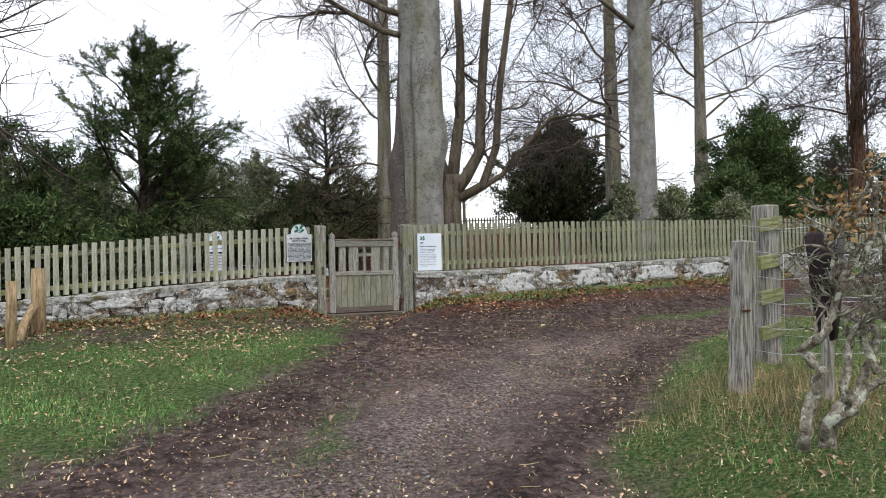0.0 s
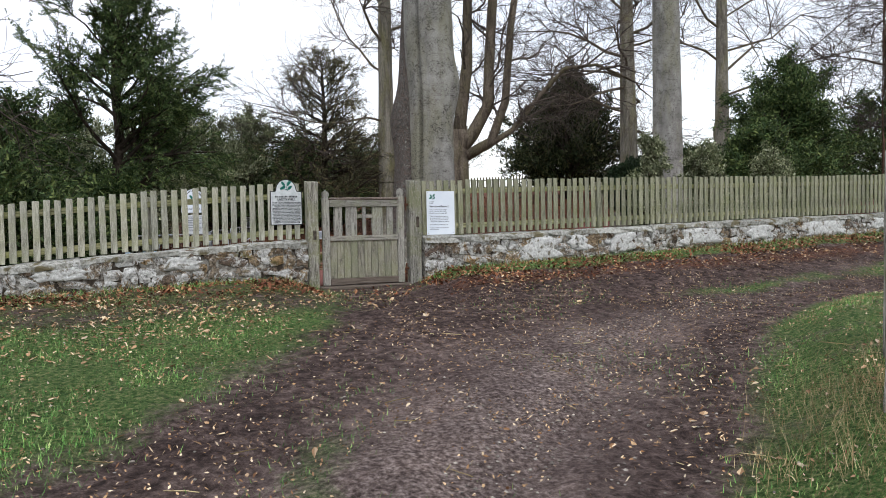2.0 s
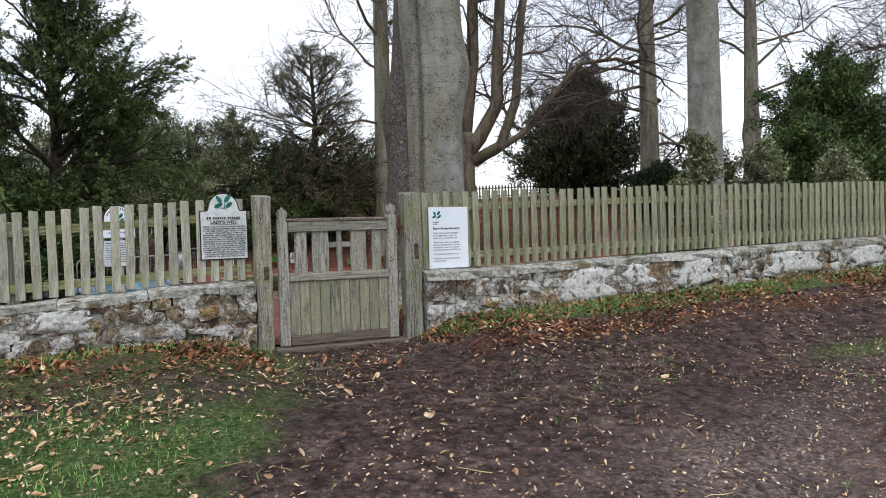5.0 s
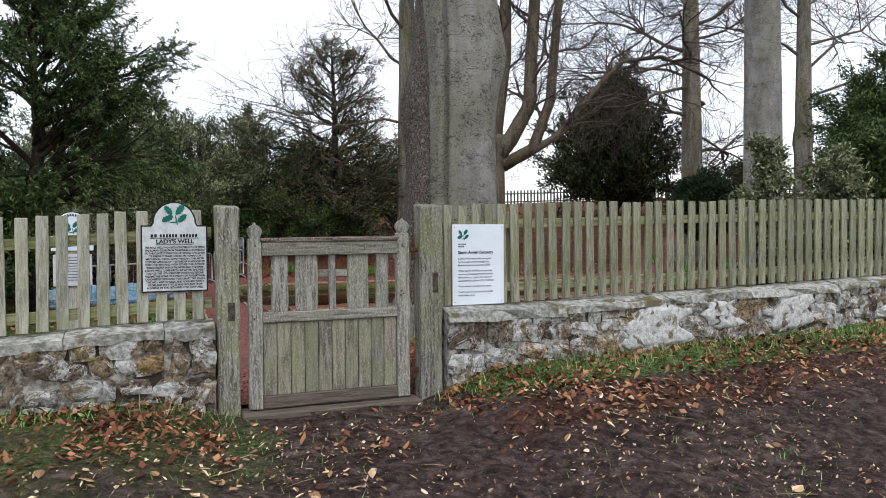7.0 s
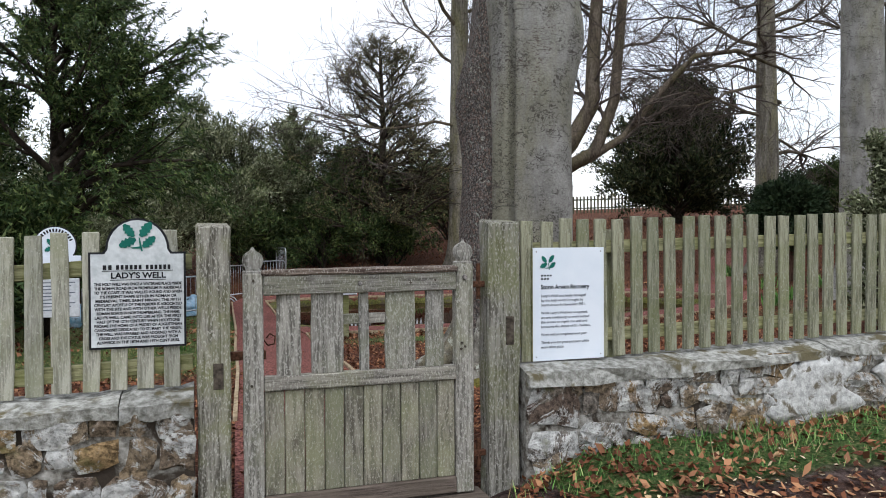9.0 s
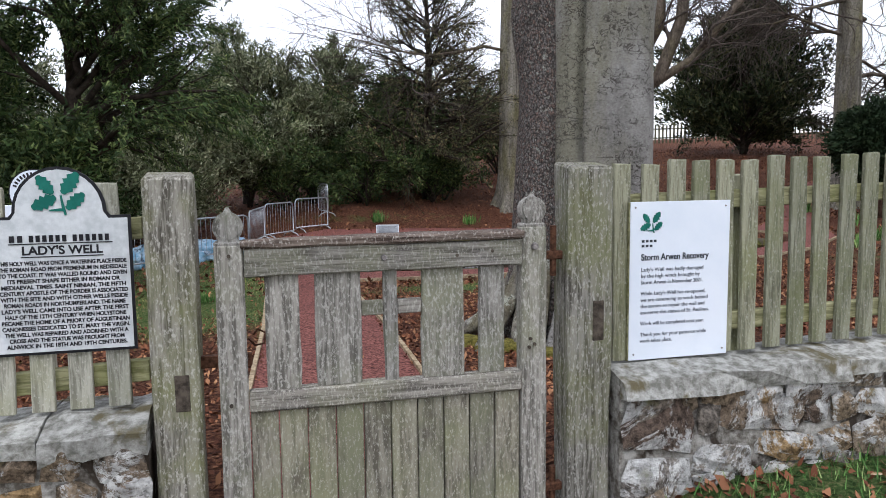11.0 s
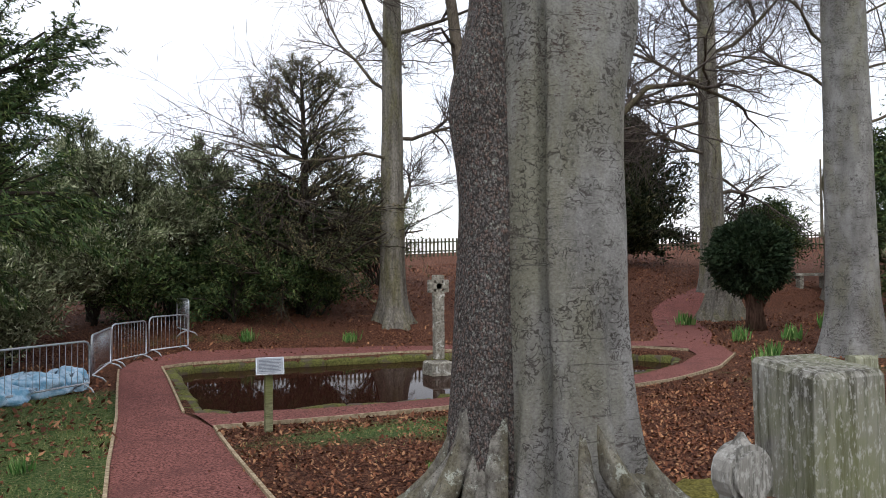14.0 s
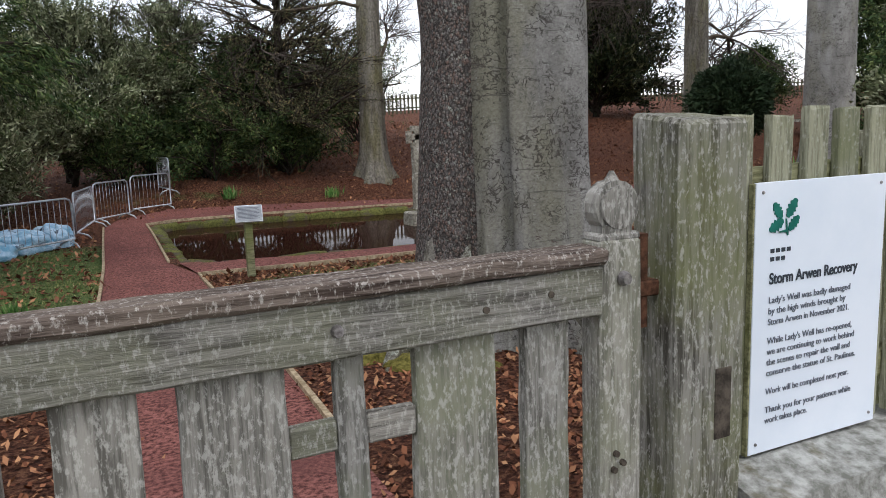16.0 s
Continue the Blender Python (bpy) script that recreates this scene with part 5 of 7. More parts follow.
for k, (mx, my, s) in enumerate(((5.05, 14.05, 0.2), (5.3, 13.75, 0.16), (6.95, 14.05, 0.3), (7.2, 14.3, 0.22), (4.85, 14.35, 0.18))):
    bm = bmesh.new()
    bmesh.ops.create_icosphere(bm, subdivisions=3, radius=1)
    for v in bm.verts:
        v.co *= 1 + 0.3 * noise.noise(v.co * 2 + Vector((k * 7, 0, 0)))
        v.co = Vector((mx + v.co.x * s, my + v.co.y * s * 0.8, land_at(mx, my) + v.co.z * s * 0.4))
    ob = part("moss_clump", bm, M_MOSSROOT, great, "yellow-green moss on the root", True)
    ob.matrix_basis = great.matrix_world.inverted()

beech(10.4, 28.8, 15, 0.34, "slender bare beech at the far side of the pond", 21, [(4.6, -80, 0.25, 5.0), (6.5, 40, 0.9, 5), (6.4, -50, 0.9, 5), (7.5, -120, 0.6, 5), (8, 90, 0.5, 5), (9, -70, 0.6, 5), (5.2, 80, 0.05, 3.5), (10, 10, 0.8, 5), (3.2, 95, 0.1, 2.2)], M_BEECH_FAR, (0.004, 0), flare=1.9)
beech(22.4, 29.3, 16, 0.42, "tall bare beech on the litter slope", 33, [(3.6, 70, 0.15, 5.0), (5.0, -70, 0.35, 5.0), (5.8, 60, 0.35, 6), (7, -110, 0.5, 6), (7.5, -40, 0.7, 6), (8.5, 100, 0.4, 6), (9.5, -80, 0.6, 6), (10, 30, 0.8, 6), (11, 150, 0.5, 6), (6.5, -85, 0.3, 6), (8, 85, 0.5, 6), (4.3, 88, 0.0, 3.5), (6.2, -100, 0.1, 6), (7.2, -60, 0.2, 6)], M_BEECH_FAR, (-0.012, 0.0), kids=(9, 7, 5), thick=1.5, droop=0.1)
beech(16.2, 19.6, 15, 0.46, "stout knotted beech trunk on the slope", 41, [(9.0, 80, 0.6, 5), (8.5, -90, 0.7, 5), (10, 0, 0.8, 5), (10.5, 180, 0.6, 5), (11, -60, 0.6, 5)], M_GREAT, (-0.006, 0.004), flare=1.7, kids=(9, 7, 5), bulges=((-2.0, 3.3, 0.16, 0.16), (-2.2, 4.6, 0.14, 0.14), (-1.7, 5.6, 0.12, 0.13)), top=0.62)
beech(26.2, 27.5, 14, 0.40, "bare spreading beech behind the fence", 52, [(5.0, 105, 0.35, 9), (6.0, 120, 0.3, 11), (7.0, 95, 0.45, 10), (8.0, 115, 0.5, 11), (9.5, 110, 0.6, 10), (11, 120, 0.5, 11), (7.5, -70, 0.6, 6), (9, -100, 0.5, 6), (12, 100, 0.7, 10), (11, 20, 0.9, 6)], M_BEECH_FAR, kids=(9, 7, 5), thick=1.5, droop=0.14, bulges=((-1.2, 4.6, 0.35, 0.3), (2.0, 4.4, 0.3, 0.3)))
# multi-stemmed tree with swept limbs behind the great beech
EX, EY = 12.7, 27.2
ez = land_at(EX, EY)
multi = thing("multi_stemmed_tree", EX, EY, ez, "brown multi-stemmed tree with swept-up curving limbs", "tree")
child_mesh(multi, "trunk", trunk_mesh("trunk", (EX, EY, ez), 4.6, 0.42, M_LIMB, (0.0, 0.0), 1.5, 61, 20, 6, 0.8))
rnd = random.Random(61)
mt = [Tubes(), Tubes(), Tubes(), Tubes()]
for pts, r0, r1 in (([(0, 0, 2.6), (0.35, -0.15, 3.1), (0.75, -0.3, 3.9), (0.8, -0.3, 5.2), (0.95, -0.35, 7.5), (1.2, -0.4, 10)], 0.20, 0.10),
                    ([(0, 0, 2.8), (0.1, -0.05, 3.8), (0.25, -0.1, 5.0), (0.3, -0.1, 7.0), (0.2, 0, 10)], 0.19, 0.10),
                    ([(0.1, 0, 2.4), (0.7, -0.3, 2.75), (1.3, -0.6, 3.2), (2.0, -0.9, 4.2), (2.6, -1.1, 4.9), (3.4, -1.4, 5.0), (4.2, -1.7, 4.6)], 0.10, 0.03),
                    ([(0.2, -0.1, 2.5), (0.8, -0.35, 2.9), (1.15, -0.5, 4.0), (1.3, -0.55, 6.0), (1.7, -0.7, 9)], 0.15, 0.08),
                    ([(-0.1, 0, 3.0), (-0.5, 0.2, 4.5), (-0.7, 0.3, 6.5), (-1.0, 0.4, 9)], 0.15, 0.08)):
    P = [Vector((EX + a * 1.45, EY + b * 1.45, ez + c * 1.35)) for a, b, c in pts]
    r0, r1 = r0 * 1.4, r1 * 1.4
    n = len(P)
    mt[0] = Tubes()
    mt[0].add(P, [r0 + (r1 - r0) * i / (n - 1) for i in range(n)], 9, 0.1)
    for i in range(2, n):
        for q in range(2):
            ax = (P[i] - P[i - 1]).normalized()
            d = Vector((rnd.uniform(-0.3, 1), rnd.uniform(-0.8, 0.8), rnd.uniform(-0.2, 0.7))) + ax * 0.5
            grow(rnd, mt, P[i - 1].lerp(P[i], rnd.random()), d, rnd.uniform(1.6, 3.6), 0.05, 1, (0, 6, 5), 0.02, 0.30, None, 0.55, 0.9, 0.15, 1.1)
    child_mesh(multi, "limb", mt[0].mesh("limb", M_LIMB))
stuff(child_mesh(multi, "branchwork", mt[1].mesh("branchwork", M_TWIG)))
stuff(child_mesh(multi, "twigwork", mt[2].mesh("twigwork", M_TWIG)))
stuff(child_mesh(multi, "twig_spray", mt[3].mesh("twig_spray", M_TWIG)))


# ---- evergreens ----
def scatter_leaves(segs, count, size, spread, seed, droop=0.3, flat=0.35):
    rng = np.random.RandomState(seed)
    a = np.array([s[0] for s in segs])
    b = np.array([s[1] for s in segs])
    w = np.linalg.norm(b - a, axis=1) * np.array([0.4 + 0.6 * s[2] for s in segs])
    pick = rng.choice(len(segs), count, p=w / w.sum())
    t = rng.rand(count, 1)
    axis = (b - a)[pick]
    axis /= np.linalg.norm(axis, axis=1, keepdims=True) + 1e-9
    c = a[pick] + (b - a)[pick] * t + rng.normal(0, spread, (count, 3))
    d = axis + rng.normal(0, 0.55, (count, 3)) + np.array([0, 0, -droop])
    d /= np.linalg.norm(d, axis=1, keepdims=True)
    s = np.cross(d, rng.normal(0, 1, (count, 3)))
    s /= np.linalg.norm(s, axis=1, keepdims=True) + 1e-9
    ln = size * rng.uniform(0.6, 1.4, (count, 1))
    return c, d * ln, s * ln * flat


def evergreen(name, x, y, height, spread, label, seed, leaves, size, material, trunks=1, kids=(7, 5), lift=0.25, first=0.12, group="evergreens", leaf_spread=0.07, cone=0.6, flat=0.35, droop=0.3, z=None, category="tree", limbs=26, one_side=None, bare_twigs=False, fan=0.8):
    z = land_at(x, y) if z is None else z
    tree = thing(name, x, y, z, label, category, group)
    rnd = random.Random(seed)
    tubes, segs = [Tubes(), Tubes(), Tubes(), Tubes() if bare_twigs else None], []
    for k in range(trunks):
        ox, oy = (rnd.uniform(-0.4, 0.4), rnd.uniform(-0.4, 0.4)) if trunks > 1 else (0, 0)
        top = Vector((x + ox * 3.5, y + oy * 3.5, z + height * (1 - 0.12 * k)))
        foot = Vector((x + ox, y + oy, z - 0.15))
        pts = [foot.lerp(top, i / 6) + Vector((rnd.gauss(0, 0.05), rnd.gauss(0, 0.05), 0)) * (i > 0) for i in range(7)]
        tubes[0].add(pts, [0.026 * height * (1 - 0.9 * i / 6) / trunks ** 0.5 + 0.01 for i in range(7)], 8)
        for j in range(limbs // trunks):
            t = first + (1 - first) * (j + rnd.random()) / (limbs // trunks)
            p = pts[0].lerp(pts[-1], t)
            reach = spread * ((1 - t) ** cone) * rnd.uniform(0.75, 1.15) + 0.15
            b = rnd.uniform(0, 6.28) if one_side is None or rnd.random() < 0.5 else radians(one_side + rnd.uniform(-50, 50))
            grow(rnd, tubes, p, Vector((math.sin(b), math.cos(b), lift + 0.9 * t * t)), reach, 0.02 * height * (1 - t) * 0.6 + 0.012, 1, (0,) + tuple(kids), 0.03, 0.16, segs, 0.5, fan, 0.1)
    child_mesh(tree, "trunk", tubes[0].mesh("trunk", M_DARKTWIG))
    stuff(child_mesh(tree, "branchwork", tubes[1].mesh("branchwork", M_DARKTWIG)))
    if tubes[2].n:
        stuff(child_mesh(tree, "twigwork", tubes[2].mesh("twigwork", M_DARKTWIG)))
    if bare_twigs:
        stuff(child_mesh(tree, "twig_spray", tubes[3].mesh("twig_spray", M_DARKTWIG)))
    c, d, s = scatter_leaves(segs, leaves, size, leaf_spread, seed, droop, flat)
    stuff(child_mesh(tree, "foliage", slivers("foliage", c, d, s, material), "dense needled foliage"))
    return tree


evergreen("yew_tree", 0.75, 20.1, 6.2, 3.0, "large dark spreading yew behind the fence", 3, 100000, 0.042, M_YEW, 1, (10, 7), 0.42, 0.27, limbs=46, one_side=80, cone=0.5, flat=0.24, leaf_spread=0.02, droop=0.55, fan=0.7)
evergreen("yew_tree", -3.6, 18.5, 3.4, 3.2, "dark spreading yew beside the larger yew", 4, 90000, 0.046, M_YEW, 2, (9, 7), 0.25, 0.06, limbs=40, flat=0.26, leaf_spread=0.05, droop=0.5)
evergreen("conifer_tree", 8.3, 30.2, 6.8, 3.4, "thin see-through conifer with bare lower twigs", 5, 48000, 0.042, M_CONIFER, 1, (8, 6), 0.10, 0.10, limbs=70, cone=0.55, flat=0.25, leaf_spread=0.035, bare_twigs=True)
evergreen("holly_bush", 24.8, 37.9, 6.4, 4.2, "dark cone-shaped evergreen behind the fence", 6, 90000, 0.10, M_DARKBUSH, 1, (9, 7), 0.75, 0.02, limbs=70, cone=0.62, leaf_spread=0.10, flat=0.4, droop=-0.5)
for k, (x, y, h, sp, n, m) in enumerate(((-4.2, 23.5, 4.0, 2.8, 40000, M_YEW), (-1.6, 25.8, 3.3, 2.3, 40000, M_LAUREL), (0.8, 28.2, 3.7, 2.2, 45000, M_LAUREL), (3.0, 29.8, 4.5, 2.2, 45000, M_LAUREL), (5.3, 31.0, 4.4, 2.1, 45000, M_LAUREL), (-1.6, 20.8, 4.0, 2.2, 60000, M_YEW), (6.8, 32.0, 2.8, 2.6, 30000, M_YEW), (9.0, 33.0, 2.4, 2.8, 30000, M_YEW), (12.5, 35.5, 2.2, 3.2, 24000, M_YEW), (0.9, 25.6, 2.0, 1.5, 20000, M_LAUREL), (-1.2, 17.0, 1.6, 1.7, 26000, M_YEW), (4.4, 29.2, 1.6, 1.6, 20000, M_YEW), (6.3, 29.6, 1.3, 1.5, 20000, M_YEW), (8.3, 29.9, 1.2, 1.5, 20000, M_YEW), (1.6, 27.2, 1.6, 1.5, 22000, M_LAUREL), (-0.6, 22.9, 2.0, 1.6, 32000, M_YEW), (-0.6, 19.2, 2.0, 1.3, 30000, M_YEW))):
    evergreen("evergreen_shrub", x, y, h, sp, ("olive-green" if m is M_LAUREL else "dark green") + " evergreen shrub at the edge of the hollow", 80 + k, n, 0.055, m, 3, (7, 6), 1.1, 0.03, "shrubs", 0.08, 0.4, 0.32, -0.2 if m is M_LAUREL else 0.2, category="shrub", limbs=45)
for k, (x, y, h, sp, n) in enumerate(((23.4, 22.2, 5.4, 2.6, 44000), (32, 28, 5.2, 3.4, 34000), (36, 26, 5.2, 3.8, 36000), (26.0, 22.6, 6.2, 3.0, 50000), (28.5, 33.0, 2.3, 2.2, 20000), (21.0, 20.0, 3.2, 1.9, 30000))):
    evergreen("evergreen_shrub", x, y, h, sp, "dark yew shrub behind the long fence", 95 + k, n, 0.065, M_YEW, 2, (7, 6), 0.6, 0.03, "shrubs", 0.12, 0.45, 0.4, 0.05, category="shrub", limbs=40)

for k, (x, y, h, sp, n) in enumerate(((12.0, 15.5, 2.6, 0.42, 16000), (13.7, 15.5, 2.3, 0.6, 18000), (15.6, 15.2, 2.0, 0.8, 18000))):
    evergreen("ivy_bush", x, y, h, sp, "upright olive-green ivy bush close behind the long fence", 120 + k, n, 0.036, M_LAUREL, 1, (6, 4), 0.9, 0.05, "ivy bushes", 0.05, 0.25, 0.45, 0.1, category="shrub", limbs=34)


# ---- signs ----
def lettering(parent, name, body, x, y, z, width=None, size=0.02, material=M_INK, align="LEFT", label="", bold=0.0):
    """Flat raised lettering in the built-in font on a board facing -y; x is the left end, or the middle."""
    cu = bpy.data.curves.new(name, "FONT")
    cu.body, cu.size, cu.extrude, cu.align_x = body, size, 0.0006, align
    cu.offset = size * bold
    tmp = new("tmp_text", cu)
    bpy.context.view_layer.update()
    me = bpy.data.meshes.new_from_object(tmp.evaluated_get(bpy.context.evaluated_depsgraph_get()))
    w = tmp.dimensions.x
    bpy.data.objects.remove(tmp)
    me.materials.clear()
    me.materials.append(material)
    ob = new(name, me)
    ob.parent = parent
    k = width / w if width and w else 1.0
    ob.matrix_basis = parent.matrix_world.inverted() @ pose(x, y, z, 90, 0, 0) @ Matrix.Diagonal((k, 1, 1, 1))
    return tagged(ob, label)


def lobed_leaf(cx, cz, ang, ln):
    """Outline of an oak leaf in the x-z plane."""
    pts = []
    n = 28
    for i in range(n):
        t = i / n
        a = 2 * math.pi * t
        u = math.cos(a) * 0.5
        w = math.sin(a) * (0.25 + 0.065 * math.cos(u * 26))
        c, s = math.cos(ang), math.sin(ang)
        pts.append((cx + (u * c - w * s) * ln, cz + (u * s + w * c) * ln))
    return pts


def flat_shape(outlines, y, depth):
    """Extruded flat outlines, facing -y."""
    bm = bmesh.new()
    for pts in outlines:
        front = [bm.verts.new((px, y, pz)) for px, pz in pts]
        back = [bm.verts.new((px, y + depth, pz)) for px, pz in pts]
        bm.faces.new(front)
        bm.faces.new(list(reversed(back)))
        for i in range(len(pts)):
            j = (i + 1) % len(pts)
            bm.faces.new((front[i], back[i], back[j], front[j]))
    return bm


def put(parent, name, bm, material, label="", smooth=False):
    ob = part(name, bm, material, parent, label, smooth)
    ob.matrix_basis = parent.matrix_world.inverted()
    return ob


def domed(x0, x1, z0, shoulder, apex, inset=0.0):
    """Outline of a plaque with square shoulders and a domed head."""
    xc, hw = (x0 + x1) / 2, (x1 - x0) / 2 - inset
    r = hw * 0.66
    pts = [(xc - hw, z0 + inset), (xc + hw, z0 + inset), (xc + hw, shoulder - inset), (xc + r * 1.08, shoulder - inset)]
    rise = apex - inset - shoulder
    for i in range(15):
        a = math.pi * i / 14
        pts.append((xc + r * math.cos(a) * (1.0 if inset == 0 else 0.97), shoulder + 0.012 + (rise - 0.012) * math.sin(a)))
    pts += [(xc - r * 1.08, shoulder - inset), (xc - hw, shoulder - inset)]
    return pts


def emblem(parent, cx, cz, s, y):
    for k, (dx, dz, ang, ln) in enumerate(((-0.30, 0.30, 2.2, 0.55), (0.26, 0.34, 0.95, 0.62), (-0.34, -0.12, 0.45, 0.60), (0.36, -0.10, 0.75, 0.55))):
        put(parent, "emblem_leaf", flat_shape([lobed_leaf(cx + dx * s, cz + dz * s, ang, ln * s)], y, 0.002), M_GREEN)
    stem = flat_shape([[(cx - 0.25 * s, cz - 0.30 * s), (cx - 0.21 * s, cz - 0.33 * s), (cx + 0.08 * s, cz - 0.34 * s), (cx + 0.10 * s, cz - 0.44 * s), (cx + 0.15 * s, cz - 0.42 * s), (cx + 0.12 * s, cz - 0.25 * s), (cx + 0.06 * s, cz + 0.05 * s), (cx + 0.02 * s, cz + 0.05 * s), (cx + 0.05 * s, cz - 0.26 * s)]], y, 0.0018)
    put(parent, "emblem_stem", stem, M_GREEN)


plaque = thing("information_plaque", 2.61, 11.03, 1.49, "domed grey metal plaque with black raised lettering", "sign")
PY = 11.028
put(plaque, "plate", flat_shape([domed(2.41, 2.81, 1.49, 1.915, 2.065)], PY, 0.008), M_BLACK, "black raised border")
put(plaque, "field", flat_shape([domed(2.41, 2.81, 1.49, 1.915, 2.065, 0.009)], PY - 0.003, 0.006), M_PLAQUE, "pale grey painted field")
emblem(plaque, 2.612, 1.972, 0.125, PY - 0.006)
for a, b in ((2.468, 2.512), (2.522, 2.632), (2.643, 2.752)):
    n = max(2, int((b - a) / 0.018))
    for k in range(n):
        xa = a + (b - a) * k / n
        put(plaque, "letter_bar", box(xa, xa + (b - a) / n * 0.62, PY - 0.006, PY - 0.003, 1.838, 1.858, 0), M_BLACK)
put(plaque, "rule", box(2.465, 2.755, PY - 0.005, PY - 0.003, 1.831, 1.834, 0), M_BLACK)
lettering(plaque, "place_name", "LADY'S WELL", 2.612, PY - 0.004, 1.800, 0.225, 0.036, M_BLACK, "CENTER", bold=0.03)
put(plaque, "rule", box(2.497, 2.727, PY - 0.005, PY - 0.003, 1.791, 1.794, 0), M_BLACK)
PLAQUE_TEXT = ("THIS HOLY WELL WAS ONCE A WATERING PLACE BESIDE|THE ROMAN ROAD FROM BREMENIUM IN REDESDALE|TO THE COAST. IT WAS WALLED ROUND AND GIVEN|ITS PRESENT SHAPE EITHER IN ROMAN OR|MEDIAEVAL TIMES. SAINT NINIAN, THE FIFTH|CENTURY APOSTLE OF THE BORDER IS ASSOCIATED|WITH THE SITE AND WITH OTHER WELLS BESIDE|"
               "ROMAN ROADS IN NORTHUMBERLAND. THE NAME|LADY'S WELL CAME INTO USE AFTER THE FIRST|HALF OF THE 12TH CENTURY WHEN HOLYSTONE|BECAME THE HOME OF A PRIORY OF AUGUSTINIAN|CANONESSES DEDICATED TO ST. MARY THE VIRGIN.|THE WELL WAS REPAIRED AND ADORNED WITH A|CROSS AND THE STATUE WAS BROUGHT FROM|ALNWICK IN THE 18TH AND 19TH CENTURIES.").split("|")
for k, line in enumerate(PLAQUE_TEXT):
    lettering(plaque, "text_line", line, 2.612, PY - 0.004, 1.768 - 0.0182 * k, 0.36 * min(1.0, len(line) / 43 + 0.04), 0.0172, M_BLACK, "CENTER", bold=0.035)

notice = thing("white_notice", 4.735, 11.02, 1.32, "white printed notice board screwed to the pickets", "sign")
NY = 11.024
put(notice, "board", box(4.525, 4.945, NY, NY + 0.006, 1.32, 1.916, 0.001), M_WHITE)
put(notice, "board_edge", box(4.519, 4.5245, NY + 0.001, NY + 0.014, 1.318, 1.914, 0.001), M_FIELDRAIL)
emblem(notice, 4.612, 1.832, 0.075, NY - 0.0025)
for z, n in ((1.765, 4), (1.747, 3)):
    for k in range(n):
        put(notice, "letter_bar", box(4.572 + k * 0.0165, 4.572 + k * 0.0165 + 0.011, NY - 0.0015, NY - 0.0003, z, z + 0.009, 0), M_HEAD)
lettering(notice, "heading", "Storm Arwen Recovery", 4.570, NY - 0.0015, 1.698, 0.285, 0.034, M_HEAD, bold=0.02)
for z, line, w in ((1.656, "Lady's Well was badly damaged", 0.262), (1.632, "by the high winds brought by", 0.248), (1.608, "Storm Arwen in November 2021.", 0.262), (1.566, "While Lady's Well has re-opened,", 0.275), (1.542, "we are continuing to work behind", 0.285), (1.518, "the scenes to repair the wall and", 0.272), (1.494, "conserve the statue of St. Paulinus.", 0.292), (1.452, "Work will be completed next year.", 0.272), (1.410, "Thank you for your patience while", 0.282), (1.386, "work takes place.", 0.135)):
    lettering(notice, "text_line", line, 4.570, NY - 0.0015, z, w, 0.0205, M_INK)
for x, z in ((4.545, 1.895), (4.925, 1.895), (4.545, 1.342), (4.925, 1.342)):
    put(notice, "screw", cyl(x, z, NY - 0.003, NY, 0.004, 0.003, 8, "y"), M_BOLT)

rear = thing("round_topped_sign", 1.79, 14.0, land_at(1.79, 14.0), "round-topped white sign on a post behind the fence", "sign")
SY = 13.99
disc = [(1.79 + 0.155 * math.cos(2 * math.pi * i / 32), 1.925 + 0.155 * math.sin(2 * math.pi * i / 32)) for i in range(32)]
put(rear, "head_rim", flat_shape([disc], SY, 0.012), M_BLACK, "thin dark rim")
put(rear, "head", flat_shape([[(1.79 + (px - 1.79) * 0.95, 1.925 + (pz - 1.925) * 0.95) for px, pz in disc]], SY - 0.004, 0.006), M_WHITE)
put(rear, "name_panel", box(1.605, 1.975, SY - 0.008, SY + 0.01, 1.70, 1.845, 0.004), M_WHITE)
put(rear, "text_panel", box(1.62, 1.96, SY - 0.006, SY + 0.012, 1.36, 1.665, 0.004), M_PLAQUE)
for k in range(14):
    b = math.pi * (0.12 + 0.76 * k / 13)
    ob = put(rear, "letter_bar", box(-0.006, 0.006, SY - 0.007, SY - 0.004, -0.012, 0.012, 0), M_BLACK)
    ob.matrix_basis = rear.matrix_world.inverted() @ pose(1.79 + 0.122 * math.cos(b), 0, 1.925 + 0.122 * math.sin(b), 0, 90 - math.degrees(b), 0)
emblem(rear, 1.79, 1.915, 0.12, SY - 0.007)
lettering(rear, "place_name", "LADY'S WELL", 1.79, SY - 0.009, 1.745, 0.25, 0.04, M_BLACK, "CENTER")
for k in range(9):
    put(rear, "letter_bar", box(1.65, 1.93 - 0.03 * (k % 3), SY - 0.0075, SY - 0.006, 1.63 - 0.027 * k, 1.638 - 0.027 * k, 0), M_INK)
put(rear, "sign_post", box(1.745, 1.835, SY + 0.013, SY + 0.10, land_at(1.79, 14.0) - 0.2, 2.03, 0.008), M_FENCE_GREY)

lz = land_at(4.95, 18.5)
lectern = thing("lectern_sign", 4.95, 18.5, lz, "small slanted notice on a green timber post", "sign")
put(lectern, "post", box(4.90, 4.985, 18.46, 18.545, lz - 0.1, lz + 0.72, 0.006), M_FIELDRAIL, "greenish timber post")
ob = put(lectern, "panel", box(-0.155, 0.155, -0.105, 0.105, -0.012, 0.012, 0.006), M_STEEL, "grey metal frame")
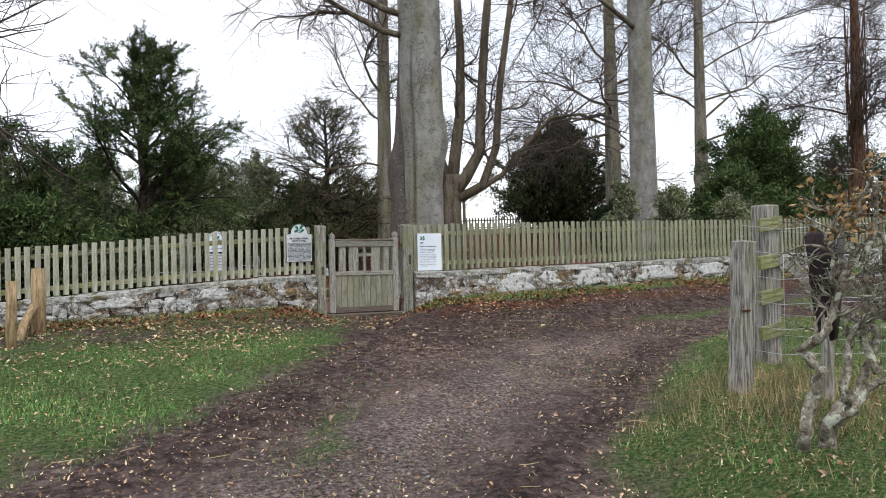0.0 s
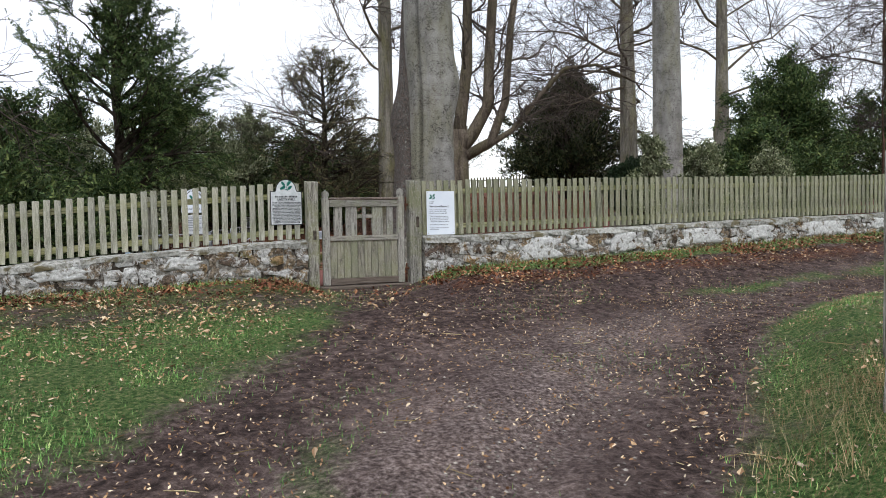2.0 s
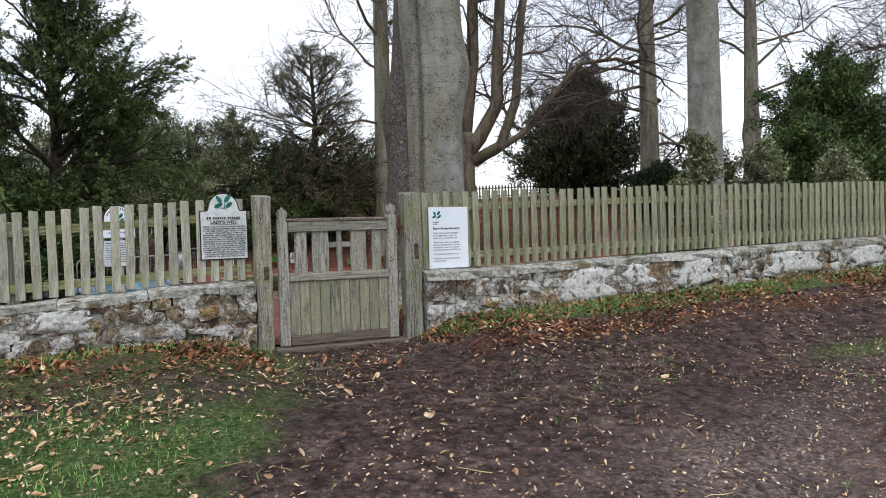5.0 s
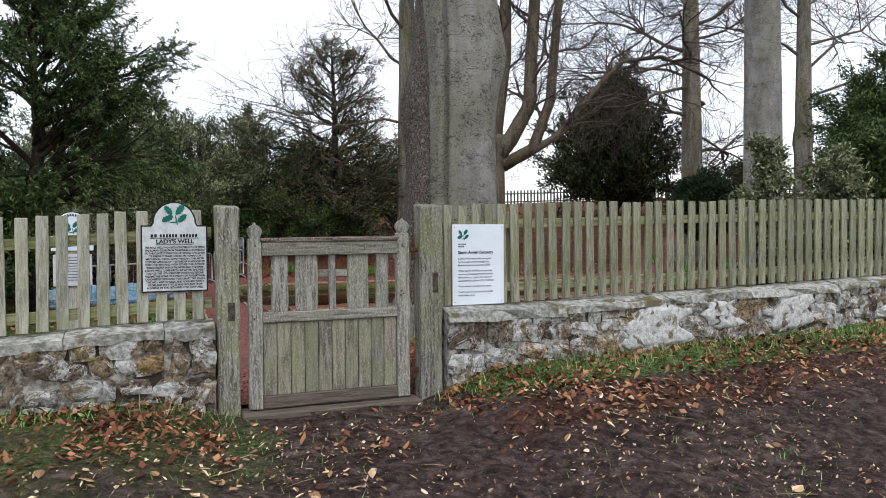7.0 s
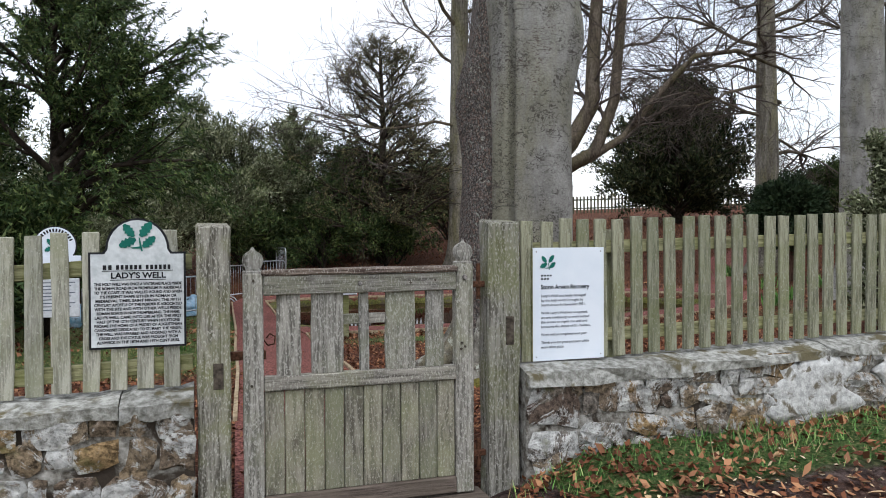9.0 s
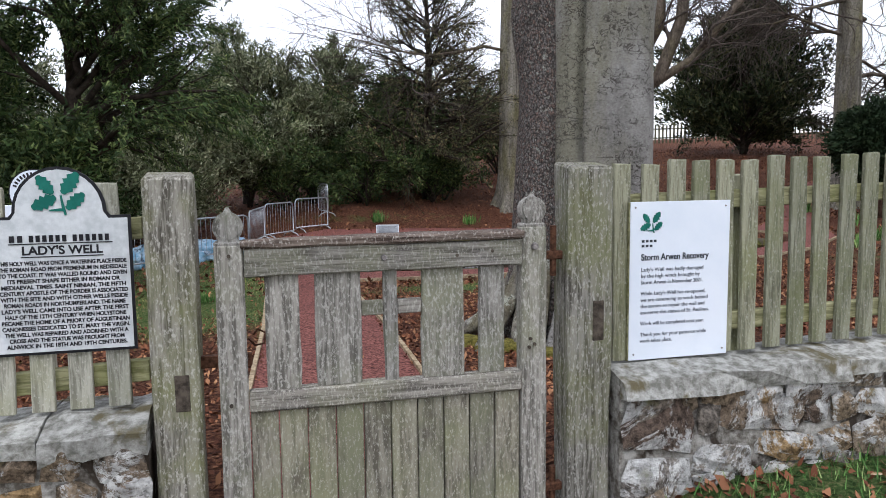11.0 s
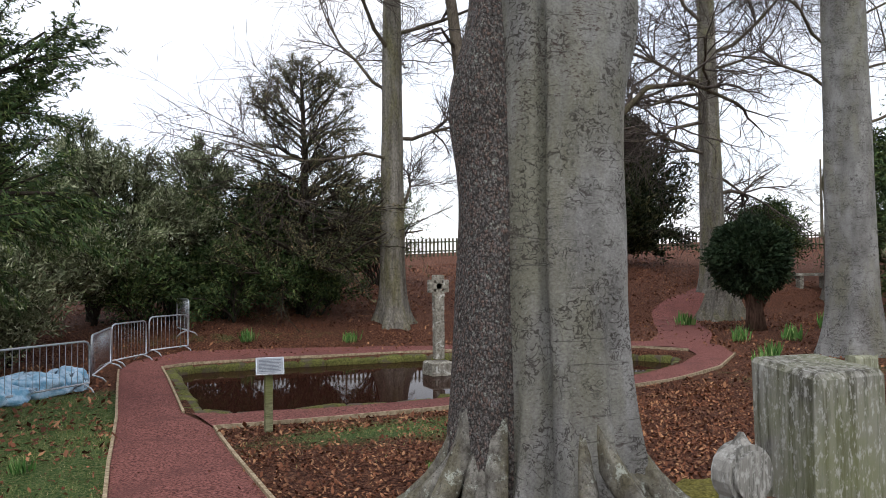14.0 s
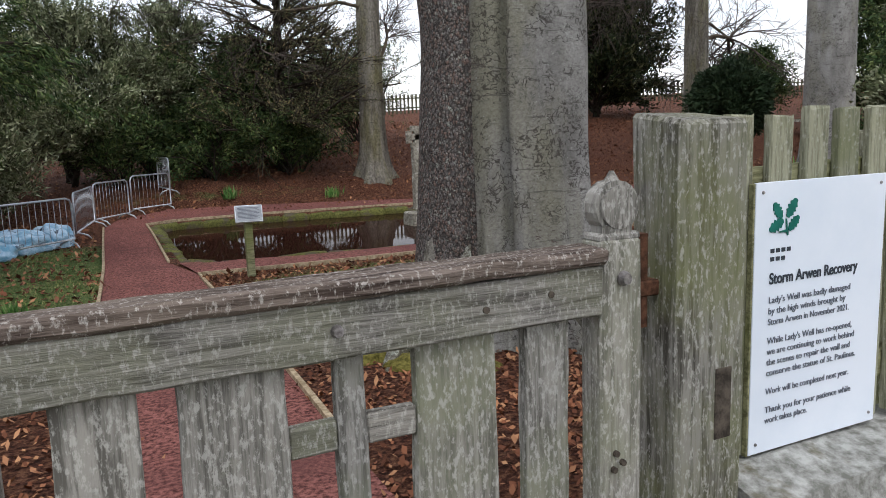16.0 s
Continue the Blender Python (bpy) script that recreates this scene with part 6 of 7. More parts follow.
tilt_m = lectern.matrix_world.inverted() @ pose(4.95, 18.46, lz + 0.74, 62, 0, -8)
ob.matrix_basis = tilt_m.copy()
ob = put(lectern, "sheet", box(-0.142, 0.142, -0.092, 0.092, 0.012, 0.016, 0.001), M_SHEET, "pale printed sheet")
ob.matrix_basis = tilt_m.copy()
for k in range(9):
    ob = put(lectern, "letter_bar", box(-0.12, 0.12 - 0.02 * (k % 2), -0.003, 0.003, 0.016, 0.018, 0), M_INK)
    ob.matrix_basis = tilt_m @ pose(0, 0.068 - 0.0165 * k, 0)


# ---- pond cross, barriers, plastic bags ----
cx_, cy_ = 9.05, 22.9
stone_cross = bmesh.new()
pieces = [box(cx_ - 0.24, cx_ + 0.24, cy_ - 0.24, cy_ + 0.24, -0.1, 0.60, 0.03, 0.02, 2, cuts=2), box(cx_ - 0.1, cx_ + 0.1, cy_ - 0.07, cy_ + 0.07, 0.64, 1.85, 0.015, 0.008, 3, cuts=5),
          box(cx_ - 0.06, cx_ + 0.06, cy_ - 0.05, cy_ + 0.05, 1.8, 2.22, 0.01), box(cx_ - 0.2, cx_ + 0.2, cy_ - 0.05, cy_ + 0.05, 1.95, 2.07, 0.01)]
for q in range(8):
    pieces.append(box(cx_ + 0.17 * math.cos(q * 0.785 + 0.39) - 0.055, cx_ + 0.17 * math.cos(q * 0.785 + 0.39) + 0.055, cy_ - 0.04, cy_ + 0.04, 2.01 + 0.17 * math.sin(q * 0.785 + 0.39) - 0.055, 2.01 + 0.17 * math.sin(q * 0.785 + 0.39) + 0.055, 0.012))
ob = part("stone_cross", join(*pieces), M_STATUE, None)
tagged(ob, "weathered wheel-headed stone cross standing in the pond", "stone cross")


def barrier(ax, ay, bx, by, h, label):
    """Crowd-control barrier: bent tube frame, thin uprights, two feet."""
    L = math.hypot(bx - ax, by - ay)
    ang = math.degrees(math.atan2(by - ay, bx - ax))
    z = land_at((ax + bx) / 2, (ay + by) / 2)
    g = thing("steel_barrier", ax, ay, z, label, "barrier", "steel barriers round the bags", rz=ang)
    t = Tubes()
    r = 0.016
    t.add([(0.0, 0, 0.14), (0.0, 0, h - 0.1), (0.03, 0, h - 0.03), (0.1, 0, h), (L - 0.1, 0, h), (L - 0.03, 0, h - 0.03), (L, 0, h - 0.1), (L, 0, 0.14), (0, 0, 0.14)], [r] * 9, 8)
    ob = new("frame", t.mesh("frame", M_STEEL))
    ob.parent = g
    n = int(L / 0.11)
    for k in range(1, n):
        t = Tubes()
        t.add([(L * k / n, 0, 0.14), (L * k / n, 0, h)], [0.004, 0.004], 5)
        ob = new("upright", t.mesh("upright", M_STEEL))
        ob.parent = g
    for x in (0.12, L - 0.12):
        t = Tubes()
        t.add([(x, -0.22, 0.01), (x, -0.16, 0.08), (x, 0, 0.14), (x, 0.16, 0.08), (x, 0.22, 0.01)], [0.014] * 5, 6)
        ob = new("foot", t.mesh("foot", M_STEEL))
        ob.parent = g
    return g


barrier(1.05, 20.75, 3.10, 22.75, 0.78, "galvanised crowd barrier in front of plastic bags")
barrier(3.12, 23.6, 3.44, 25.7, 0.80, "galvanised crowd barrier standing beside the path")
barrier(3.46, 25.9, 4.14, 26.95, 0.84, "galvanised crowd barrier near the far shrubs")
barrier(4.20, 26.95, 5.06, 27.75, 0.84, "galvanised crowd barrier at the end of the row")
barrier(5.08, 27.8, 4.95, 29.1, 0.84, "galvanised crowd barrier turned back into the shrubs")
for k, (x, y, sx, sy, sz) in enumerate(((1.6, 22.0, 0.7, 0.42, 0.24), (2.3, 22.75, 0.5, 0.38, 0.22), (2.78, 23.1, 0.3, 0.3, 0.26), (0.9, 21.6, 0.5, 0.45, 0.24))):
    bm = bmesh.new()
    bmesh.ops.create_icosphere(bm, subdivisions=4, radius=1)
    for v in bm.verts:
        w = 1 + 0.30 * noise.noise(v.co * 2.2 + Vector((k * 5, 0, 0))) + 0.14 * abs(noise.noise(v.co * 6)) + 0.07 * abs(noise.noise(v.co * 14))
        v.co = Vector((x + v.co.x * sx * w, y + v.co.y * sy * w, land_at(x, y) + max(-0.04, v.co.z * sz * w + 0.1)))
    ob = part("plastic_bag", bm, M_BAG, None, smooth=True)
    tagged(ob, "crumpled pale blue plastic rubble bag on the grass", "bag", "plastic bags")

# ---- clipped yew, stump, bench, bulbs ----
bz2 = land_at(18.5, 24.0)
clipped = thing("clipped_yew", 18.5, 24.0, bz2, "round clipped yew on a short dark trunk", "shrub")
t = Tubes()
t.add([(18.5, 24.0, bz2 - 0.1), (18.45, 24.0, bz2 + 0.5), (18.35, 24.0, bz2 + 1.2), (18.3, 24.0, bz2 + 1.9)], [0.3, 0.22, 0.2, 0.1], 12, 0.3)
t.add([(18.45, 24.0, bz2 + 0.5), (18.8, 23.9, bz2 + 0.95), (19.1, 23.9, bz2 + 1.6)], [0.14, 0.12, 0.05], 8, 0.2)
child_mesh(clipped, "trunk", t.mesh("trunk", M_IVYBARK))
rng = np.random.RandomState(8)
n = 26000
u = rng.normal(0, 1, (n, 3))
u /= np.linalg.norm(u, axis=1, keepdims=True)
rad = rng.uniform(0.5, 1.0, (n, 1)) ** 0.45
wob = 1 + 0.13 * np.sin(u[:, :1] * 7 + 1) * np.cos(u[:, 2:] * 6) + 0.08 * np.sin(u[:, 1:2] * 15) + rng.normal(0, 0.05, (n, 1))
c = np.array([18.3, 24.0, bz2 + 1.85]) + u * rad * wob * np.array([0.98, 0.98, 0.98])
d = u + rng.normal(0, 0.5, (n, 3))
d /= np.linalg.norm(d, axis=1, keepdims=True)
s_ = np.cross(d, rng.normal(0, 1, (n, 3)))
s_ /= np.linalg.norm(s_, axis=1, keepdims=True)
stuff(child_mesh(clipped, "foliage", slivers("foliage", c, d * 0.06, s_ * 0.03, M_TOPIARY)))

sz_ = land_at(20.2, 26.8)
ob = new("tree_stump", trunk_mesh("tree_stump", (20.2, 26.8, sz_), 1.15, 0.46, M_BEECH_FAR, (0, 0), 2.1, 71, 40, 8, 0.9))
tagged(ob, "low broken mossy tree stump on the slope", "stump")
gx, gy = 26.7, 28.9
gz = land_at(gx, gy)
bench = thing("stone_bench", gx, gy, gz, "plain stone slab bench on two blocks", "bench", rz=-25)
for nm, dims in (("seat", (-0.65, 0.65, -0.2, 0.2, 0.44, 0.54)), ("leg", (-0.5, -0.36, -0.17, 0.17, -0.1, 0.437)), ("leg", (0.36, 0.5, -0.17, 0.17, -0.1, 0.437))):
    part(nm, box(*dims, 0.01, 0.006, 4, cuts=2), M_STATUE, bench)


def tuft(x, y, h, n, seed, material=M_GRASS, name="bulb_clump", label="tuft of fresh green bulb leaves in the litter", category="plant", group="bulb clumps"):
    rng = np.random.RandomState(seed)
    z = land_at(x, y)
    a = rng.uniform(0, 6.28, n)
    tilt = rng.uniform(0.1, 0.6, n)
    ln = h * rng.uniform(0.6, 1.1, n)
    base = np.stack([x + rng.normal(0, h * 0.25, n), y + rng.normal(0, h * 0.25, n), np.full(n, z)], 1)
    d = np.stack([np.sin(a) * tilt, np.cos(a) * tilt, np.ones(n)], 1)
    d /= np.linalg.norm(d, axis=1, keepdims=True)
    s = np.stack([np.cos(a), -np.sin(a), np.zeros(n)], 1) * h * 0.05
    ob = new(name, quads(name, base + d * ln[:, None] * 0.5, d * ln[:, None] * 0.5, s, material))
    return tagged(ob, label, category, group)


for k, (x, y, h) in enumerate(((8.8, 27.6, 0.32), (6.4, 27.9, 0.35), (16.3, 22.5, 0.4), (17.2, 21.8, 0.4), (14.8, 20.3, 0.35), (18.0, 26.0, 0.45), (19.6, 22.8, 0.45), (2.6, 17.6, 0.16), (13.8, 19.6, 0.3), (5.8, 15.9, 0.1))):
    tuft(x, y, h, 70, 300 + k)


# ---- far boundary and distance ----
far = thing("far_picket_fence", 14, 47, land_at(14, 47), "dark distant picket fence along the top of the slope", "fence", kind="structure")
far_line = dense([(-12, 44), (12, 48), (30, 46), (42, 40), (48, 30)], 0.22)
finv = far.matrix_world.inverted()
far_pk = from_bm("picket", box(-0.05, 0.05, -0.012, 0.012, 0, 1.0, 0.0), M_FARFENCE)
rest = []
for i, (x, y) in enumerate(far_line):
    z = land_at(x, y)
    if i % 1 == 0 and 0 < x < 44 and len(far.children) < 290:
        ob = new("picket", far_pk)
        ob.parent = far
        ob.matrix_basis = finv @ pose(x, y, z)
    else:
        rest.append(box(x - 0.05, x + 0.05, y - 0.012, y + 0.012, z, z + 1.0, 0))
put(far, "picket_rest", join(*rest), M_FARFENCE)
tagged(far.children[-1], kind="stuff")
for h in (0.3, 0.8):
    t = Tubes()
    t.add([(x, y + 0.05, land_at(x, y) + h) for x, y in far_line[::8]], [0.04] * len(far_line[::8]), 4)
    child_mesh(far, "rail", t.mesh("rail", M_FARFENCE, False))
for k, (x, y, h) in enumerate(((38, 78, 8), (62, 80, 9), (30, 95, 9), (75, 66, 9))):
    beech(x, y, h, 0.2, "small bare tree far off in the field", 200 + k, ring_limbs(200 + k, h * 0.3, h * 0.85, 12, (0.4, 1.0), (2.0, 3.2)), M_LIMB, kids=(5, 4, 3), limb_mat=M_TWIG)
# ivy-clad trunk and bare crown at the edges of the first view
ivy = beech(27.7, 20.4, 13, 0.30, "tall trunk wrapped in brown dead ivy stems", 91, ring_limbs(91, 3, 12, 18, (-0.1, 0.6), (1.5, 3.5)), M_IVYBARK, limb_mat=M_TWIG)
t = Tubes()
rnd = random.Random(92)
for k in range(60):
    a = rnd.uniform(0, 6.28)
    zz = rnd.uniform(0.5, 8)
    pts = [(27.7 + math.cos(a + 0.15 * i) * 0.36, 20.4 + math.sin(a + 0.15 * i) * 0.36, land_at(27.7, 20.4) + zz + 0.6 * i) for i in range(5)]
    t.add(pts, [0.025] * 5, 4)
stuff(child_mesh(ivy, "ivy_growth", t.mesh("ivy_growth", M_IVYBARK)))
beech(-4.6, 15.2, 10, 0.26, "bare grey tree leaning over the yews", 93, [(3.2, 85, 0.5, 4.2), (4.0, 75, 0.7, 4.5), (4.8, 95, 0.5, 4.5), (5.5, 60, 0.6, 4), (6.0, -60, 0.7, 4), (6.8, 110, 0.6, 4), (7.5, 30, 0.8, 4)], M_BEECH_FAR, kids=(7, 5, 4), limb_r=(0.3, 0.42))


# ---- stakes and field corner outside ----
def stake(x, y, top, r, lean, label, seed, material=M_STAKE):
    z = land_at(x, y)
    t = Tubes()
    t.add([(x, y, z - 0.15), (x + lean[0] * 0.5, y + lean[1] * 0.5, (z + top) / 2), (x + lean[0], y + lean[1], top)], [r, r * 0.97, r * 0.92], 10, 0.12)
    ob = new("wooden_stake", t.mesh("wooden_stake", material))
    return tagged(ob, label, "stake", "stakes by the wall")


stake(-0.78, 10.2, 1.47, 0.085, (0.0, 0.0), "thick round brown stake in front of the wall", 1)
stake(-0.98, 9.3, 1.34, 0.055, (0.02, 0.0), "thin round brown stake in the leaves", 2)
stake(-0.98, 9.75, 1.02, 0.05, (0.16, 0.38), "short pale strut leaning on the stake", 3)

fx, fy = 4.42, 4.28
fz = land_at(fx, fy)
fpost = thing("field_post", fx, fy, fz, "split grey weathered field post, leaning", "post")
bm = box(fx - 0.075, fx + 0.075, fy - 0.07, fy + 0.07, fz - 0.15, 1.60, 0.012, 0.012, 6, cuts=9)
for v in bm.verts:
    v.co.x += (v.co.z - fz) * 0.06
ob = put(fpost, "shaft", bm, M_FIELDPOST)
put(fpost, "staple", box(fx - 0.045, fx + 0.04, fy - 0.082, fy - 0.07, 1.06, 1.075, 0.002), M_IRON)
tx, ty = 5.58, 5.06
tz = land_at(tx, ty)
tpost = thing("field_gate_post", tx, ty, tz, "tall square green-stained field gate post with rail ends", "post")
put(tpost, "shaft", box(tx - 0.09, tx + 0.09, ty - 0.09, ty + 0.09, tz - 0.15, 1.95, 0.012, 0.006, 7, cuts=8), M_FIELDPOST)
for k, z in enumerate((0.80, 1.12, 1.44, 1.78)):
    bm = box(0, 0.36, -0.02, 0.02, -0.06, 0.06, 0.004, 0.003, k, cuts=3)
    ob = put(tpost, "rail_end", bm, M_FIELDRAIL)
    ob.matrix_basis = tpost.matrix_world.inverted() @ pose(tx - 0.24, ty - 0.14, z - 0.03, 0, -6, 10)
ob = put(tpost, "brace", box(-0.04, 0.85, -0.02, 0.02, -0.04, 0.04, 0.004), M_FIELDPOST)
ob.matrix_basis = tpost.matrix_world.inverted() @ pose(tx + 0.05, ty - 0.1, 1.45, 0, 42, -42)
sx_, sy_ = 4.86, 3.86
szz = land_at(sx_, sy_)
spost = thing("sacked_post", sx_, sy_, szz, "fence post wrapped in a torn black plastic sack", "post")
put(spost, "shaft", cyl(sx_, sy_, szz - 0.1, 1.6, 0.045, 0.045, 10), M_FIELDPOST)
t = Tubes()
t.add([(sx_, sy_, 1.66), (sx_, sy_, 1.63), (sx_ + 0.01, sy_, 1.45), (sx_ + 0.01, sy_, 1.2), (sx_ + 0.02, sy_, 1.0), (sx_ + 0.02, sy_, 0.85)], [0.09, 0.125, 0.11, 0.10, 0.07, 0.055], 16, 0.35)
child_mesh(spost, "sack", t.mesh("sack", M_SACK), "crumpled black plastic sack")
wire = thing("wire_fence", 5.2, 4.4, land_at(5.2, 4.4), "slack rusty stock wire between the field posts", "fence")
for k in range(6):
    t = Tubes()
    z = 0.75 + 0.19 * k
    t.add([(fx + 0.06, fy, z + 0.02), (sx_ * 0.5 + fx * 0.5, sy_ * 0.5 + fy * 0.5, z - 0.02), (sx_, sy_, z), (6.0, 2.9, z + 0.03), (7.0, 2.2, z)], [0.0022] * 5, 4)
    child_mesh(wire, "strand", t.mesh("strand", M_STEEL))
    t = Tubes()
    t.add([(tx, ty - 0.09, z), (tx + 0.5, ty - 0.6, z - 0.04), (tx + 1.2, ty - 1.3, z)], [0.0022] * 3, 4)
    child_mesh(wire, "strand", t.mesh("strand", M_STEEL))
for k in range(9):
    t = Tubes()
    u_ = k / 8
    px, py = fx + (6.4 - fx) * u_, fy + (2.6 - fy) * u_
    t.add([(px, py, land_at(px, py) + 0.1), (px, py, 1.65)], [0.0018, 0.0018], 4)
    child_mesh(wire, "stay", t.mesh("stay", M_STEEL))

# contorted hawthorn at the corner
hx, hy = 3.75, 3.05
hz = land_at(hx, hy)
haw = thing("hawthorn_bush", hx, hy, hz, "contorted lichen-crusted hawthorn hedge stump with twigs", "shrub")
rnd = random.Random(15)
ht = [Tubes(), Tubes(), Tubes()]
hsegs = []
for path, r0, r1 in (([(-0.06, -0.08), (-0.12, 0.13), (-0.03, 0.3), (-0.01, 0.47), (-0.07, 0.58), (-0.01, 0.68), (0.10, 0.78), (0.14, 0.92), (0.24, 1.06), (0.25, 1.3), (0.33, 1.55)], 0.062, 0.028),
                     ([(0.05, -0.08), (0.03, 0.16), (0.10, 0.25), (0.24, 0.34), (0.32, 0.47), (0.38, 0.64), (0.34, 0.75), (0.43, 0.86), (0.46, 1.06), (0.40, 1.25)], 0.065, 0.03),
                     ([(0.10, -0.10), (0.08, 0.13), (0.17, 0.25), (0.31, 0.34), (0.45, 0.40), (0.60, 0.52), (0.68, 0.72)], 0.05, 0.03),
                     ([(0.14, 0.28), (0.17, 0.58), (0.22, 0.69), (0.28, 0.79), (0.33, 0.93), (0.29, 1.10), (0.38, 1.32), (0.35, 1.55)], 0.045, 0.022),
                     ([(0.32, 0.45), (0.27, 0.69), (0.34, 0.79), (0.45, 0.76), (0.52, 0.9), (0.50, 1.15)], 0.042, 0.02),
                     ([(0.14, 0.92), (0.06, 1.0), (0.10, 1.12), (0.02, 1.22), (0.12, 1.34)], 0.022, 0.012)):
    pts = []
    for i, (u, h) in enumerate(path):
        w = rnd.uniform(-0.06, 0.06) + (0.12 * (u - 0.2) if i else 0)
        pts.append(Vector((hx + 0.91 * u + 0.41 * w, hy - 0.41 * u + 0.91 * w, hz + h)))
    fine_pts, rad = [], []
    m_ = len(pts) - 1
    for i in range(m_):
        for q in range(3):
            s = (i + q / 3) / m_
            fine_pts.append(pts[i].lerp(pts[i + 1], q / 3) + Vector((rnd.gauss(0, 0.008), rnd.gauss(0, 0.008), rnd.gauss(0, 0.005))))
            rad.append((r0 + (r1 - r0) * s) * rnd.uniform(0.5, 0.68))
    fine_pts.append(pts[-1])
    rad.append(r1 * 0.6)
    t = Tubes()
    t.add(fine_pts, rad, 9, 0.3)
    child_mesh(haw, "stem", t.mesh("stem", M_HAW))
    for p in fine_pts:
        if p.z > hz + 0.62:
            if rnd.random() < 0.75:
                grow(rnd, [ht[1], ht[1], ht[2], ht[2]], p, Vector((rnd.uniform(-0.7, 1), rnd.uniform(-1, 0.7), rnd.uniform(-0.3, 0.8))), rnd.uniform(0.16, 0.36), 0.010, 1, (0, 4, 3), 0.02, 0.34, hsegs, 0.6, 1.0, 0.0, 0.6)
stuff(child_mesh(haw, "branchwork", ht[1].mesh("branchwork", M_HAW)))
stuff(child_mesh(haw, "twigwork", ht[2].mesh("twigwork", M_HAW)))
c, d, s_ = scatter_leaves([s for s in hsegs if s[0][2] > hz + 1.25], 420, 0.020, 0.02, 5, 0.4, 0.6)
stuff(child_mesh(haw, "dead_foliage", quads("dead_foliage", c, d, s_, M_HAWLEAF)))


# ---- ground cover ----
def cover_mesh(name, xy, size, material, label, category, seed, lift=0.012, flat=0.6, tilt=0.35, stand=0.0, curl=False):
    rng = np.random.RandomState(seed)
    n = len(xy)
    z = land(xy[:, 0], xy[:, 1]) + lift
    ln = size * rng.uniform(0.6, 1.3, (n, 1))
    a = rng.uniform(0, 6.28, n)
    if stand:
        d = np.stack([np.sin(a) * stand, np.cos(a) * stand, np.ones(n)], 1)
        d /= np.linalg.norm(d, axis=1, keepdims=True)
        s = np.stack([np.cos(a), -np.sin(a), np.zeros(n)], 1)
        c = np.stack([xy[:, 0], xy[:, 1], z], 1) + d * ln * 0.8
    else:
        d = np.stack([np.sin(a), np.cos(a), rng.normal(0, tilt, n)], 1)
        s = np.stack([np.cos(a), -np.sin(a), rng.normal(0, tilt, n)], 1)
        c = np.stack([xy[:, 0], xy[:, 1], z + np.abs(d[:, 2]) * ln[:, 0] * 0.7], 1)
    if stand:
        me = slivers(name, c, d * ln, s * ln * flat, material)
    elif curl:
        up = np.zeros((n, 3))
        up[:, 2] = rng.uniform(-0.05, 0.35, n)
        me = curled_leaves(name, c, d * ln, s * ln * flat, up * ln, material)
    else:
        me = quads(name, c, d * ln, s * ln * flat, material)
    return tagged(new(name, me), label, category, kind="stuff")


def sow(n, x0, x1, y0, y1, keep, seed):
    rng = np.random.RandomState(seed)
    p = np.stack([rng.uniform(x0, x1, n), rng.uniform(y0, y1, n)], 1)
    return p[rng.rand(n) < keep(p[:, 0], p[:, 1])]


def patchy(x, y, f=1.7, ph=0.0):
    return 0.5 + 0.5 * np.sin(x * f + 1.3 * np.sin(y * f * 0.8 + ph)) * np.cos(y * f * 1.1 + 0.9 * np.sin(x * f * 0.7 + ph))


def on_turf(x, y):
    le, ri = np.interp(y, *LEFT_EDGE_X), np.interp(y, *RIGHT_EDGE_X)
    t = np.maximum(smooth01((le - x + 0.5) / 1.2), smooth01((x - ri + 0.4) / 1.0))
    t = np.where((x > 4.5), np.maximum(t, smooth01((y - 10.25) / 0.3)), t)
    med = np.exp(-(((x - 1.35 - (y - 5) * 0.42) / 0.32) ** 2 + ((y - 5.2) / 1.2) ** 2))
    med2 = np.exp(-(((y - 8.75 - (x - 7) * 0.12) / 0.25) ** 2)) * smooth01((x - 6.2) / 1.5)
    thin = np.where((x < 2.95) & (y > 8.8), 1 - 0.7 * smooth01((y - 8.8) / 1.0), 1)
    return np.clip(t * thin + 0.45 * med + 0.5 * med2, 0, 1)


cover_mesh("grass", sow(260000, -4, 9, 1.5, 11.0, lambda x, y: np.maximum(on_turf(x, y) * (0.2 + 0.8 * patchy(x, y, 2.3)) * np.where(x > 1.8, 0.62, 1.0), 0.09 * np.clip(patchy(x, y, 1.3, 5) * 2 - 1, 0, 1)), 1), 0.024, M_GRASS, "short green turf grass beside the track", "grass", 2, 0.0, 0.10, stand=0.7)
cover_mesh("dead_grass", sow(26000, 3.0, 6.5, 2.2, 6.0, lambda x, y: on_turf(x, y) * np.exp(-(((x - 4.7) / 0.9) ** 2 + ((y - 4.1) / 0.9) ** 2)), 3), 0.085, M_STRAW, "tall dry straw-coloured grass round the field posts", "grass", 4, 0.0, 0.018, stand=0.6)
cover_mesh("wall_foot_grass", sow(6000, -3, 14, 10.55, 10.93, lambda x, y: np.where((x > 2.95) & (x < 4.3), 0.0, 0.4 + 0.6 * patchy(x, y, 3)), 5), 0.042, M_GRASS, "longer rough grass at the foot of the wall", "grass", 6, 0.0, 0.07, stand=0.6)
cover_mesh("wall_foot_straw", sow(2500, -3, 14, 10.5, 10.93, lambda x, y: np.where((x > 2.95) & (x < 4.3), 0.0, patchy(x, y, 2.1, 2)), 7), 0.06, M_STRAW, "dry grass stalks at the foot of the wall", "grass", 8, 0.0, 0.05, stand=0.8)


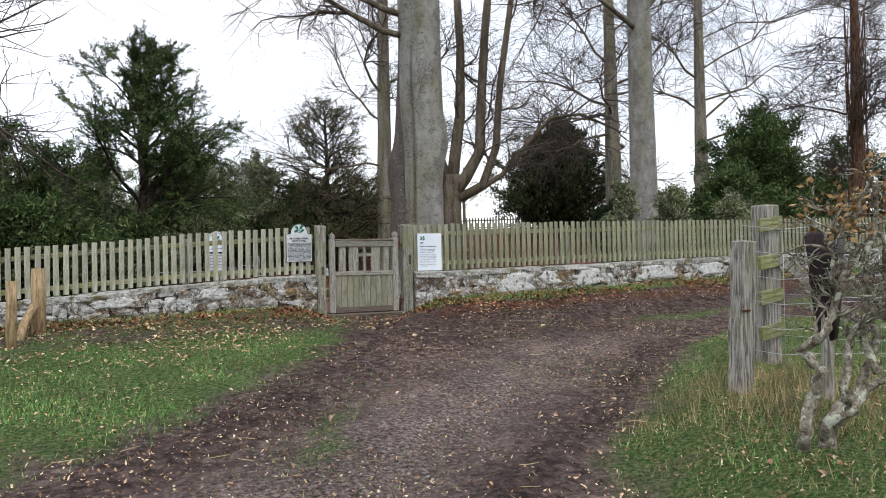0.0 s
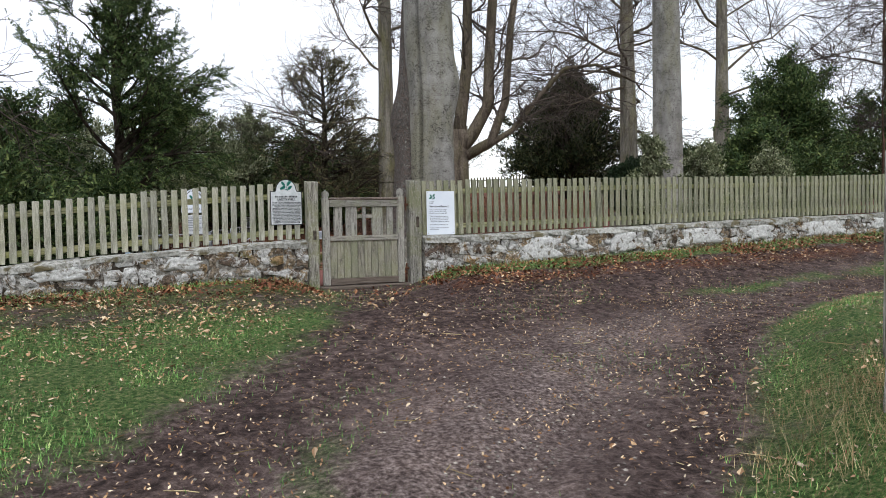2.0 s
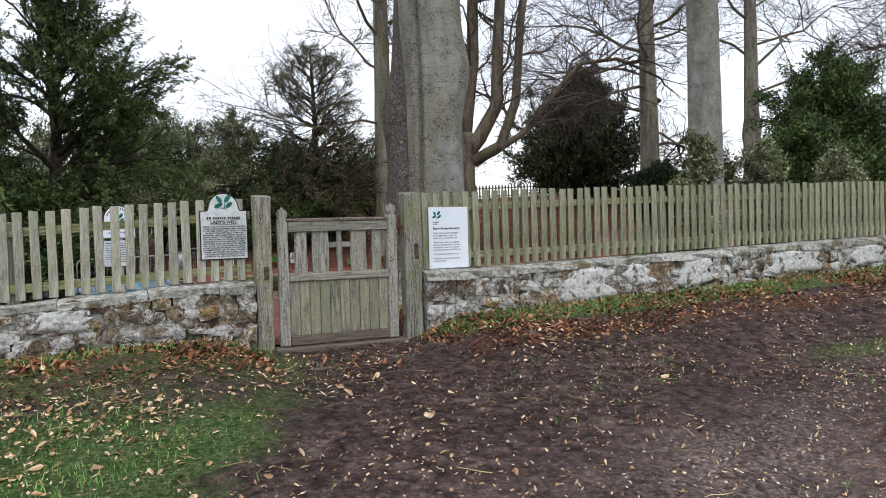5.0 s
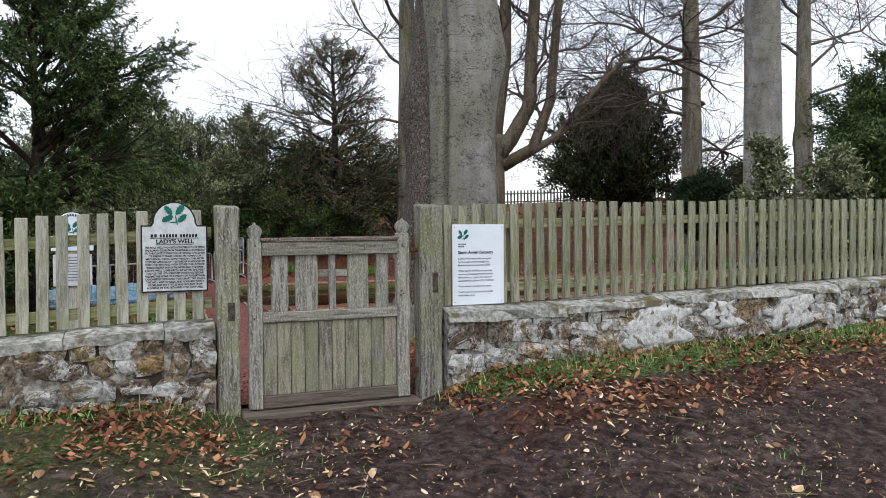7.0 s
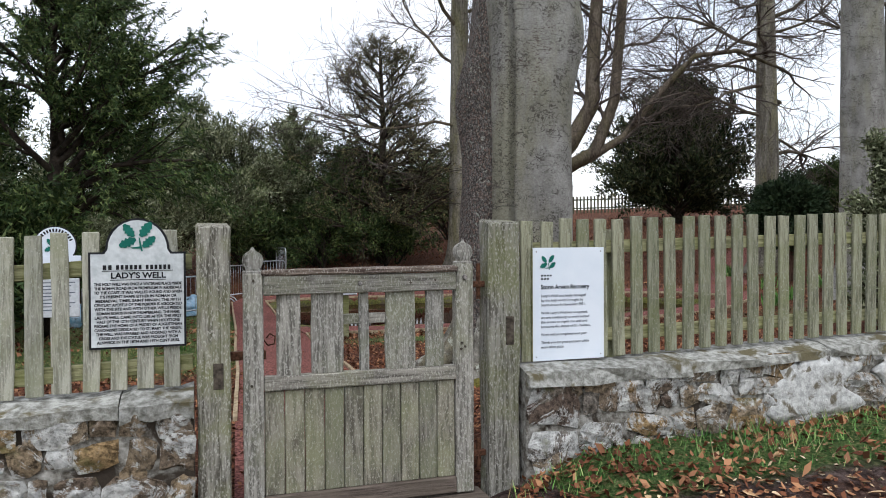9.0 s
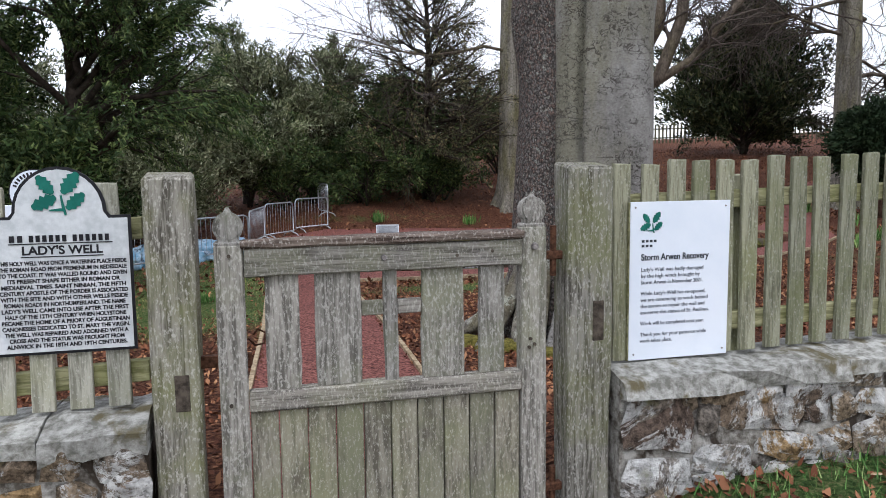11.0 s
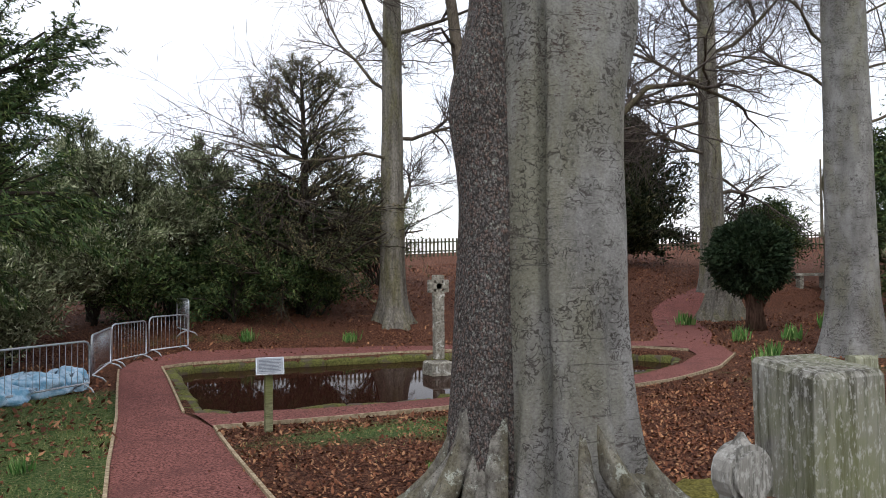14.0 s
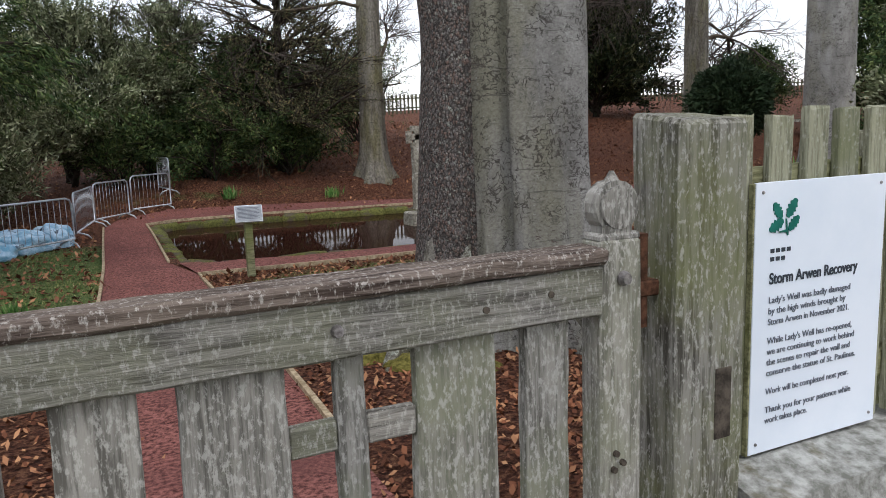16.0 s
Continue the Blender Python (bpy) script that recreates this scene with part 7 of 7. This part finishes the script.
def leaf_density(x, y):
    left = np.exp(-(((x - 1.0) / 2.2) ** 2 + ((y - 9.6) / 1.1) ** 2)) * 0.95
    left2 = np.exp(-(((x + 1.0) / 1.6) ** 2 + ((y - 9.0) / 1.2) ** 2)) * 0.8
    right = np.where(x > 4.3, np.exp(-((y - 10.0 - (x - 5) * 0.03) / 0.42) ** 2), 0) * 0.55
    verge = np.exp(-(((x - 4.6) / 1.5) ** 2 + ((y - 4.6) / 1.8) ** 2)) * 0.2
    return np.clip((left + left2 + right + verge) * (0.15 + 0.9 * patchy(x, y, 2.9, 1)) * 0.85 + 0.014, 0, 1)


cover_mesh("fallen_leaves", sow(52000, -4, 14, 2, 10.9, leaf_density, 9), 0.023, M_LEAF, "scattered tan and yellow fallen leaves", "leaves", 10, 0.010, 0.62, 0.3, curl=True)
cover_mesh("broad_fallen_leaves", sow(1500, -4, 14, 2, 10.9, lambda x, y: np.clip(leaf_density(x, y) * 2.0 + 0.03, 0, 1), 91), 0.034, M_LEAF, "large pale curled leaves strewn over the ground", "leaves", 92, 0.010, 0.7, 0.25, curl=True)
cover_mesh("wall_foot_litter", sow(26000, -4, 14, 9.5, 10.95, lambda x, y: np.where((x > 2.9) & (x < 4.35), 0.05, smooth01((y - 9.5 - 0.04 * np.abs(x - 5)) / 0.9)) * (0.2 + 0.8 * patchy(x, y, 2.4, 5)), 31), 0.024, M_LITTER, "brown leaf litter blown along the wall", "leaves", 32, 0.010, 0.6, 0.45)
not_path = lambda x, y: np.where((seg_dist(x, y, [(3.65, 11), (3.8, 16), (3.9, 19), (3.9, 26)]) < 0.5) | (poly_sd(x, y, POND) < 1.0), 0.03, 1.0)
cover_mesh("leaf_litter", sow(130000, -4, 12, 11.3, 20, lambda x, y: not_path(x, y) * (1 - 0.93 * np.clip(lawn(x, y), 0, 1)) * (0.3 + 0.7 * patchy(x, y, 1.9)), 11), 0.019, M_LITTER, "dense red-brown beech leaf litter", "leaves", 12, 0.012, 0.6, 0.5)
cover_mesh("leaf_litter", sow(70000, -4, 28, 18, 42, lambda x, y: not_path(x, y) * (0.3 + 0.7 * patchy(x, y, 1.1)) * np.where((poly_sd(x, y, POND) < 1.0), 0, 1), 13), 0.036, M_LITTER, "red-brown leaf litter on the slope beyond the pond", "leaves", 14, 0.015, 0.6, 0.5)
cover_mesh("lawn_grass", sow(150000, -3, 9.5, 14.5, 23, lambda x, y: not_path(x, y) * np.clip(lawn(x, y), 0, 1) * (0.3 + 0.7 * patchy(x, y, 2)), 15), 0.022, M_LAWN, "thin mossy grass among the litter", "grass", 16, 0.0, 0.1, stand=0.8)

cover_mesh("lawn_straw", sow(80000, -3, 9.5, 14.5, 23, lambda x, y: not_path(x, y) * np.clip(lawn(x, y), 0, 1) * patchy(x, y, 1.4, 2), 35), 0.022, M_STRAW, "yellowed moss and dead grass in the lawn", "grass", 36, 0.0, 0.1, stand=1.2)

cover_mesh("leaf_crumbs", sow(70000, -2.5, 12, 2, 10.6, lambda x, y: 0.30 + 0.5 * patchy(x, y, 1.3, 3), 27), 0.011, M_LEAF, "broken leaf crumbs trodden over track and turf", "leaves", 28, 0.008, 0.5, 0.5)
cover_mesh("verge_straw", sow(42000, 1.5, 9, 1.5, 8, lambda x, y: smooth01((x - np.interp(y, *RIGHT_EDGE_X)) / 0.8) * patchy(x, y, 2.2, 4), 29), 0.03, M_STRAW, "dry grass mixed into the verge", "grass", 30, 0.0, 0.05, stand=1.0)


def pebbles(name, xy, size, seed, label):
    rng = np.random.RandomState(seed)
    n = len(xy)
    z = land(xy[:, 0], xy[:, 1])
    oct_v = np.array([(1, 0, 0), (0, 1, 0), (-1, 0, 0), (0, -1, 0), (0, 0, 0.7), (0, 0, -0.7)], float)
    oct_f = [(0, 1, 4), (1, 2, 4), (2, 3, 4), (3, 0, 4), (1, 0, 5), (2, 1, 5), (3, 2, 5), (0, 3, 5)]
    verts, faces = [], []
    for i in range(n):
        s = size * rng.uniform(0.4, 1.5) * np.array([1, rng.uniform(0.6, 1), rng.uniform(0.5, 0.9)])
        a = rng.uniform(0, 6.28)
        c_, s2 = math.cos(a), math.sin(a)
        v = oct_v * s * rng.uniform(0.75, 1.25, (6, 1))
        v = np.stack([v[:, 0] * c_ - v[:, 1] * s2, v[:, 0] * s2 + v[:, 1] * c_, v[:, 2]], 1) + (xy[i, 0], xy[i, 1], z[i] + 0.006)
        verts.extend(v.tolist())
        faces.extend([tuple(k + i * 6 for k in f) for f in oct_f])
    ob = new(name, mesh_from(name, verts, faces, M_PEBBLE))
    return tagged(ob, label, "stones", kind="stuff")


pebbles("track_pebbles", sow(22000, -2, 13, 2, 10.4, lambda x, y: (1 - on_turf(x, y)) * np.exp(-((x - (np.interp(y, *LEFT_EDGE_X) * 0.4 + np.interp(y, *RIGHT_EDGE_X) * 0.6)) / 1.0) ** 2) * 0.9 + 0.04, 17), 0.011, 18, "small pale stones trodden into the track")
t = Tubes()
rnd = random.Random(44)
for k in range(160):
    x, y = rnd.uniform(-0.5, 9), rnd.uniform(3.5, 10.2)
    a, L = rnd.uniform(0, 6.28), rnd.uniform(0.05, 0.22)
    t.add([(x + math.cos(a) * L * q / 3 + rnd.gauss(0, 0.006), y + math.sin(a) * L * q / 3 + rnd.gauss(0, 0.006), land_at(x, y) + 0.014) for q in range(4)], [0.003] * 4, 4)
tagged(new("fallen_twigs", t.mesh("fallen_twigs", M_STRAW)), "short broken twigs lying on the track", "twigwork", kind="stuff")

# ---- stones of the walls ----
lay_wall(wall_left, -4, 2.84, 5)
lay_wall(wall_right, 4.44, 18, 6)
for k, (x0, x1, low) in enumerate(((5.98, 6.55, 0.02), (6.75, 7.1, 0.12), (7.5, 7.95, 0.05), (8.9, 9.7, 0.06), (10.3, 10.9, 0.05), (11.6, 12.6, 0.04), (13.4, 14.2, 0.05))):
    plaster_patch(wall_right, x0, x1, low, k + 1)
for k, (x0, x1, low) in enumerate(((1.15, 1.5, 0.18), (-0.2, 0.3, 0.15), (-1.9, -1.3, 0.12))):
    plaster_patch(wall_left, x0, x1, low, k + 21)
